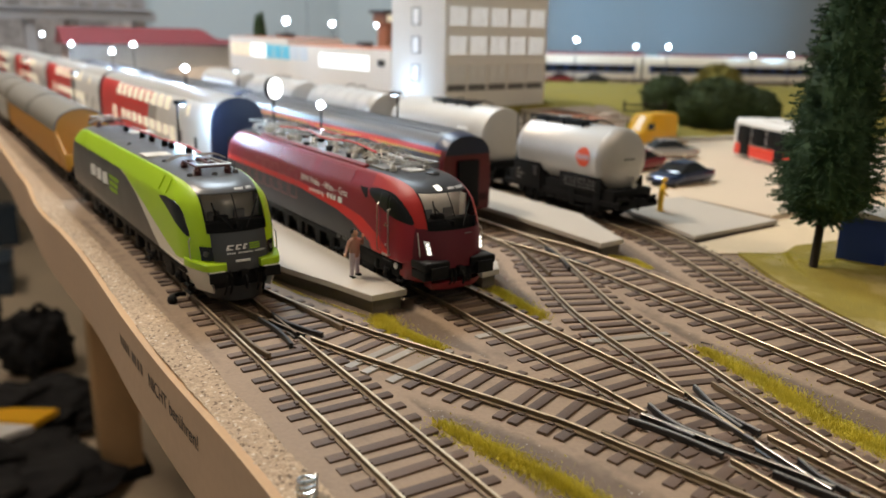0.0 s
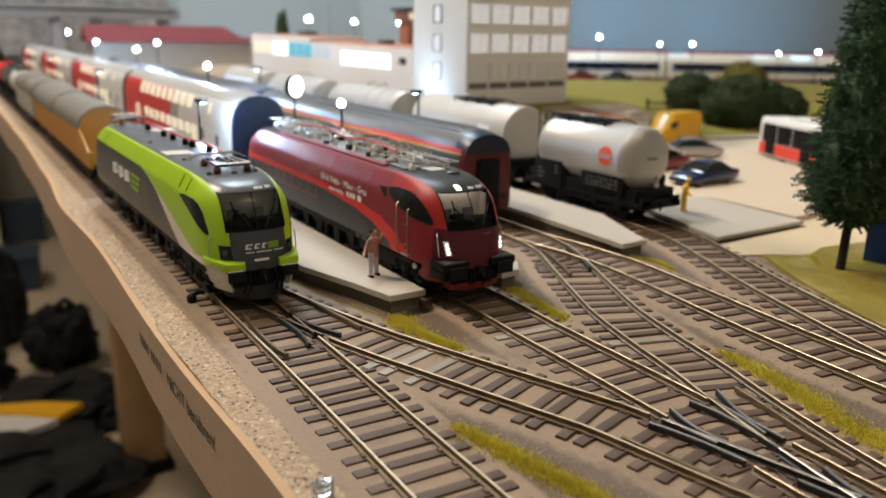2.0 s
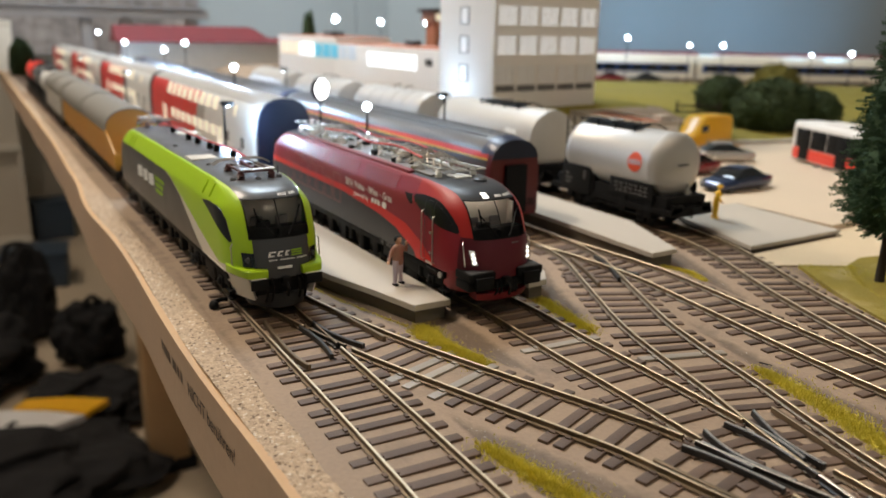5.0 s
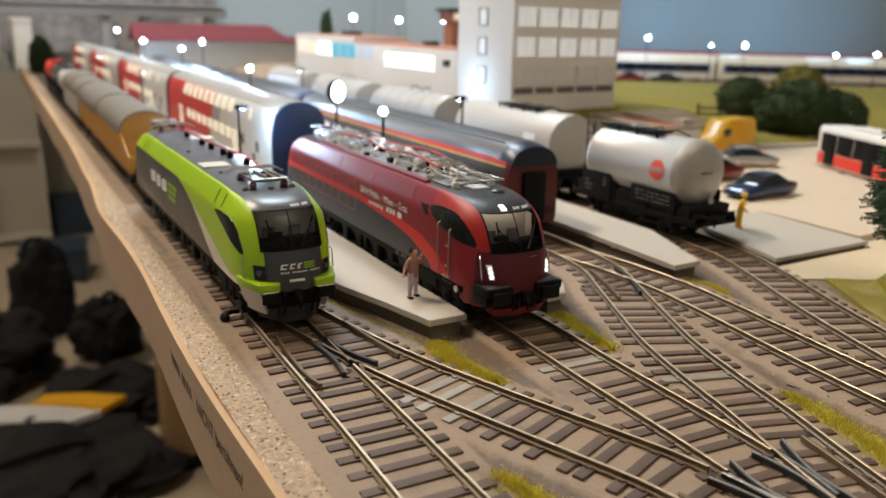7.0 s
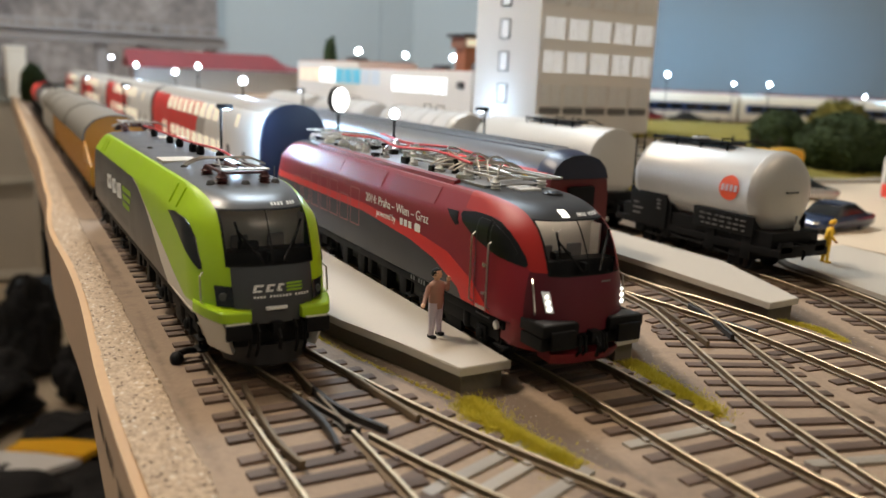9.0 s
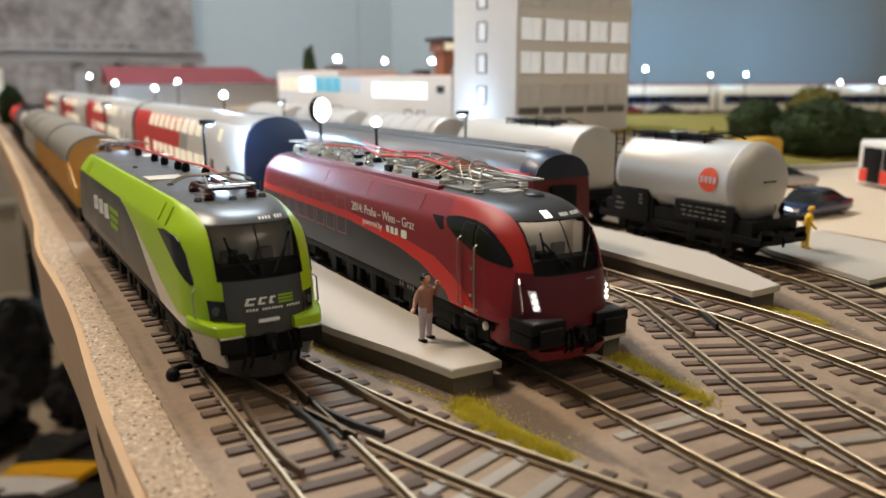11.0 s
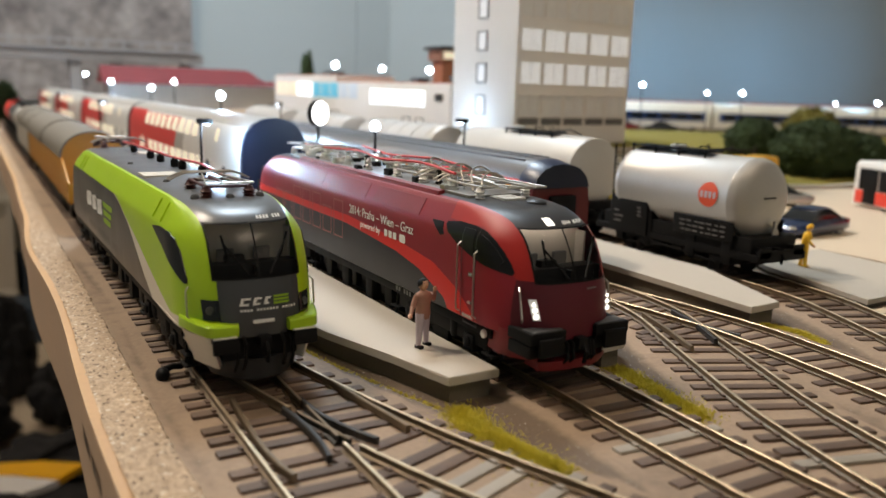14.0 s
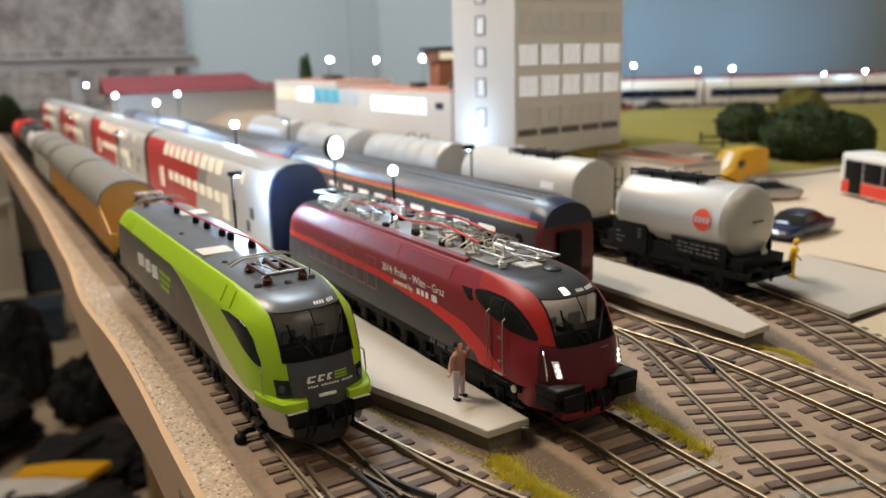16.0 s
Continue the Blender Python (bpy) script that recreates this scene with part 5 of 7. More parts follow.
for s in (-1, 1):
    f = side_matrix(-17.2, 108.5, 34.4) if s < 0 else side_matrix(17.2, 66, 34.4, 1)
    words("slogan_words", "2014: Praha – Wien – Graz", 4.1, M["white_print"], r, f, "white lettering")
    f = side_matrix(-17.2, 99, 31.0) if s < 0 else side_matrix(17.2, 79, 31.0, 1)
    words("sponsor_words", "powered by", 3.0, M["white_print"], r, f)
    for k in range(3):
        bm = bmesh.new()
        y0 = 82.5 - k * 3.0 if s < 0 else 99.5 + k * 3.0
        side_panel(bm, [(y0, 31.0), (y0 - 2.1, 31.0), (y0 - 2.1, 33.1), (y0, 33.1)], s, 0.12)
        part("emblem_bar", bm, M["white_print"], r)
    bm = bmesh.new()
    y0 = 71.5 if s < 0 else 112
    side_panel(bm, [(y0 + 0.4, 30.8), (y0 - 2.4, 30.8), (y0 - 2.9, 31.3), (y0 - 2.9, 32.8), (y0 - 2.4, 33.3), (y0 + 0.4, 33.3), (y0 + 0.9, 32.8), (y0 + 0.9, 31.3)], s, 0.12)
    part("emblem_badge", bm, M["white_print"], r)
    # outlined emblem shapes further back
    for k in range(7):
        bm = bmesh.new()
        y0, w = 184 - k * 10.2, 8.2
        zz = 24.5
        hh = (9.5, 9.5, 13.0, 13.0, 13.0, 9.5, 13.0)[k]
        for a in ((y0, zz, y0 - w, zz + 0.45), (y0, zz + hh - 0.45, y0 - w, zz + hh), (y0, zz, y0 - 0.5, zz + hh), (y0 - w + 0.5, zz, y0 - w, zz + hh)):
            side_panel(bm, [(a[0], a[1]), (a[2], a[1]), (a[2], a[3]), (a[0], a[3])], s, 0.1)
        part("emblem_outline", bm, M["outline_print"], r)
    bm = bmesh.new()
    for k in range(12):
        if k not in (2, 6):
            side_panel(bm, [(76 - k * 1.7, 15.2), (74.9 - k * 1.7, 15.2), (74.9 - k * 1.7, 16.6), (76 - k * 1.7, 16.6)], s, 0.1)
    part("number_bars", bm, M["grey_print"], r)
# red roof shoulders, deck, cables and insulators
for s in (-1, 1):
    bm = bmesh.new()
    rings = [[(s * 12.6, q, 45.6), (s * 12.2, q, 47.6), (s * 10.4, q, 47.9), (s * 10.2, q, 46.4)] for q in (58, 60, 160, 162)]
    loft(bm, rings, closed=True, caps=True)
    part("roof_shoulder", bm, M["red"], r, "dark red roof edge")
    for q in (62, 96, 130):
        bm = bmesh.new()
        side_panel(bm, [(q, 40.5), (q + 31, 40.5), (q + 31, 45.2), (q, 45.2)], s, 0.16)
        part("roof_panel", bm, M["red"], r)
bm = bmesh.new()
box(bm, -9.8, 9.8, 46, 175, 46.6, 47.8, 0.2)
part("roof_deck", bm, M["deck"], r, "grey metal roof deck")
for y0, out in ((52, -1), (84, 1), (142, -1), (172, 1)):
    pantograph(r, y0, out, M["silver"] if y0 > 120 else M["steel"], M["white_insul"], 47.8)
rng = random.Random(9)
for k in range(26):
    q = 60 + k * 4.4 + rng.uniform(-1, 1)
    hx = (-6, 6.3, -2.2, 3)[k % 4] + rng.uniform(-0.8, 0.8)
    bm = bmesh.new()
    hh = rng.uniform(3.2, 5.4)
    turned(bm, (hx, q, 47.7), (0, 0, 1), [(0, 1.7), (0.5, 1.6), (0.7, 0.9), (hh * 0.4, 1.3), (hh * 0.5, 0.8), (hh * 0.75, 1.3), (hh * 0.85, 0.8), (hh, 1.0)], 10)
    part("insulator", bm, M["white_insul"] if k % 3 else M["silver"], r)
# made-up boxes, mostly black, that stand in for dark shadows among the fittings
for k in range(18):
    q = 60 + k * 6.3 + rng.uniform(-1.5, 1.5)
    hx = (-8.2, 0.6, 8.0)[k % 3] + rng.uniform(-0.8, 0.8)
    bm = bmesh.new()
    w, d, h = rng.uniform(0.9, 2.0), rng.uniform(1.2, 3.2), rng.uniform(0.8, 2.4)
    box(bm, hx - w, hx + w, q - d, q + d, 47.7, 47.7 + h, 0.2)
    part("roof_box", bm, M["black"] if k % 4 else M["steel"], r)
for k in range(12):
    q = 70 + k * 8.2
    bm = bmesh.new()
    turned(bm, ((-4.2, 4.6)[k % 2], q + rng.uniform(-2, 2), 47.7), (0, 0, 1), [(0, 1.3), (0.8, 1.2), (1.0, 0.7), (3.4, 0.6), (3.6, 1.1), (4.4, 1.0)], 10)
    part("insulator", bm, M["silver"] if k % 3 else M["black"], r)
for x0, yy in ((-5.8, (58, 84, 104, 126, 150)), (5.6, (66, 92, 118, 146))):
    bm = bmesh.new()
    chain(bm, spline([(x0 + (1.6 if i % 2 else -1.2), q, 52.4 + (0.8 if i % 2 else 0)) for i, q in enumerate(yy)], 3), 0.45)
    part("roof_cable", bm, M["red_wire"], r, "bright red roof cable")
for k in range(7):
    bm = bmesh.new()
    q = 44 + k * 6
    chain(bm, spline([(-7 + k, q, 48.5), (-4, q + 4, 52.5 + (k % 3)), (2, q + 7, 53 + (k % 2)), (7, q + 3, 49)], 2), 0.28)
    part("roof_wire", bm, M["steel"], r)
bm = bmesh.new()
box(bm, -3.5, 3.5, 38, 45, 47.0, 47.7, 0.2)
part("roof_hatch", bm, M["white_insul"], r, "pale roof hatch")
bm = bmesh.new()
turned(bm, (4.0, 34, 46.2), (0, 0, 1), [(0, 3.0), (1.0, 2.8), (1.5, 2.0)], 16)
part("horn_cover", bm, M["roof_black"], r)
lengthen(r, 80, 1.09)


# ---- coaches and wagons ----
def hull(bm, half, y0, y1, mi=0, caps=True, steps_y=2):
    ring = [(-x, z) for x, z in half] + [(x, z) for x, z in half[-2::-1]]
    loft(bm, [[(x, y0 + (y1 - y0) * k / steps_y, z) for x, z in ring] for k in range(steps_y + 1)], mi=mi, caps=caps)


def wall_x(half, z):
    for (a, b), (c, d) in zip(half, half[1:]):
        if b <= z <= d:
            return a + (c - a) * (z - b) / max(d - b, 1e-6)
    return half[0][0]


def pane(half, y0, y1, z0, z1, s, lift=0.2, rnd=0.8):
    """A window on a coach side, bent to the side's curve."""
    bm = bmesh.new()
    zs = sorted({z0, z0 + rnd, z1 - rnd, z1} | {z for _, z in half if z0 + rnd < z < z1 - rnd})
    rows = []
    for z in zs:
        d = rnd if z in (z0, z1) else 0.0
        rows.append([(y0 + d, z), (y1 - d, z)])
    grid = [[bm.verts.new((s * (wall_x(half, z) + lift), y, z)) for y, z in row] for row in rows]
    for lo, hi in zip(grid, grid[1:]):
        bm.faces.new((lo[0], lo[1], hi[1], hi[0]))
    rim = [r[1] for r in grid] + [r[0] for r in grid[::-1]]
    sunk = [bm.verts.new((v.co.x - s * 0.6, v.co.y, v.co.z)) for v in rim]
    for k in range(len(rim)):
        q = (k + 1) % len(rim)
        bm.faces.new((rim[k], rim[q], sunk[q], sunk[k]))
    return bm


DD = ((15.6, 9.5), (16.2, 12), (16.3, 32), (16.2, 42), (15.4, 48), (13.8, 53), (10.6, 57), (5.5, 59.5), (0, 60.2))


def dd_livery():
    m, n, l, p = nodes_of("white_red_coach_livery")
    nt = m.node_tree
    x, y, z = local_mm(nt)
    tail = math_node(nt, "GREATER_THAN", math_node(nt, "ADD", y, math_node(nt, "MULTIPLY", z, 0.25)), 258)
    band = math_node(nt, "MULTIPLY", math_node(nt, "GREATER_THAN", math_node(nt, "ADD", y, math_node(nt, "MULTIPLY", z, 0.5)), 163), math_node(nt, "LESS_THAN", z, 54.4))
    c = mix_colour(nt, band, (0.60, 0.60, 0.585), (0.55, 0.035, 0.03))
    dark = math_node(nt, "MULTIPLY", math_node(nt, "LESS_THAN", math_node(nt, "ABSOLUTE", math_node(nt, "SUBTRACT", math_node(nt, "ADD", y, math_node(nt, "MULTIPLY", z, 0.5)), 152)), 11), math_node(nt, "LESS_THAN", math_node(nt, "ABSOLUTE", math_node(nt, "SUBTRACT", z, 40.5)), 5.0))
    c = mix_colour(nt, dark, c, (0.33, 0.33, 0.32))
    c = mix_colour(nt, tail, c, (0.55, 0.035, 0.03))
    roof = math_node(nt, "GREATER_THAN", z, 55.2)
    c = mix_colour(nt, roof, c, (0.34, 0.33, 0.31))
    weather(m, c, 0.05, 40, 900, 0.05, 0.1, 0.45, 0.08)
    return m


M["dd_livery"] = dd_livery()


def double_decker(at):
    c = thing("double_deck_coach", "white and red double-deck coach with warm lit windows", "railway coach", at, group="double-deck coaches")
    bm = bmesh.new()
    hull(bm, DD, 3, 305)
    part("body", bm, M["dd_livery"], c)
    for y0, y1 in ((-0.5, 3.0), (305.0, 308.0)):
        bm = bmesh.new()
        hull(bm, [(x * 0.985, z) for x, z in DD], y0, y1)
        part("end_wall", bm, M["navy_end"], c, "dark navy coach end")
    for q in (-2.5, 308):
        bm = bmesh.new()
        box(bm, -7, 7, q, q + 2.5, 11, 38, 1.0)
        part("gangway", bm, M["black"], c, "black rubber gangway")
    for s in (-1, 1):
        for k in range(9):
            y0 = 88 + k * 17.6
            part("upper_window", pane(DD, y0, y0 + 12.2, 46.0, 54.0, s), M["lit_warm"], c)
        for k in range(8):
            y0 = 92 + k * 17.6
            part("lower_window", pane(DD, y0, y0 + 11.8, 28.5, 35.5, s), M["lit_warm"], c)
        for y0 in (76, 83, 246, 254):
            part("door_window", pane(DD, y0, y0 + 4.5, 20, 36, s), M["lit_warm"], c)
        for y0, z0 in ((28, 28), (44, 46), (60, 29), (36, 20)):
            part("small_window", pane(DD, y0, y0 + 6, z0, z0 + 6.5, s), M["lit_warm"] if z0 > 40 else M["dark_grey"], c)
    for y in (40, 268):
        bogie(c, y, (-14.5, 14.5), 5.3, 13.6)
    bm = bmesh.new()
    box(bm, -13.5, 13.5, 66, 242, 6.5, 9.6, 0.6)
    part("underframe", bm, M["black"], c)
    return c


M["navy_end"] = plain("navy_end_paint", (0.008, 0.013, 0.032), 0.42, var=0.15)
dd = double_decker((69.9, 203, 0))
for k in (1, 2, 3):
    copy_thing(dd, pose(69.9 * MM, (203 + 313 * k) * MM, 0))

RC = ((14.9, 9.5), (15.9, 12), (16.0, 24), (15.8, 34), (15.0, 40), (13.2, 44.5), (9.6, 47.8), (5, 49.4), (0, 49.9))


def rc_livery():
    m, n, l, p = nodes_of("grey_red_coach_livery")
    nt = m.node_tree
    x, y, z = local_mm(nt)
    c = mix_colour(nt, math_node(nt, "GREATER_THAN", z, 14.0), (0.16, 0.016, 0.018), (0.060, 0.058, 0.060))
    c = mix_colour(nt, math_node(nt, "GREATER_THAN", z, 38.2), c, (0.62, 0.44, 0.05))
    c = mix_colour(nt, math_node(nt, "GREATER_THAN", z, 39.0), c, (0.55, 0.03, 0.02))
    swell = math_node(nt, "SUBTRACT", 41.8, math_node(nt, "DIVIDE", y, 160.0))
    c = mix_colour(nt, math_node(nt, "GREATER_THAN", z, swell), c, (0.10, 0.10, 0.105))
    near = math_node(nt, "MULTIPLY", math_node(nt, "LESS_THAN", y, 3), math_node(nt, "LESS_THAN", z, 41.0))
    c = mix_colour(nt, near, c, (0.10, 0.012, 0.014))
    hood = math_node(nt, "MULTIPLY", math_node(nt, "LESS_THAN", y, 9), math_node(nt, "GREATER_THAN", z, 41.0))
    c = mix_colour(nt, hood, c, (0.012, 0.022, 0.062))
    weather(m, c, 0.06, 50, 900, 0.05, 0.1, 0.35, 0.08)
    return m


M["rc_livery"] = rc_livery()


def express_coach(at):
    c = thing("express_coach", "grey and red express coach with a grey ribbed roof", "railway coach", at, group="express coaches")
    bm = bmesh.new()
    ring = [(-x, z) for x, z in RC] + [(x, z) for x, z in RC[-2::-1]]
    rings = [[(x * f, y, 9.5 + (z - 9.5) * g) for x, z in ring] for y, f, g in ((0, 0.93, 0.93), (3, 0.975, 0.965), (10, 1, 1), (150, 1, 1), (293, 1, 1), (301, 0.985, 0.99), (305, 0.94, 0.965))]
    loft(bm, rings, caps=True)
    part("body", bm, M["rc_livery"], c)
    for q in (-2.5, 305):
        bm = bmesh.new()
        box(bm, -6.5, 6.5, q, q + 2.5, 11, 36, 1.2)
        part("gangway", bm, M["black"], c)
        bm = bmesh.new()
        hull(bm, [(x * 0.93, 9.5 + (z - 9.5) * 0.96) for x, z in RC if z > 38] , q + (1.9 if q < 0 else -0.2), q + (2.45 if q < 0 else 0.6))
        part("end_hood", bm, M["navy_end"], c, "dark blue-black end hood")
    bm = bmesh.new()
    for x0 in (-8, -4, 0, 4, 8):
        zt = 49.9 - 0.02 * x0 * x0
        box(bm, x0 - 0.3, x0 + 0.3, 14, 290, zt - 1.2, zt + 0.35)
    part("roof_rib", bm, M["roof_grey"], c)
    for s in (-1, 1):
        for k in range(11):
            y0 = 32 + k * 22.4
            w = part("window", pane(RC, y0, y0 + 16, 24.5, 34.5, s, 0.12, 1.2), M["glass"], c)
            part("blind", pane(RC, y0 + 1, y0 + 15, 31.0, 34, s, 0.2, 0.5), M["lit_blind"], w, "pale lit strip")
        for y0 in (12, 286):
            part("door_window", pane(RC, y0, y0 + 5, 22, 34, s, 0.14, 1.0), M["glass"], c)
    words("class_number", "1", 8, M["white_print"], c, side_matrix(-16.15, 53, 26), "white class number")
    for y in (38, 267):
        bogie(c, y, (-14.5, 14.5), 5.3, 13.4)
    buffers(c, 0, -1)
    bm = bmesh.new()
    box(bm, -13.2, 13.2, 62, 244, 6.0, 9.7, 0.6)
    part("underframe", bm, M["black"], c)
    return c


M["lit_blind"] = glow("dim_coach_light", (1.0, 0.85, 0.6), 0.35)
rc = express_coach((146.2, 80, 0))
for k in (1, 2, 3):
    copy_thing(rc, pose(146 * MM, (80 + 311 * k) * MM, 0))


def chassis(t, length, wheels, w=13.5, r=5.0):
    bm = bmesh.new()
    for s in (-1, 1):
        box(bm, s * w - 1.0, s * w + 1.0, 5, length - 5, 12.4, 15.4, 0.3)
        rod(bm, (s * (w + 0.4), length * 0.25, 12.6), (s * (w + 0.4), length * 0.75, 9.0), 0.4)
        rod(bm, (s * (w + 0.4), length * 0.75, 12.6), (s * (w + 0.4), length * 0.25, 9.0), 0.4)
    box(bm, -w, w, 5, 7, 12.2, 16.8, 0.3)
    box(bm, -w, w, length - 7, length - 5, 12.2, 16.8, 0.3)
    box(bm, -4, 4, 7, length - 7, 11.5, 15)
    for k in range(3):
        box(bm, -8, 8, length * (0.36 + 0.12 * k), length * (0.36 + 0.12 * k) + 9, 6.5, 12, 0.6)
    part("underframe", bm, M["black"], t, "black underframe with brake gear")
    for y in wheels:
        if isinstance(y, tuple):
            bogie(t, y[0], (-10, 10), r, 12.6)
        else:
            wb = wheel_mesh(r)
            bmesh.ops.translate(wb, verts=wb.verts, vec=(0, y, RAIL_TOP + r))
            ws = part("wheelset", wb, M["dark_grey"], t)
            for s in (-1, 1):
                bm = bmesh.new()
                box(bm, s * 12.4 - 1.2, s * 12.4 + 1.2, y - 3.2, y + 3.2, RAIL_TOP + r - 3, 13, 0.5)
                box(bm, s * 13 - 0.7, s * 13 + 0.7, y - 9, y + 9, RAIL_TOP + r + 2.4, RAIL_TOP + r + 3.8, 0.4)
                part("axle_guard", bm, M["black"], t)
    buffers(t, 5, -1, half=10.0)
    buffers(t, length - 5, 1, half=10.0)


def tank_wagon(at, length, radius, zc, mat, label, walkway, emblem):
    t = thing("tank_wagon", label, "tank wagon", at, group="tank wagons")
    chassis(t, length, (27, length - 27) if length < 130 else ((30,), (length - 30,)))
    bm = bmesh.new()
    a, b = 13.5, length - 13.5
    prof = [(0, 0.2), (0.7, radius * 0.42), (1.7, radius * 0.68), (3.4, radius * 0.9), (5.2, radius * 0.985), (6.8, radius), (7.2, radius + 0.25), (7.8, radius + 0.25), (8.2, radius)]
    if not emblem:
        prof = [(0, 0.2), (0.2, radius * 0.6), (0.5, radius * 0.92), (1.1, radius * 0.985), (2.0, radius)]
    full = prof + [(b - a - d, q) for d, q in prof[::-1]]
    turned(bm, (0, a, zc), (0, 1, 0), full, 40)
    part("tank", bm, mat, t, "smooth cylindrical tank")
    bm = bmesh.new()
    box(bm, -13.8, 13.8, a - 4, b + 4, 13.0, zc - radius + 3.2, 0.5)
    part("tank_cradle", bm, M["black"], t)
    for q in (a + 5, a + 24, b - 28, b - 11):
        bm = bmesh.new()
        box(bm, -14.6, 14.6, q, q + 5, 9, zc - radius + 6.5, 0.3)
        part("tank_saddle", bm, M["black"], t)
    bm = bmesh.new()
    turned(bm, (0, (a + b) / 2 + 12, zc + radius - 0.8), (0, 0, 1), [(0, 3.6), (2.0, 3.4), (2.4, 3.8), (3.0, 3.8), (3.4, 2.6)], 16)
    part("dome", bm, mat, t)
    if walkway:
        bm = bmesh.new()
        box(bm, -6.5, 1.0, a + 27.5, a + 73, zc + radius + 0.6, zc + radius + 1.3, 0.1)
        for x0 in (-7.0, 1.4):
            box(bm, x0 - 0.3, x0 + 0.3, a + 27.1, a + 73.4, zc + radius + 0.5, zc + radius + 1.5, 0.1)
        part("walkway_plank", bm, M["black"], t)
        bm = bmesh.new()
        for q in (a + 29, a + 44, a + 58, a + 72):
            rod(bm, (-7.4, q, zc + radius - 4), (-7.0, q, zc + radius + 2.0), 0.45)
            rod(bm, (-7.0, q, zc + radius + 1.0), (1.4, q, zc + radius + 1.0), 0.4)
        chain(bm, [(-6.5, a + 28, zc + radius + 1.8), (-2, a + 20, zc + radius + 3.0), (3, a + 16, zc + radius + 0.4)], 0.35)
        part("walkway_bracket", bm, M["black"], t)
        bm = bmesh.new()
        for q in (a + 36, a + 50):
            chain(bm, [(-3, q, zc + radius - 0.5), (-3, q, zc + radius + 2.6), (3, q, zc + radius + 2.6), (3, q, zc + radius - 0.5)], 0.35)
        part("hand_hoop", bm, M["black"], t)
    bm = bmesh.new()
    for s in (-1, 1):
        rod(bm, (s * 2.4 - 8, b + 2.5, 13), (s * 2.4 - 8, b + 2.5, zc + radius + 1), 0.4)
    for k in range(9):
        rod(bm, (-10.4, b + 2.5, 15 + k * 4), (-5.6, b + 2.5, 15 + k * 4), 0.3)
    part("ladder", bm, M["black"], t, "narrow black ladder")
    if emblem:
        for s in (-1, 1):
            bm = bmesh.new()
            yc = a + 17
            rr = 5.1
            pts = [(rr * math.cos(2 * math.pi * k / 28), rr * math.sin(2 * math.pi * k / 28)) for k in range(28)]
            vs = []
            for dy, dz in pts:
                zz = dz + 1.5
                xx = math.sqrt(max((radius + 0.25) ** 2 - zz * zz, 0))
                vs.append(bm.verts.new((s * xx, yc + dy, zc + zz)))
            mid = bm.verts.new((s * math.sqrt((radius + 0.25) ** 2 - 2.25), yc, zc + 1.5))
            for k in range(28):
                bm.faces.new((vs[k], vs[(k + 1) % 28], mid))
            disc = part("round_emblem", bm, M["orange"], t, "orange round emblem")
            bm = bmesh.new()
            for k in range(4):
                y0 = yc - 4.2 + 2.2 * k
                pts4 = [(y0, 0.2), (y0 + 1.5, 0.2), (y0 + 1.5, 2.9), (y0, 2.9)]
                q4 = [bm.verts.new((s * math.sqrt((radius + 0.45) ** 2 - z * z), y, zc + z)) for y, z in pts4]
                bm.faces.new(q4)
            part("emblem_bar", bm, M["lilac"], disc)
            bm = bmesh.new()
            box(bm, *sorted((s * 14.8, s * 15.6)), a + 4, a + 36, 18.5, 26.5, 0.2)
            bm2 = bmesh.new()
            box(bm2, *sorted((s * 13.0, s * 15.6)), a + 52, a + 76, 13.0, 30.0, 0.4)
            cabinet = part("equipment_cabinet", bm2, M["black"], t)
            bm2 = bmesh.new()
            for row, (y0, wide) in enumerate(((70, 4.5), (69, 6.0), (71, 3.0), (56.5, 2.2), (56.5, 2.2), (56.5, 2.2))):
                z0 = 17.5 + row * 2.4 if row < 3 else 21.5 + (row - 3) * 1.8
                box(bm2, *sorted((s * 15.6, s * 15.72)), a + y0 - wide * 0.3, a + y0 + wide * 0.7, z0, z0 + 0.7)
            part("lettering_bars", bm2, M["grey_print"], cabinet)
            board = part("data_board", bm, M["black"], t, "black data board")
            bm = bmesh.new()
            for row in range(3):
                for k in range(7):
                    box(bm, *sorted((s * 15.6, s * 15.72)), a + 8 + k * 3.6, a + 8 + k * 3.6 + (2.6 if (k + row) % 3 else 1.6), 20.0 + row * 2.0, 20.6 + row * 2.0)
            part("data_bars", bm, M["grey_print"], board)
        bm = bmesh.new()
        turned(bm, (3.5, a - 1.0, zc - radius + 4), (0, -1, 0), [(0, 2.0), (0.6, 1.9)], 16)
        box(bm, 2.9, 4.1, a - 1.5, a - 0.4, zc - radius + 3, zc - radius + 9)
        part("lamp_disc", bm, mat, t, "small silver marker disc")
        bm = bmesh.new()
        box(bm, -3.5, 3.5, a - 0.25, a + 0.6, zc + 1.0, zc + 1.7)
        part("end_plate", bm, M["dark_grey"], t)
    else:
        for s in (-1, 1):
            bm = bmesh.new()
            q4 = [bm.verts.new((s * math.sqrt((radius + 0.25) ** 2 - z * z), y, zc + z)) for y, z in ((30, 1), (42, 1), (42, 5), (30, 5))]
            bm.faces.new(q4)
            part("data_panel", bm, M["white_print"], t)
    return t


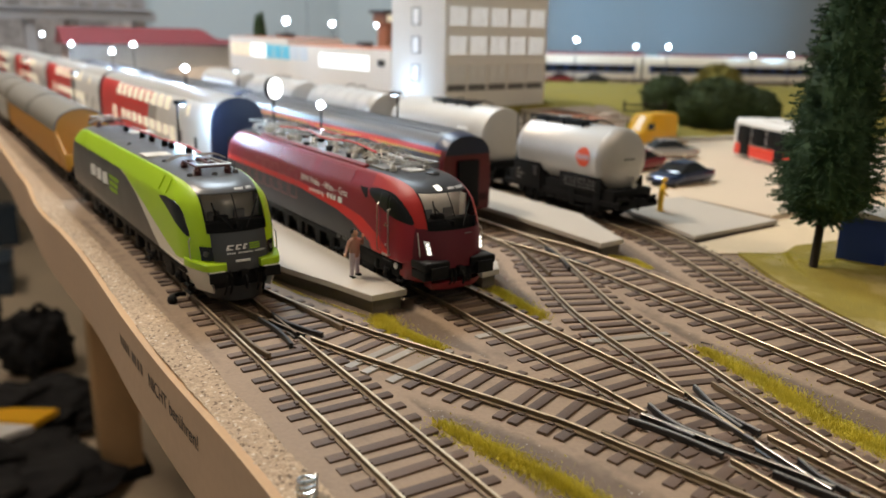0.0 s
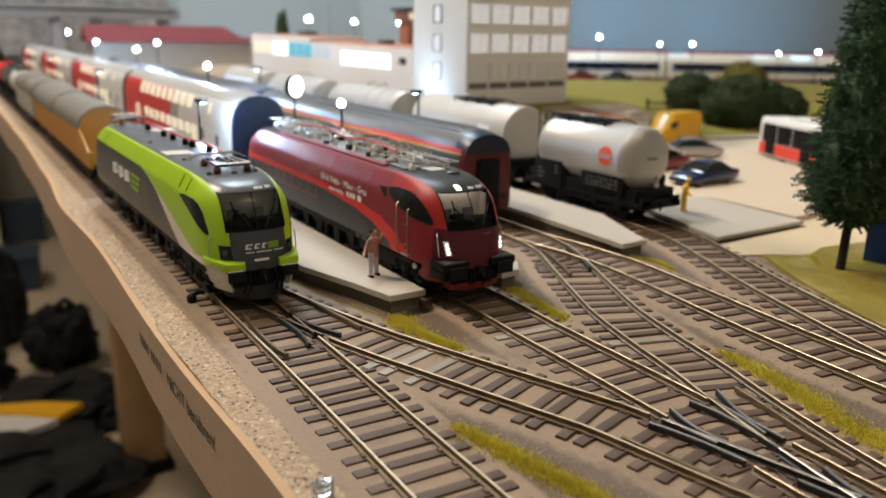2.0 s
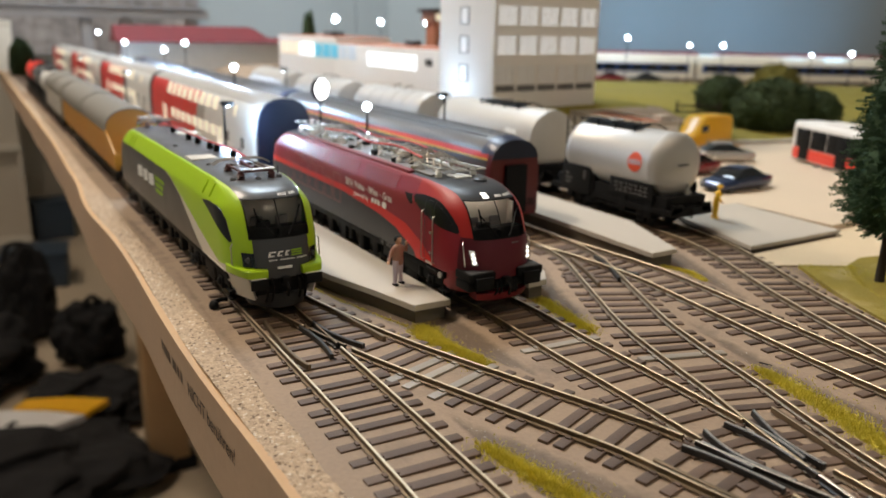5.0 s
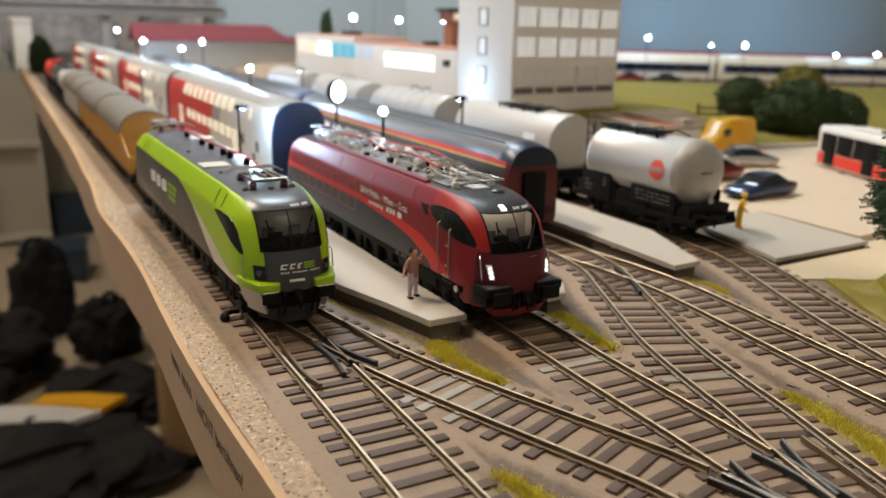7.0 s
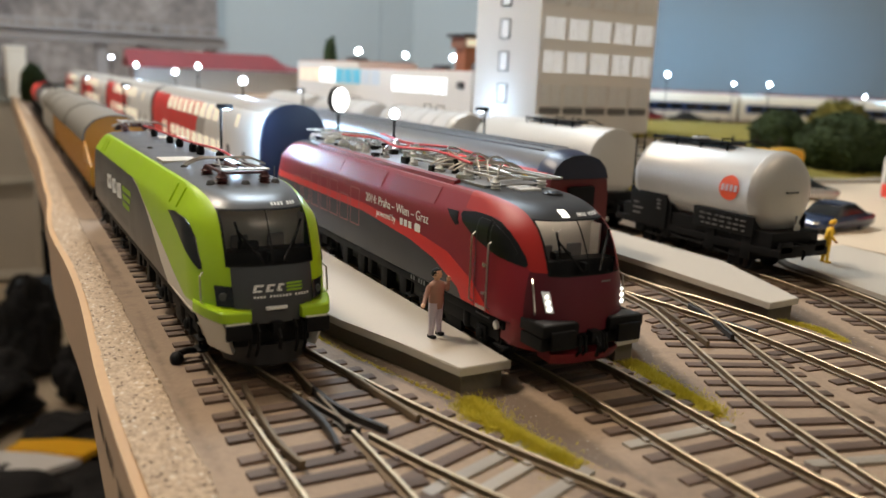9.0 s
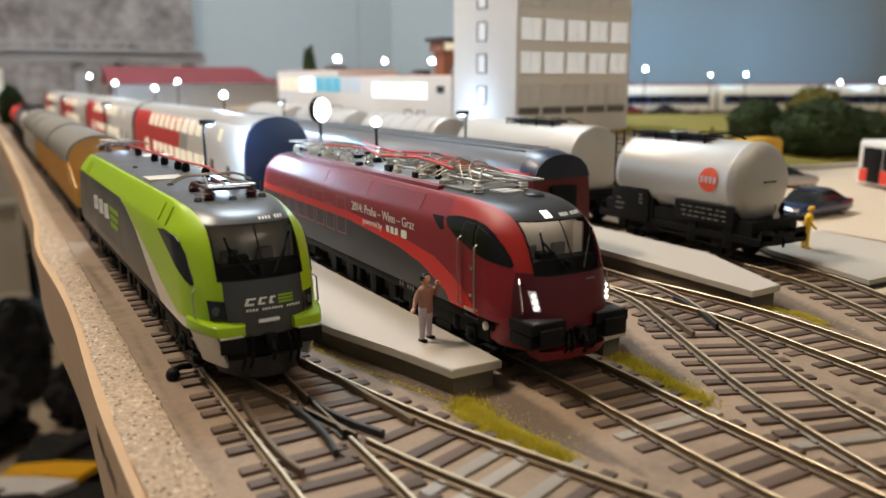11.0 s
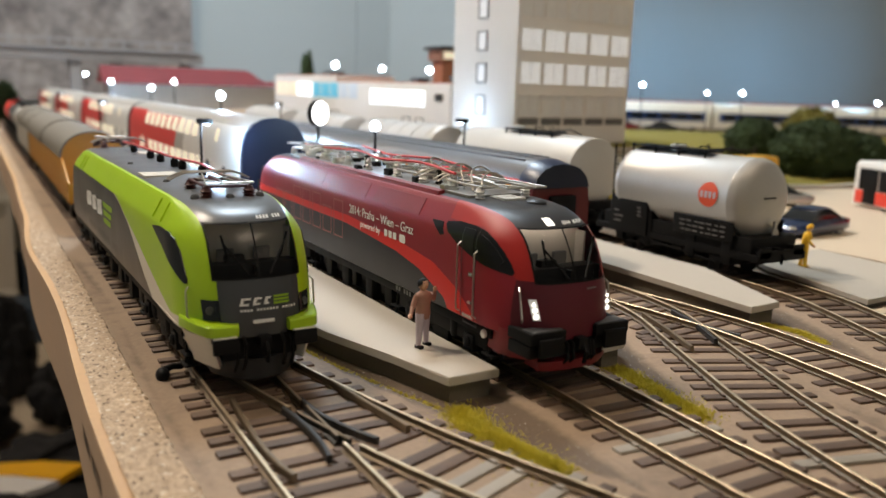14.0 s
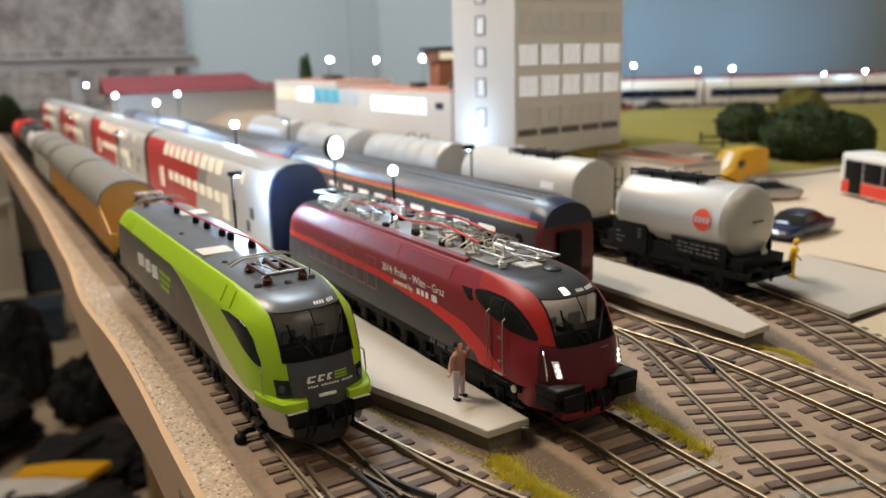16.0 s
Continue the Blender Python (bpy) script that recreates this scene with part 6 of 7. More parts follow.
tank_wagon((221.5, 26.5, 0), 105, 17.0, 35.2, M["tank"], "silver two-axle tank wagon with an orange round emblem", True, True)
tank_wagon((222, 133, 0), 142, 17.6, 36.2, M["tank2"], "pale grey tank wagon with a small white data panel", True, False)
ribbed = thing("tank_wagon", "long ribbed silver tank wagon on the goods siding", "tank wagon", (222, 278, 0), group="tank wagons")
chassis(ribbed, 150, ((30,), (120,)))
bm = bmesh.new()
prof = [(0, 0.2), (1.5, 11), (4, 16.4), (6, 17.2)]
for k in range(6):
    q = 10 + k * 20
    prof += [(q, 17.2), (q + 0.5, 17.8), (q + 1.5, 17.8), (q + 2, 17.2)]
prof += [(118, 17.2), (120, 16.4), (122.5, 11), (124, 0.2)]
turned(bm, (0, 13, 35.5), (0, 1, 0), prof, 36)
part("tank", bm, M["tank"], ribbed, "silver ribbed tank")
bm = bmesh.new()
for q in (60, 80):
    chain(bm, [(-3, q, 52), (-3, q, 55.5), (3, q, 55.5), (3, q, 52)], 0.4)
part("hand_hoop", bm, M["black"], ribbed)
for k in (1, 2):
    copy_thing(ribbed, pose(222 * MM, (278 + 153 * k) * MM, 0))


def hood_wagon(at, side_mat, label, hoods=3, length=136, deck=0):
    """deck: length of the low open part before the first hood."""
    t = thing("hood_wagon", label, "goods wagon", at, group="goods wagons")
    chassis(t, length, (30, length - 30))
    bm = bmesh.new()
    for s in (-1, 1):
        stops = ((8, 36.5),) if not deck else ((8, 25.5), (8 + deck, 36.5))
        rings = [[(s * 15.6, q, 15.2), (s * 16.2, q, 17), (s * 16.2, q, zt), (s * 15.2, q, zt), (s * 15.2, q, 15.2)] for q, zt in (*stops, (length - 8, 36.5))]
        loft(bm, rings, closed=True, caps=True)
    part("side_wall", bm, side_mat, t)
    if deck:
        bm = bmesh.new()
        box(bm, -15.2, 15.2, 8, 9.5, 15.2, 25.2, 0.3)
        box(bm, -15.2, 15.2, 9.5, 8 + deck, 15.2, 19, 0.2)
        part("end_deck", bm, side_mat, t)
    for q in (8 + deck, length - 9.5):
        bm = bmesh.new()
        pts = [(-15.4, 15.2), (15.4, 15.2), (15.4, 36)] + [(15.4 * math.cos(a), 36 + 12.6 * math.sin(a)) for a in steps(0.1, math.pi - 0.1, 14)] + [(-15.4, 36)]
        lo, hi = [bm.verts.new((x, q, z)) for x, z in pts], [bm.verts.new((x, q + 1.5, z)) for x, z in pts]
        bm.faces.new(lo)
        bm.faces.new(hi)
        for k in range(len(pts)):
            bm.faces.new((lo[k], lo[(k + 1) % len(pts)], hi[(k + 1) % len(pts)], hi[k]))
        part("end_wall", bm, side_mat, t)
    w = (length - 18 - deck) / hoods
    for k in range(hoods):
        bm = bmesh.new()
        g = 0.7 if k % 2 else 0.0
        y0, y1 = 6 + deck + k * w - (1.5 if k % 2 else 0), 9 + deck + (k + 1) * w + (1.5 if k % 2 else 0)
        arc = [(16.5 + g, 35.0)] + [((16.5 + g) * math.cos(a), 36.4 + (12.6 + g) * math.sin(a)) for a in steps(0, math.pi, 18)] + [(-16.5 - g, 35.0)]
        inner = [(x * 0.95, z - 0.6) for x, z in arc[::-1]]
        loft(bm, [[(x, q, z) for x, z in arc + inner] for q in (y0, y1)], closed=True, caps=True)
        part("hood", bm, M["tarp"], t, "curved grey hood")
    for s in (-1, 1):
        count = round((length - 30) / 18)
        for k in range(count + 1):
            bm = bmesh.new()
            q = 14 + k * (length - 30) / count
            box(bm, *sorted((s * 16.1, s * 16.5)), q, q + 1.4, 15.2, 35.4 if q > deck + 8 else 25, 0.2)
            part("stanchion", bm, side_mat, t)
    return t


yw = hood_wagon((0, 249, 0), M["yellow"], "ochre yellow hood wagon with curved grey hoods", 2, 300, 33)
gw = hood_wagon((0, 552, 0), M["pale_wagon"], "pale grey hood wagon behind the yellow one", 2, 170)
for k, (mat, lab) in enumerate(((M["tank2"], "pale tank wagon in the goods train"), (M["dark_grey"], "black tank wagon in the goods train"), (M["bright_red"], "red tank wagon at the end of the goods train"))):
    tank_wagon((0, 725 + k * 118, 0), 114, 14.5, 32.5, mat, lab, True, False)


# ---- buildings ----
def office_block():
    b = thing("office_block", "cream office block with rows of lit white windows", "office building", (270, 289, 36.0), 6)
    W, D, H = 115, 72, 172
    bm = bmesh.new()
    box(bm, 0, W, 0, D, 0, H, 0.6)
    part("wall", bm, M["facade"], b)
    bm = bmesh.new()
    box(bm, -1.5, W + 1.5, -1.5, D + 1.5, H, H + 4, 0.5)
    part("roof", bm, M["facade"], b)
    for f in range(6):
        z0 = 23.5 + 22.5 * f
        for c in range(5):
            x0 = 3.0 + c * 22.2
            bm = bmesh.new()
            for a in ((x0 - 0.6, x0 + 19.6, z0 - 0.6, z0), (x0 - 0.6, x0 + 19.6, z0 + 14, z0 + 14.6), (x0 - 0.6, x0, z0, z0 + 14), (x0 + 19, x0 + 19.6, z0, z0 + 14), (x0 + 9.3, x0 + 9.7, z0, z0 + 14)):
                box(bm, a[0], a[1], -0.9, 0.1, a[2], a[3])
            w = part("window", bm, M["facade"], b, "cream window frame")
            bm = bmesh.new()
            box(bm, x0, x0 + 19, -0.25, 0.2, z0, z0 + 14)
            pane_mat = M["lit_office"] if f in (1, 2) else M["curtain"]
            part("pane", bm, pane_mat, w)
            bm = bmesh.new()
            for q in steps(x0 + 0.8, x0 + 17.4, 8):
                box(bm, q, q + 0.9, -0.42, -0.2, z0 + 0.5, z0 + 13.6)
            part("curtain_fold", bm, M["curtain"], w)
            if f == 0:
                bm = bmesh.new()
                box(bm, x0, x0 + 19, -0.6, 0.2, z0 - 6.4, z0 - 1.6)
                part("dark_sill_panel", bm, M["grey_print"], w)
        y0 = 33
        bm = bmesh.new()
        for a in ((y0 - 0.8, y0 + 9.8, z0 - 0.4, z0 + 0.4), (y0 - 0.8, y0 + 9.8, z0 + 12.6, z0 + 13.4), (y0 - 0.8, y0, z0, z0 + 13), (y0 + 9, y0 + 9.8, z0, z0 + 13)):
            box(bm, -0.9, 0.1, a[0], a[1], a[2], a[3])
        w = part("stair_window", bm, M["grey_print"], b, "grey-framed stair window")
        bm = bmesh.new()
        box(bm, -0.3, 0.2, y0, y0 + 9, z0 + 0.4, z0 + 12.6)
        part("pane", bm, M["lit_dim"], w)
    return b


M["lit_dim"] = glow("dim_lit_window", (0.95, 0.98, 1.0), 0.2)
M["lit_office"] = glow("lit_office_window", (0.95, 0.98, 1.0), 0.55)
M["curtain"] = plain("white_curtain", (0.7, 0.7, 0.68), 0.8, var=0.08, scale=300)
office_block()


def terminal():
    b = thing("station_hall", "long white station hall with bright windows and red-brown roof", "station building", (298, 424, 34.0))
    L, D = 456, 74
    bm = bmesh.new()
    box(bm, 0, D, 0, 250, 0, 47, 0.5)
    box(bm, 0.3, D, 250, L, 0, 54, 0.5)
    part("wall", bm, M["facade"], b)
    bm = bmesh.new()
    box(bm, 2, D - 2, 2, 249, 47, 48, 0.2)
    box(bm, 2, D - 2, 252, L - 2, 54, 55, 0.2)
    part("roof", bm, M["roof_tile"], b, "red-brown flat roof")
    for k in range(8):
        bm = bmesh.new()
        box(bm, -0.5, 0.3, 44 + k * 14.5, 55.2 + k * 14.5, 26, 40.5, 0.2)
        part("window", bm, M["lit_bright"], b, "bright white lit window")
    for k in range(10):
        bm = bmesh.new()
        box(bm, -0.4, 0.4, 190 + k * 26, 212 + k * 26, 30, 46, 0.2)
        part("window", bm, (M["lit"], M["lit"], M["lit_cyan"], M["lit_cyan"], M["lit_cyan"], M["lit_bright"], M["lit_bright"], M["lit_warm"], M["lit_warm"], M["lit_warm"])[k], b, "tinted lit window")
    bm = bmesh.new()
    box(bm, -1.2, 0.2, 12, 24, 32, 38, 0.3)
    part("dark_sign", bm, M["ink"], b, "small dark sign")
    for x0, y0, w, h in ((30, 30, 16, 7), (40, 130, 12, 5), (28, 330, 18, 6)):
        bm = bmesh.new()
        box(bm, x0, x0 + w, y0, y0 + w * 1.4, 47, 48 + h + (6 if y0 > 250 else 0), 0.5)
        part("roof_box", bm, M["dark_grey"], b)
    return b


terminal()
t = thing("control_tower", "brown brick control tower with a flat overhanging roof", "tower", (420, 640, 34))
bm = bmesh.new()
box(bm, -11, 11, -11, 11, 0, 74, 0.5)
part("shaft", bm, M["roof_tile"], t)
bm = bmesh.new()
box(bm, -15, 15, -15, 15, 74, 86, 0.5)
part("cabin", bm, M["brown_coat"], t)
bm = bmesh.new()
box(bm, -12, 10, -15.4, -14.8, 76, 84, 0.2)
part("window", bm, M["lit_warm"], t)
bm = bmesh.new()
box(bm, -19, 19, -19, 19, 86, 89.5, 0.5)
part("roof", bm, M["roof_black"], t)

b = thing("goods_shed", "low flat shed with a faded pink roof and pale parapet", "shed", (334, 187, 1.5), -4)
bm = bmesh.new()
box(bm, 0, 34, 0, 92, 0, 33, 0.4)
part("wall", bm, M["facade"], b)
bm = bmesh.new()
box(bm, 2.1, 31.9, 2.1, 89.9, 33, 34.2)
part("roof", bm, M["roof_tile"], b, "faded pink roof")
bm = bmesh.new()
for a in ((0, 34, 0, 2), (0, 34, 90, 92), (0, 2, 2, 90), (32, 34, 2, 90)):
    box(bm, a[0], a[1], a[2], a[3], 33, 36.5, 0.2)
part("parapet", bm, M["slab"], b)
bm = bmesh.new()
box(bm, 5, 29, -0.4, 0.3, 6, 26, 0.2)
part("shutter", bm, M["dark_grey"], b)
bm = bmesh.new()
box(bm, 22, 33, 6, 16, 36.4, 40, 0.3)
part("roof_box", bm, M["slab"], b)

# far left: covered bridge and red-roofed shed
b = thing("covered_bridge", "long pale grey covered footbridge on piers", "bridge", (0, 1400, 0))
bm = bmesh.new()
box(bm, -520, 330, -20, 20, 108, 126, 1)
part("deck", bm, M["bridge_grey"], b)
bm = bmesh.new()
box(bm, -525, 322, -24, 24, 126, 130, 1)
part("roof", bm, M["bridge_grey"], b)
for q in (-300, -130, 110, 180, 300):
    bm = bmesh.new()
    box(bm, q - 9, q + 9, -14, 14, 0, 108, 1)
    part("pier", bm, M["bridge_grey"], b)
for q in steps(-500, 310, 27):
    bm = bmesh.new()
    box(bm, q - 1.5, q + 1.5, -23, -20, 130, 142, 0.3)
    part("railing_post", bm, M["bridge_grey"], b)
bm = bmesh.new()
box(bm, -520, 318, -23, -20, 142, 144.5, 0.4)
part("handrail", bm, M["bridge_grey"], b)
b = thing("red_roof_shed", "long shed with a steep dark red roof", "shed", (140, 1080, 0))
bm = bmesh.new()
box(bm, -20, 245, 0, 60, 0, 71, 0.5)
part("wall", bm, M["pale_wagon"], b)
bm = bmesh.new()
loft(bm, [[(x, -6, 72), (x, 30, 97 - 17 * sstep(x, 184, 224)), (x, 66, 72)] for x in steps(-28, 252, 56)], closed=True, caps=True)
part("roof", bm, M["old_red"], b, "dull dark red pitched roof")


ms = thing("radio_mast", "slim dark radio mast with a red warning light", "mast", (576, 1235, 20))
bm = bmesh.new()
for a in range(3):
    c, d = 4 * math.cos(a * 2.094), 4 * math.sin(a * 2.094)
    rod(bm, (c, d, 0), (c * 0.2, d * 0.2, 222), 0.4, 6, 0.3)
for k in range(14):
    z, f = 8 + k * 15, 1 - (8 + k * 15) / 222 * 0.8
    for a in range(3):
        p, q = a * 2.094, (a + 1) * 2.094
        rod(bm, (4 * f * math.cos(p), 4 * f * math.sin(p), z), (4 * f * math.cos(q), 4 * f * math.sin(q), z + 7), 0.25, 5)
part("lattice", bm, M["house_roof"], ms)
bm = bmesh.new()
bmesh.ops.create_icosphere(bm, subdivisions=2, radius=2.6, matrix=Matrix.Translation((0, 0, 224)))
part("warning_light", bm, M["red_lamp"], ms, "glowing red light", smooth=90)


# ---- far train ----
def far_coach(at, turn, label, paint, band):
    c = thing("far_coach", label, "railway coach", at, turn, group="coaches of the far train")
    half = ((14.5, 7), (15.6, 10), (15.8, 30), (14.8, 38), (11, 44), (5, 46), (0, 46.3))
    bm = bmesh.new()
    hull(bm, half, 0, 300)
    part("body", bm, paint, c)
    for s in (-1, 1):
        part("window_band", pane(half, 8, 292, 18, 31.5, s, 0.25), band, c)
        for k in range(12):
            part("window", pane(half, 14 + k * 23, 34 + k * 23, 20, 30, s, 0.5), M["glass"], c)
    for y in (40, 260):
        bogie(c, y, (-14, 14), 5.3, 13)
    return c


fc = far_coach((705, 890, 21), -122.2, "cream coach with a dark blue window band", M["cream_train"], M["blue_train"])
d = Vector((0.846, -0.533))
for k in (1, 2):
    copy_thing(fc, pose((705 + d.x * 306 * k) * MM, (890 + d.y * 306 * k) * MM, 21 * MM, 0, 0, -122.2))
fr = far_coach((790, 960, 23), -122.2, "dark red coach on the track behind the far train", M["red"], M["roof_black"])
for k in (1.08, 2.5):
    copy_thing(fr, pose((790 + d.x * 306 * k) * MM, (960 + d.y * 306 * k) * MM, 23 * MM, 0, 0, -122.2))
bm = bmesh.new()
rings = [[(640 + d.x * k - 20 * 0.533, 930 + d.y * k - 20 * 0.846, 15), (640 + d.x * k - 20 * 0.533, 930 + d.y * k - 20 * 0.846, 22.4), (640 + d.x * k + 90 * 0.533, 930 + d.y * k + 90 * 0.846, 33), (640 + d.x * k + 90 * 0.533, 930 + d.y * k + 90 * 0.846, 15)] for k in steps(-150, 1400, 12)]
loft(bm, rings, closed=True, caps=True)
lone("far_embankment", bm, M["ground"], "grey embankment under the far train", "embankment", kind="structure")


# ---- road vehicles ----
def wheels_for(parent, axles, half, r, z):
    for y in axles:
        for s in (-1, 1):
            bm = bmesh.new()
            turned(bm, (s * half, y, z), (s, 0, 0), [(-2.0, r), (-1.8, r + 0.1), (0.0, r), (0.3, r * 0.75)], 18)
            w = part("wheel", bm, M["tyre"], parent, "black tyre")
            bm = bmesh.new()
            turned(bm, (s * (half + 0.2), y, z), (s, 0, 0), [(0, r * 0.66), (0.3, r * 0.6), (0.35, r * 0.2)], 12)
            part("rim", bm, M["silver"], w)


def car(at, turn, paint, label):
    """A saloon, nose towards -y."""
    c = thing("car", label, "car", at, turn, group="parked cars")
    side = [(0, 4.0, 4.6, 0.80), (1.5, 2.6, 6.6, 0.92), (6, 2.0, 8.0, 1.0), (16, 2.0, 9.0, 1.0), (36, 2.0, 9.6, 1.0), (46, 2.2, 9.4, 0.97), (50.5, 2.8, 8.8, 0.9), (52, 4.0, 7.0, 0.82)]
    bm = bmesh.new()
    rings = []
    for y, lo, hi, f in side:
        w = 10.2 * f
        rings.append([(-w * 0.9, y, lo), (-w, y, lo + 1.2), (-w, y, (lo + hi) / 2 + 1), (-w * 0.93, y, hi - 0.4), (-w * 0.75, y, hi), (w * 0.75, y, hi), (w * 0.93, y, hi - 0.4), (w, y, (lo + hi) / 2 + 1), (w, y, lo + 1.2), (w * 0.9, y, lo)])
    loft(bm, rings, closed=True, caps=True)
    body = part("body", bm, paint, c, smooth=50)
    bm = bmesh.new()
    cab = [(13.5, 9.0, 9.2), (21, 8.2, 14.4), (33, 7.8, 14.8), (44, 8.4, 9.6)]
    loft(bm, [[(-w - 0.6, y, 8.6), (-w, y, z - 0.3), (-w * 0.8, y, z), (w * 0.8, y, z), (w, y, z - 0.3), (w + 0.6, y, 8.6)] for y, w, z in cab], closed=True, caps=True)
    part("cabin_glass", bm, M["glass"], c, "dark cabin windows", smooth=50)
    bm = bmesh.new()
    loft(bm, [[(-w, y, z), (-w * 0.6, y, z + 0.45), (w * 0.6, y, z + 0.45), (w, y, z), (w, y, z - 0.3), (-w, y, z - 0.3)] for y, w, z in ((20.5, 6.8, 14.4), (26, 7.2, 15.0), (34, 6.8, 14.7))], closed=True, caps=True)
    part("roof", bm, paint, c, smooth=50)
    for s in (-1, 1):
        bm = bmesh.new()
        box(bm, s * 6.6 - 1.7, s * 6.6 + 1.7, 0.2, 1.4, 5.6, 7.0, 0.3)
        part("headlight", bm, M["silver"], c)
        bm = bmesh.new()
        box(bm, s * 6.8 - 1.6, s * 6.8 + 1.6, 50.8, 52.1, 6.4, 8.0, 0.3)
        part("tail_light", bm, M["red"], c)
    wheels_for(c, (10, 41), 8.8, 3.5, 3.6)
    return c


M["blue_paint"] = plain("dark_blue_car_paint", (0.02, 0.035, 0.09), 0.22, 0.3, var=0.05, coat=0.5)
M["red_paint"] = plain("dark_red_car_paint", (0.2, 0.015, 0.02), 0.25, 0.2, var=0.05, coat=0.5)
M["silver_paint"] = plain("silver_car_paint", (0.5, 0.48, 0.47), 0.25, 0.6, var=0.05, coat=0.5)
M["black_paint"] = plain("black_car_paint", (0.02, 0.02, 0.022), 0.25, 0.1, var=0.05, coat=0.5)
M["van_yellow"] = plain("van_yellow_paint", (0.82, 0.42, 0.01), 0.35, var=0.05)
M["bus_white"] = plain("bus_white_paint", (0.75, 0.73, 0.7), 0.4, var=0.05)
M["bus_red"] = plain("bus_red_paint", (0.7, 0.05, 0.03), 0.4, var=0.05)
YZ = 4.3
car((309, 98, YZ), -86, M["blue_paint"], "dark blue saloon car parked on the yard")
car((322, 150, YZ), -84, M["red_paint"], "dark red saloon car parked behind the blue one")
car((394, 200, YZ), -120, M["silver_paint"], "silver saloon car parked on the yard")
car((842, 752, 23), -122, M["black_paint"], "black car parked by the far train")
car((800, 792, 23), -122, M["red_paint"], "dark red car parked by the far train")

v = thing("delivery_van", "bright yellow delivery van parked on the yard", "van", (436, 246, YZ), -80)
bm = bmesh.new()
rings = [[(-w, y, 2.6), (-w - 0.4, y, 6), (-w, y, z - 2.5), (-w * 0.82, y, z), (w * 0.82, y, z), (w, y, z - 2.5), (w + 0.4, y, 6), (w, y, 2.6)] for y, w, z in ((0, 8.8, 9.5), (4, 10.2, 11.5), (12, 10.6, 14.5), (20, 10.8, 25.5), (24, 11, 27.5), (60, 11, 27.5), (63, 10.6, 26.5))]
loft(bm, rings, closed=True, caps=True)
part("body", bm, M["van_yellow"], v, smooth=40)
for s in (-1, 1):
    bm = bmesh.new()
    box(bm, *sorted((s * 10.2, s * 11.2)), 15, 25, 14.5, 20.5, 0.5)
    part("cab_window", bm, M["glass"], v)
bm = bmesh.new()
loft(bm, [[(-9.2, 12.4, 14.6), (9.2, 12.4, 14.6), (9.2, 13.4, 14.4), (-9.2, 13.4, 14.4)], [(-8.8, 19.0, 24.0), (8.8, 19.0, 24.0), (8.8, 20.2, 23.6), (-8.8, 20.2, 23.6)]], closed=True, caps=True)
part("windscreen", bm, M["glass"], v)
bm = bmesh.new()
for s in (-1, 1):
    box(bm, s * 5 - 3.6, s * 5 + 3.6, 62.6, 63.4, 16, 23, 0.4)
part("rear_window", bm, M["glass"], v)
wheels_for(v, (11, 48), 9.6, 3.8, 3.8)

b = thing("city_bus", "white and red city bus with dark windows", "bus", (486, 160, YZ), 158)
b.scale = (0.93, 0.93, 0.93)
bm = bmesh.new()
rings = [[(-w, y, 3), (-w, y, 32), (-w + 2, y, 34.5), (w - 2, y, 34.5), (w, y, 32), (w, y, 3)] for y, w in ((-0.5, 13.0), (2, 14.3), (134, 14.3), (137, 13.4))]
loft(bm, rings, closed=True, caps=True)
part("body", bm, M["bus_white"], b)
for s in (-1, 1):
    bm = bmesh.new()
    box(bm, *sorted((s * 14.2, s * 14.7)), 3, 134, 4, 13.5, 0.2)
    part("lower_panel", bm, M["bus_red"], b, "red lower side panel")
    for k in range(6):
        bm = bmesh.new()
        box(bm, *sorted((s * 14.2, s * 14.6)), 6 + k * 21.5, 26.5 + k * 21.5, 14, 29.5, 0.2)
        part("window", bm, M["black"], b)
    for y0 in (12, 62):
        bm = bmesh.new()
        box(bm, *sorted((s * 14.3, s * 14.9)), y0, y0 + 14, 4, 29, 0.3)
        part("door", bm, M["black"], b, "dark double door")
bm = bmesh.new()
box(bm, -12.5, 12.5, -1.0, 0.2, 12, 31, 0.4)
part("windscreen", bm, M["black"], b)
bm = bmesh.new()
box(bm, -12.8, 12.8, -1.0, 0.3, 3.5, 11, 0.4)
part("front_panel", bm, M["bus_red"], b)
bm = bmesh.new()
box(bm, -8, 8, 30, 70, 34.4, 37, 0.8)
part("roof_unit", bm, M["bus_white"], b)
wheels_for(b, (36, 102), 13.0, 5.6, 5.6)


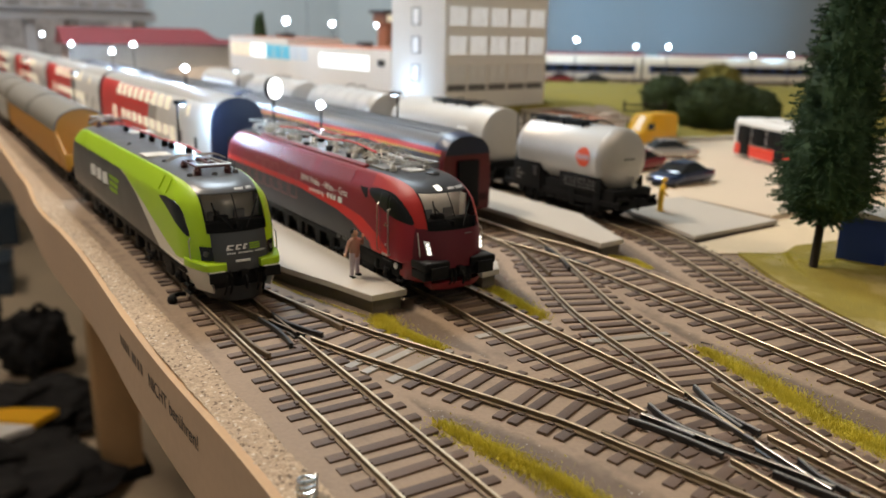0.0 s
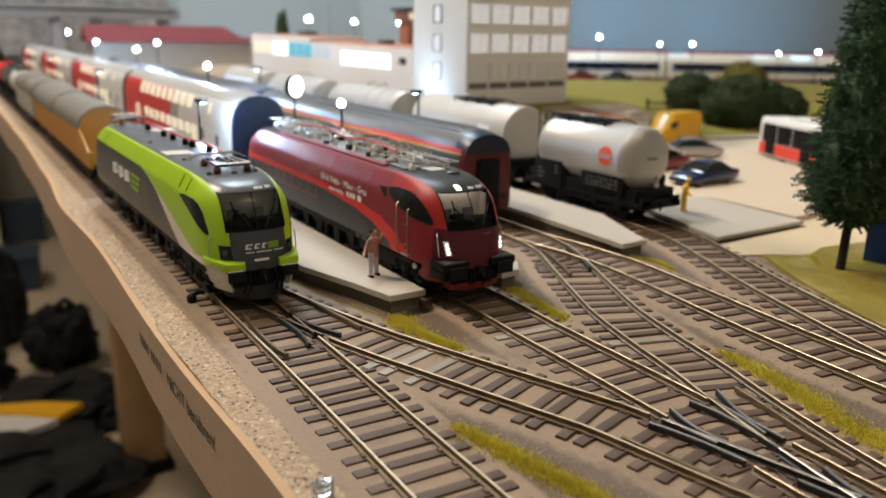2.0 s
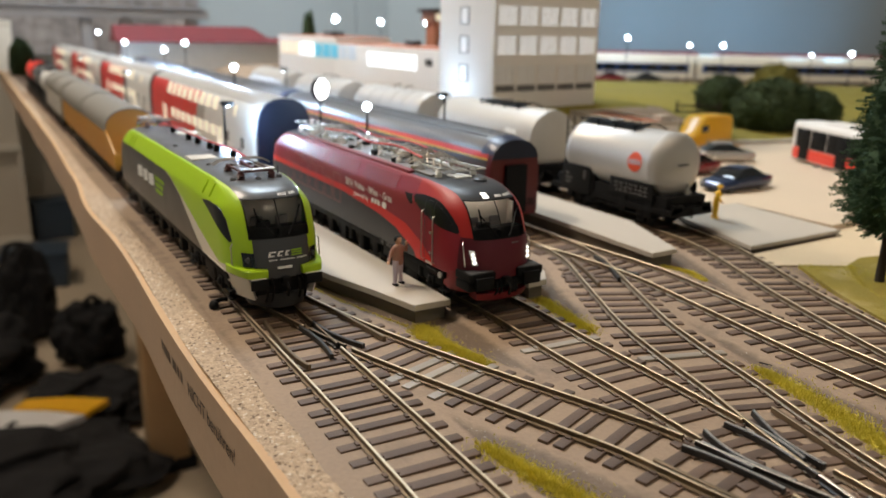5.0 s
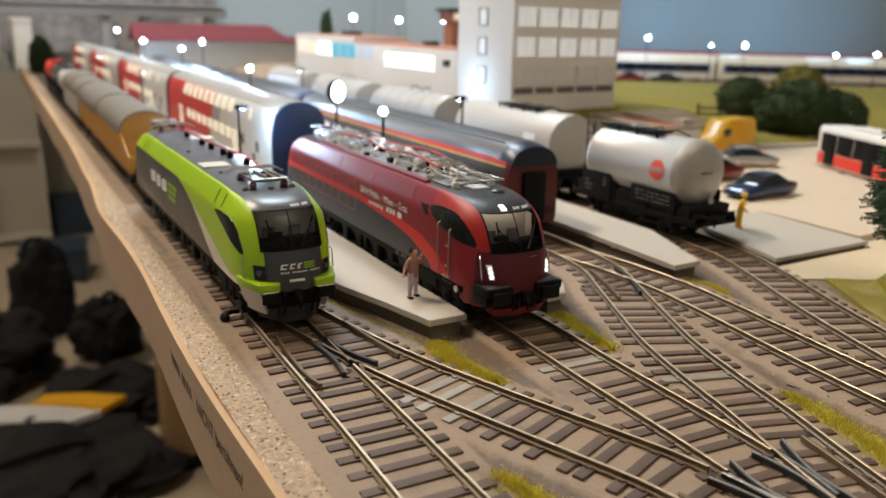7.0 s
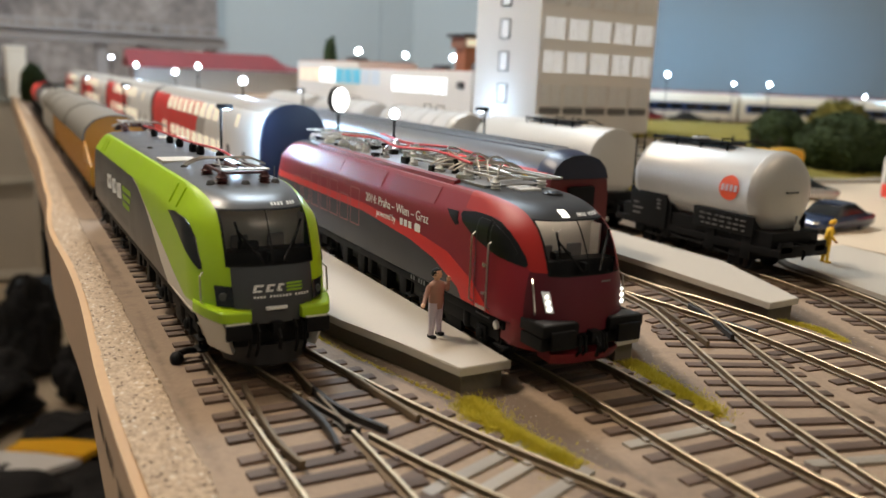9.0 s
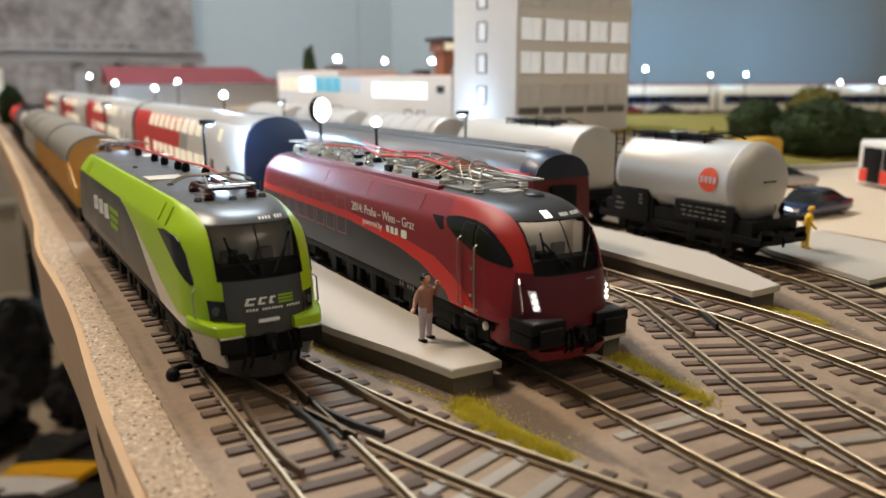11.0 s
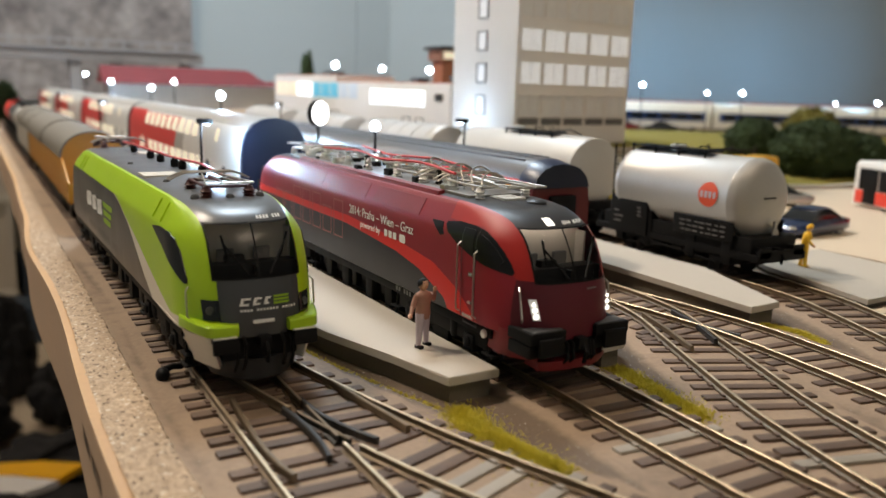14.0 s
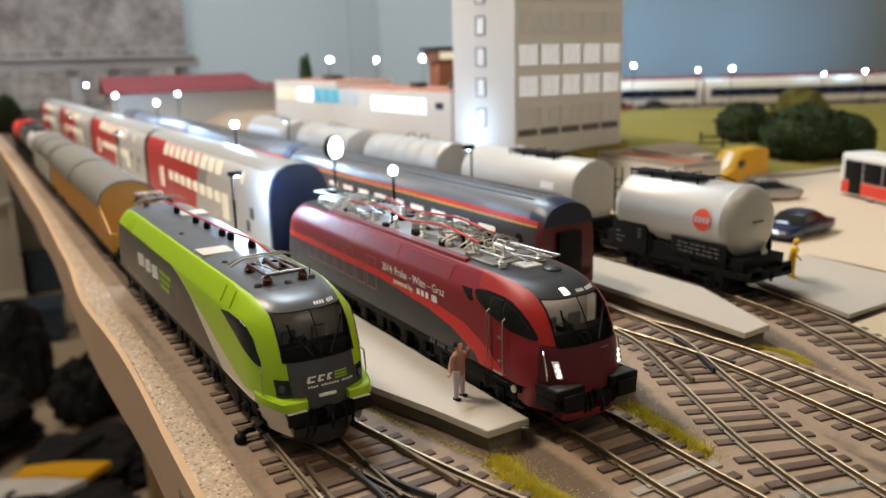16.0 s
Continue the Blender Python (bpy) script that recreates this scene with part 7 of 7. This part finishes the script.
# ---- figures ----
def figure(at, turn, label, coat, legs, hair, raised, slim=1.0):
    bm = bmesh.new()
    for s in (-1, 1):
        turned(bm, (s * 1.9, 0.5 * s, 0.6), (s * -0.09, -0.04 * s, 1), [(0, 0.75), (3.5, 0.95), (6, 1.2), (9.4, 1.5)], 10, 1)
        box(bm, s * 1.9 - 0.7, s * 1.9 + 0.7, -1.8 + 0.5 * s, 0.9 + 0.5 * s, 0, 0.9, 0.25, 2)
    loft(bm, [[(math.cos(a) * rx, math.sin(a) * ry, z) for a in steps(0, 2 * math.pi, 12)[:-1]] for z, rx, ry in ((8.2, 2.2, 1.5), (9.5, 2.5, 1.7), (12, 2.3, 1.6), (14.5, 2.9, 1.7), (15.6, 2.6, 1.4), (16.4, 1.0, 0.9))], closed=True, caps=True, mi=0)
    turned(bm, (0, 0, 16.2), (0, 0, 1), [(0, 0.8), (0.6, 0.8), (1.0, 1.25), (2.0, 1.45), (2.9, 1.2), (3.4, 0.5)], 12, 3)
    turned(bm, (0, 0.2, 17.7), (0, 0.1, 1), [(0, 1.5), (0.8, 1.6), (1.6, 1.25), (2.1, 0.4)], 12, 2)
    rod(bm, (-2.5, 0, 15), (-4.0, -0.2, 12.2), 0.85, 8, 0.75, 0)
    rod(bm, (-4.0, -0.2, 12.2), (-5.8, -1.6, 10.6), 0.7, 8, 0.55, 0)
    turned(bm, (-5.8, -1.6, 10.6), (-0.8, -0.5, -0.5), [(0, 0.5), (0.7, 0.7), (1.5, 0.3)], 8, 3)
    if raised:
        rod(bm, (2.7, 0, 15), (4.2, 0.2, 13), 0.75, 8, 0.65, 0)
        rod(bm, (4.2, 0.2, 13), (3.6, -0.8, 16), 0.6, 8, 0.5, 0)
        turned(bm, (3.6, -0.8, 16), (-0.1, -0.2, 1), [(0, 0.5), (0.7, 0.65), (1.3, 0.3)], 8, 3)
    else:
        rod(bm, (2.7, 0, 15), (3.6, -1.6, 13), 0.8, 8, 0.7, 0)
        rod(bm, (3.6, -1.6, 13), (1.2, -2.8, 13.4), 0.7, 8, 0.55, 0)
    for v in bm.verts:
        v.co.x *= slim
        v.co *= 0.95
        if slim < 1:
            v.co.y -= 0.018 * max(0, v.co.z - 8) ** 2
    return lone("toy_figure", bm, [coat, legs, hair, M["skin"]], label, "figure", "miniature figures", at=at, turn=turn, smooth=60)


figure((45.9, 11.0, 7.55), 12, "painted miniature figure in brown jacket and lilac trousers on the platform", M["brown_coat"], M["lilac"], M["black"], True)
figure((253, 44, 4.95), 60, "miniature worker figure in yellow workwear on the ramp", M["workwear"], M["workwear"], M["workwear"], False, 0.68)


# ---- lamps ----
def platform_lamp(at, turn, lit):
    t = thing("platform_lamp", "thin black platform lamp with a box-shaped head", "lamp post", at, turn, group="platform lamps")
    bm = bmesh.new()
    turned(bm, (0, 0, 0), (0, 0, 1), [(0, 1.6), (0.6, 1.6), (0.8, 0.75), (49, 0.6), (50, 0.9), (51, 0.9)], 10)
    part("post", bm, M["black"], t)
    bm = bmesh.new()
    box(bm, -1.6, 5.2, -1.9, 1.9, 50, 52.4, 0.6)
    part("lamp_head", bm, M["black"], t)
    bm = bmesh.new()
    box(bm, 1.4, 3.8, -1.0, 1.0, 49.7, 50.1, 0.15)
    part("lens", bm, M["lamp"] if lit else M["white_insul"], t)
    return t


for q in (198, 520, 850):
    platform_lamp((34, q, 7.5), 0, True)
for q in (212, 520):
    platform_lamp((182, q, 8), 180, True)


def ball_lamp(at, h, rad, mat, label):
    t = thing("ball_lamp", label, "street lamp", at, group="street lamps")
    bm = bmesh.new()
    turned(bm, (0, 0, 0), (0, 0, 1), [(0, 1.8), (0.8, 1.6), (1.0, 0.7), (h - rad, 0.6), (h - rad + 0.6, 1.4)], 10)
    part("post", bm, M["black"], t)
    bm = bmesh.new()
    bmesh.ops.create_icosphere(bm, subdivisions=3, radius=rad)
    bmesh.ops.translate(bm, verts=bm.verts, vec=(0, 0, h))
    part("globe", bm, mat, t, "glowing white globe", smooth=90)
    return t


GLOBE = "black street lamp with a glowing white globe"


def station_clock(at, turn):
    """A lit drum clock on a post; both faces glow."""
    t = thing("station_clock", "round station clock with glowing white faces on a black post", "clock", at, turn)
    bm = bmesh.new()
    turned(bm, (0, 0, 0), (0, 0, 1), [(0, 1.9), (0.8, 1.7), (1.0, 0.95), (44.5, 0.8), (45.4, 1.2)], 10)
    part("post", bm, M["black"], t)
    bm = bmesh.new()
    turned(bm, (0, -1.7, 53.0), (0, 1, 0), [(0, 6.7), (0.15, 7.2), (3.25, 7.2), (3.4, 6.7)], 28)
    drum = part("drum", bm, M["black"], t, "black clock drum")
    for s in (-1, 1):
        bm = bmesh.new()
        turned(bm, (0, s * 1.6, 53.0), (0, s, 0), [(0, 6.6), (0.25, 6.6), (0.3, 6.3)], 28)
        part("clock_face", bm, M["globe"], drum, "glowing white clock face")
    return t


station_clock((112.5, 255, 8), 27)
ball_lamp((99.5, 154, 8), 51, 2.2, M["lamp"], GLOBE)
for x, y, z in ((100, 409, 67), (131, 828, 68), (165, 864, 76), (108, 972, 74), (110, 1248, 84)):
    ball_lamp((x, y, 8), z - 8, 2.5, M["lamp"], GLOBE)
for x, y, z, q in ((815, 732, 92, 3.4), (941, 653, 84, 3.4), (897, 680, 83, 2.4), (1058, 579, 72, 2.6), (1110, 546, 75, 3.4), (518, 1200, 114, 6), (612, 1200, 111, 5), (713, 1200, 112, 6), (940, 1150, 80, 5)):
    ball_lamp((x, y, ground_z(x, y)), z - ground_z(x, y), q * 0.8, M["lamp"], GLOBE)
# x 1250, 600, 258 and 246 have no lamp: added fill for walls and facades
for x, y, z, w in ((100, 409, 74, 0.36), (41, 196, 56, 0.13), (108, 972, 80, 0.32), (131, 828, 74, 0.25), (99.5, 154, 68, 0.05), (815, 732, 97, 0.16), (1250, 1200, 100, 0.2), (612, 1180, 150, 0.1), (600, 1500, 60, 0.25), (258, 600, 66, 0.018), (246, 330, 56, 0.03)):
    point_lamp("lamp_light", (x, y, z), 3, w, COOL)
# added spots at the yard lamps, aimed to put a blue glow on the wall behind the far train
for x, y, z, w in ((815, 732, 97, 2.4), (941, 653, 89, 2.4), (1058, 579, 84, 0.8), (1110, 546, 84, 1.8)):
    data = bpy.data.lights.new("yard_lamp_light", "SPOT")
    data.shadow_soft_size, data.energy, data.color = 3 * MM, w, (0.30, 0.62, 1.0)
    data.spot_size, data.spot_blend = math.radians(72), 1.0
    new("yard_lamp_light", data).matrix_world = look([x * MM, y * MM, z * MM], [(x + 135) * MM, (y + 214) * MM, (z + 46) * MM])


# ---- trees and hedges ----
def conifer(at, height, rmax, z0, label, seed, mat, whorls=40, lean=(0, 0), dense=1.0):
    t = thing("fir_tree", label, "tree", at)
    bm = bmesh.new()
    rod(bm, (0, 0, 0), (lean[0], lean[1], height * 0.5), rmax * 0.075, 10, rmax * 0.05)
    rod(bm, (lean[0], lean[1], height * 0.5), (lean[0], lean[1], height), rmax * 0.05, 8, 0.2)
    part("trunk", bm, M["bark"], t)
    rng = random.Random(seed)
    verts, faces = [], []
    for k in range(whorls):
        f = k / (whorls - 1)
        z = z0 + (height - z0) * f
        env = min(1, 0.55 + f * 5.0) * (1 - f) ** 0.62 if f > 0.0 else 0.5
        rad = rmax * max(env, 0.05)
        lx, ly = lean[0] * min(1, 2 * z / height), lean[1] * min(1, 2 * z / height)
        for j in range(int(dense * (10 + 12 * (1 - f)))):
            a = rng.uniform(0, 6.283)
            ln = rad * rng.uniform(0.72, 1.08)
            droop = rng.uniform(-0.12, 0.30) * ln
            d = Vector((math.cos(a), math.sin(a), 0))
            side = Vector((-d.y, d.x, 0))
            n = max(5, int(ln / 1.25))
            zb = z + rng.uniform(-1.5, 1.5)
            for i in range(n):
                u = 0.22 + 0.78 * i / n
                c = Vector((lx, ly, zb)) + d * ln * u + Vector((0, 0, -droop * u * u + 1.2 * u))
                w = (1 - u * 0.55) * 1.9 * rng.uniform(0.7, 1.2)
                for sgn in (-1, 1):
                    tip = c + d * w * rng.uniform(0.5, 1.1) + side * sgn * w + Vector((0, 0, rng.uniform(-0.7, 0.9)))
                    q = d.cross(Vector((0, 0, 1))) * 0.1 + Vector((0, 0, rng.uniform(0.35, 0.7)))
                    bidx = len(verts)
                    verts += [(c - q) * MM, (c + q) * MM, tip * MM]
                    faces.append((bidx, bidx + 1, bidx + 2))
                tip = c + d * w * 1.3 + Vector((0, 0, rng.uniform(-0.4, 0.6)))
                bidx = len(verts)
                verts += [(c - side * 0.5) * MM, (c + side * 0.5) * MM, tip * MM]
                faces.append((bidx, bidx + 1, bidx + 2))
    bm = bmesh.new()
    rings = []
    for k in range(26):
        f = k / 25
        z = z0 + 2 + (height * 0.97 - z0) * f
        env = min(1, 0.55 + f * 5.0) * (1 - f) ** 0.62 + 0.01
        lx, ly = lean[0] * min(1, 2 * z / height), lean[1] * min(1, 2 * z / height)
        ring = []
        for j in range(20):
            a = 2 * math.pi * j / 20
            rr = rmax * env * (0.66 + 0.22 * noise.noise((math.cos(a) * 2, math.sin(a) * 2, z * 0.12 + seed)))
            ring.append((lx + rr * math.cos(a), ly + rr * math.sin(a), z - 0.12 * rr))
        rings.append(ring)
    loft(bm, rings, closed=True, caps=True)
    part("inner_crown", bm, mat, t, "dark inner twigs", smooth=20)
    me = bpy.data.meshes.new("crown")
    me.from_pydata([tuple(v) for v in verts], [], faces)
    me.materials.append(mat)
    ob = new("crown", me)
    ob.parent = t
    tagged(ob, "dense dark green needle crown")
    return t


conifer((235, -60.5, 1.5), 168, 25.8, 22, "tall dark green fir tree with a bare lower trunk", 3, M["needles"], 84, (5, 1), 2.2)


def bush(at, rx, ry, rz, mat, label, seed, count, blunt=0.0):
    rng = random.Random(seed)
    t = thing("hedge", label, "hedge", at)
    verts, faces = [], []
    bm = bmesh.new()
    bmesh.ops.create_icosphere(bm, subdivisions=3, radius=1)
    for v in bm.verts:
        k = 0.86 + 0.12 * noise.noise(v.co * 2.5 + Vector((seed, 0, 0)))
        f = k * max(0.05, math.hypot(v.co.x, v.co.y)) ** -blunt
        v.co = Vector((v.co.x * rx * f, v.co.y * ry * f, max(v.co.z, -0.6) * rz * k + rz * 0.55))
    part("core", bm, mat, t)
    for _ in range(count):
        d = Vector((rng.gauss(0, 1), rng.gauss(0, 1), rng.gauss(0.25, 1))).normalized()
        k = (0.86 + 0.14 * noise.noise(d * 2.5 + Vector((seed, 0, 0)))) * rng.uniform(0.9, 1.08)
        f = k * max(0.05, math.hypot(d.x, d.y)) ** -blunt
        p = Vector((d.x * rx * f, d.y * ry * f, max(d.z, -0.6) * rz * k + rz * 0.55))
        if p.z < 0:
            continue
        a = Vector((rng.gauss(0, 1), rng.gauss(0, 1), rng.gauss(0, 1))).normalized() * rng.uniform(1.2, 3.0)
        b2 = d.cross(a).normalized() * rng.uniform(1.0, 2.2)
        i = len(verts)
        verts += [(p - a) * MM, (p + b2) * MM, (p + a + d * 1.5) * MM, (p - b2) * MM]
        faces.append((i, i + 1, i + 2, i + 3))
    me = bpy.data.meshes.new("leaves")
    me.from_pydata([tuple(v) for v in verts], [], faces)
    me.materials.append(mat)
    ob = new("leaves", me)
    ob.parent = t
    return t


bush((618, 298, ground_z(618, 298)), 52, 35, 34, M["hedge"], "dark green rounded hedge behind the yard", 1, 6000)
bush((662, 288, ground_z(662, 288)), 42, 30, 27, M["hedge"], "dark green rounded hedge beside the other one", 2, 4000)
bush((652, 395, ground_z(652, 395)), 34, 28, 28, M["hedge"], "dark green bush at the lawn edge", 4, 3000)
bush((706, 366, ground_z(706, 366)), 40, 30, 38, M["hedge_olive"], "olive yellow-green bush behind the hedge", 3, 3500)

column = bush((337, 862, ground_z(337, 862)), 8.5, 8.5, 53, M["needles"], "narrow dark green columnar tree behind the station hall", 5, 2500, 0.6)
column.name = "columnar_tree"
tagged(column, category="tree")
bush((2, 1460, 0), 24, 22, 46, M["hedge"], "dark green bushes beside the bridge pier", 9, 2500)
wb = thing("white_box", "white cardboard box standing at the far table end", "box", (-18, 1640, 0), 4)
bm = bmesh.new()
box(bm, -18, 16, 0, 50, 0, 88, 1)
part("body", bm, M["off_white"], wb)
bm = bmesh.new()
box(bm, -19, 17, -1, 51, 88, 100, 1)
part("lid", bm, M["off_white"], wb)

f = thing("field_fence", "short dark wooden fence on the lawn", "fence", (560, 372, ground_z(560, 372)), -35)
for q in (0, 22, 44):
    bm = bmesh.new()
    box(bm, q - 1, q + 1, -1, 1, -1, 18, 0.2)
    part("post", bm, M["bark"], f)
for z in (7, 13):
    bm = bmesh.new()
    box(bm, -2, 46, -1.6, -0.8, z - 1, z + 1, 0.2)
    part("rail", bm, M["bark"], f)

h = thing("blue_hut", "small blue cabin with a pale curved roof on the lawn", "cabin", (264, -76, 1.5), 20)
bm = bmesh.new()
box(bm, 0, 22, 0, 20, 0, 21, 0.4)
part("wall", bm, M["blue_cloth"], h)
for k in range(5):
    bm = bmesh.new()
    box(bm, 1.2 + k * 4.3, 3.0 + k * 4.3, -0.35, 0.1, 1, 20, 0.1)
    part("slat", bm, M["blue_cloth"], h)
bm = bmesh.new()
loft(bm, [[(x, -1, 20.8), (x, -1, 21.6), (x, 10, 23.6), (x, 21, 21.6), (x, 21, 20.8)] for x in (-1, 11, 23)], closed=True, caps=True)
part("roof", bm, M["tank2"], h, "pale grey roof")

# ---- small things near the edge ----
t = thing("black_knob", "small black plastic lever end beside the rail", "lever", (-16.6, 34, 0))
bm = bmesh.new()
chain(bm, [(4.5, 1.5, 3.0), (2.0, 0.6, 3.6), (0, 0, 3.2)], 0.9, 8)
bmesh.ops.create_icosphere(bm, subdivisions=2, radius=2.0, matrix=Matrix.Translation((-0.8, -1.0, 2.2)) @ Matrix.Diagonal((0.9, 1.25, 1.0, 1)))
part("lever", bm, M["black"], t, smooth=60)
t = thing("steel_spring", "shiny steel spring standing on the table edge", "spring", (-28.0, -110, 0.8))
bm = bmesh.new()
chain(bm, [(2.0 * math.cos(a), 2.0 * math.sin(a), 0.5 + a * 0.2) for a in steps(0, 8 * math.pi, 80)], 0.45, 6)
part("coil", bm, M["silver"], t, smooth=60)
for pts in ([(101, -58), (104, -64), (104.5, -72), (102, -80)], [(61, -92), (63, -100), (61.5, -108)], [(122, -92), (124, -100), (123, -108)]):
    bm = bmesh.new()
    chain(bm, [(x, y, 0.35 + 0.5 * noise.noise((x * 0.02, y * 0.02, 0))) for x, y, _ in spline([(a, b, 0) for a, b in pts], 2)], 0.22, 5)
    lone("loose_wire", bm, M["black"], "thin dark wire lying on the ground", "wire", "loose wires")

# ---- clutter under and beside the table ----
def crate(at, size, turn, mat, label, category):
    bm = bmesh.new()
    x, y, z = size
    box(bm, -x / 2, x / 2, -y / 2, y / 2, 0, z, min(size) * 0.06)
    t = thing(category.replace(" ", "_"), label, category, at, turn)
    part("body", bm, mat, t)
    bm = bmesh.new()
    box(bm, -x / 2 - 4, x / 2 + 4, -y / 2 - 4, y / 2 + 4, z, z + 14, 3)
    part("lid", bm, mat, t)
    return t


def soft_bag(at, rx, ry, rz, turn, mat, label, seed):
    bm = bmesh.new()
    bmesh.ops.create_icosphere(bm, subdivisions=5, radius=1)
    for v in bm.verts:
        k = 1 + 0.38 * noise.noise(v.co * 1.8 + Vector((seed, 0, 0))) + 0.2 * noise.noise(v.co * 4.5 + Vector((0, seed, 0))) + 0.05 * noise.noise(v.co * 14)
        v.co = Vector((v.co.x * rx * k, v.co.y * ry * k, max(v.co.z, -0.75) * rz * k + rz * 0.75))
    t = thing("bag", label, "bag", at, turn)
    part("body", bm, mat, t, smooth=60)
    bm = bmesh.new()
    chain(bm, spline([(-rx * 0.45, 0, rz * 1.45), (-rx * 0.2, -ry * 0.2, rz * 1.9), (rx * 0.2, -ry * 0.15, rz * 1.85), (rx * 0.45, 0, rz * 1.4)], rx * 0.12), 7, 8)
    part("strap", bm, mat, t)
    return t


M["black_cloth"] = plain("black_cloth", (0.007, 0.006, 0.0065), 0.9, var=0.3, scale=20, bump=0.3, bump_mm=2)
M["white_plastic"] = plain("white_bag_plastic", (0.72, 0.7, 0.68), 0.35, var=0.08, scale=12, bump=0.3, bump_mm=2)
M["pale_cabinet"] = plain("pale_cabinet_paint", (0.6, 0.54, 0.46), 0.6, var=0.08, scale=5)
M["blue_case"] = plain("dark_blue_case", (0.03, 0.05, 0.08), 0.5, var=0.1, scale=10)
soft_bag((-90, 1330, -800), 230, 190, 62, 10, M["black_cloth"], "black cloth heap lying on the floor", 1)
soft_bag((120, 2010, -800), 80, 80, 95, 40, M["black_cloth"], "round black rucksack on the floor", 2)
soft_bag((-30, 2270, -800), 90, 80, 150, 0, M["black_cloth"], "black padded seat standing in the aisle", 3)
soft_bag((-190, 1980, -800), 170, 190, 90, 20, M["black_cloth"], "black coat thrown on the floor", 6)
soft_bag((60, 1640, -800), 150, 130, 55, 30, M["black_cloth"], "black cloth bag under the table", 7)
# printed carrier bag on the heap
cb = thing("carrier_bag", "white carrier bag with a yellow band lying on black cloth", "bag", (0, 0, -718))
for name, pts, mat, lab, z in (("bag_body", [(-280, 1570), (-146, 1500), (-35, 1425), (44, 1467), (-30, 1520), (-88, 1562), (-180, 1600)], M["white_plastic"], "", 0), ("yellow_band", [(-88, 1564), (-30, 1522), (46, 1470), (98, 1509), (20, 1566), (-60, 1592)], M["van_yellow"], "yellow printed band", 4)):
    bm = bmesh.new()
    plate(bm, pts, z, z + 14)
    for v in bm.verts:
        v.co.z += 9 * noise.noise((v.co.x * 0.02, v.co.y * 0.02, 2))
    part(name, bm, mat, cb, lab)
crate((-320, 3570, -800), (760, 400, 756), 0, M["pale_cabinet"], "pale grey cupboard standing along the aisle", "cupboard")
crate((180, 4000, -800), (260, 260, 520), 0, M["pale_cabinet"], "pale grey storage cabinet by the wall", "cabinet")
crate((-520, 2500, -800), (420, 420, 560), 0, M["pale_cabinet"], "low pale cupboard with a worn top", "cupboard")
crate((40, 2830, -800), (210, 190, 110), -8, M["blue_case"], "dark blue equipment case in the aisle", "equipment case")
crate((150, 3500, -800), (150, 140, 150), 6, M["blue_case"], "dark blue box under the table", "storage box")
long_unit = thing("shelf_board", "pale shelf boards fixed in front of the long cupboard", "shelf", (-320, 3360, -800))
for zz in (20, 395, 740):
    bm = bmesh.new()
    box(bm, -380, 380, -22, 9, zz, zz + 26, 2)
    part("board", bm, M["off_white"], long_unit)
for xx in (-190, 0, 190, 370):
    bm = bmesh.new()
    box(bm, xx - 9, xx + 9, -16, 9, 47, 394, 1)
    part("divider", bm, M["pale_cabinet"], long_unit)
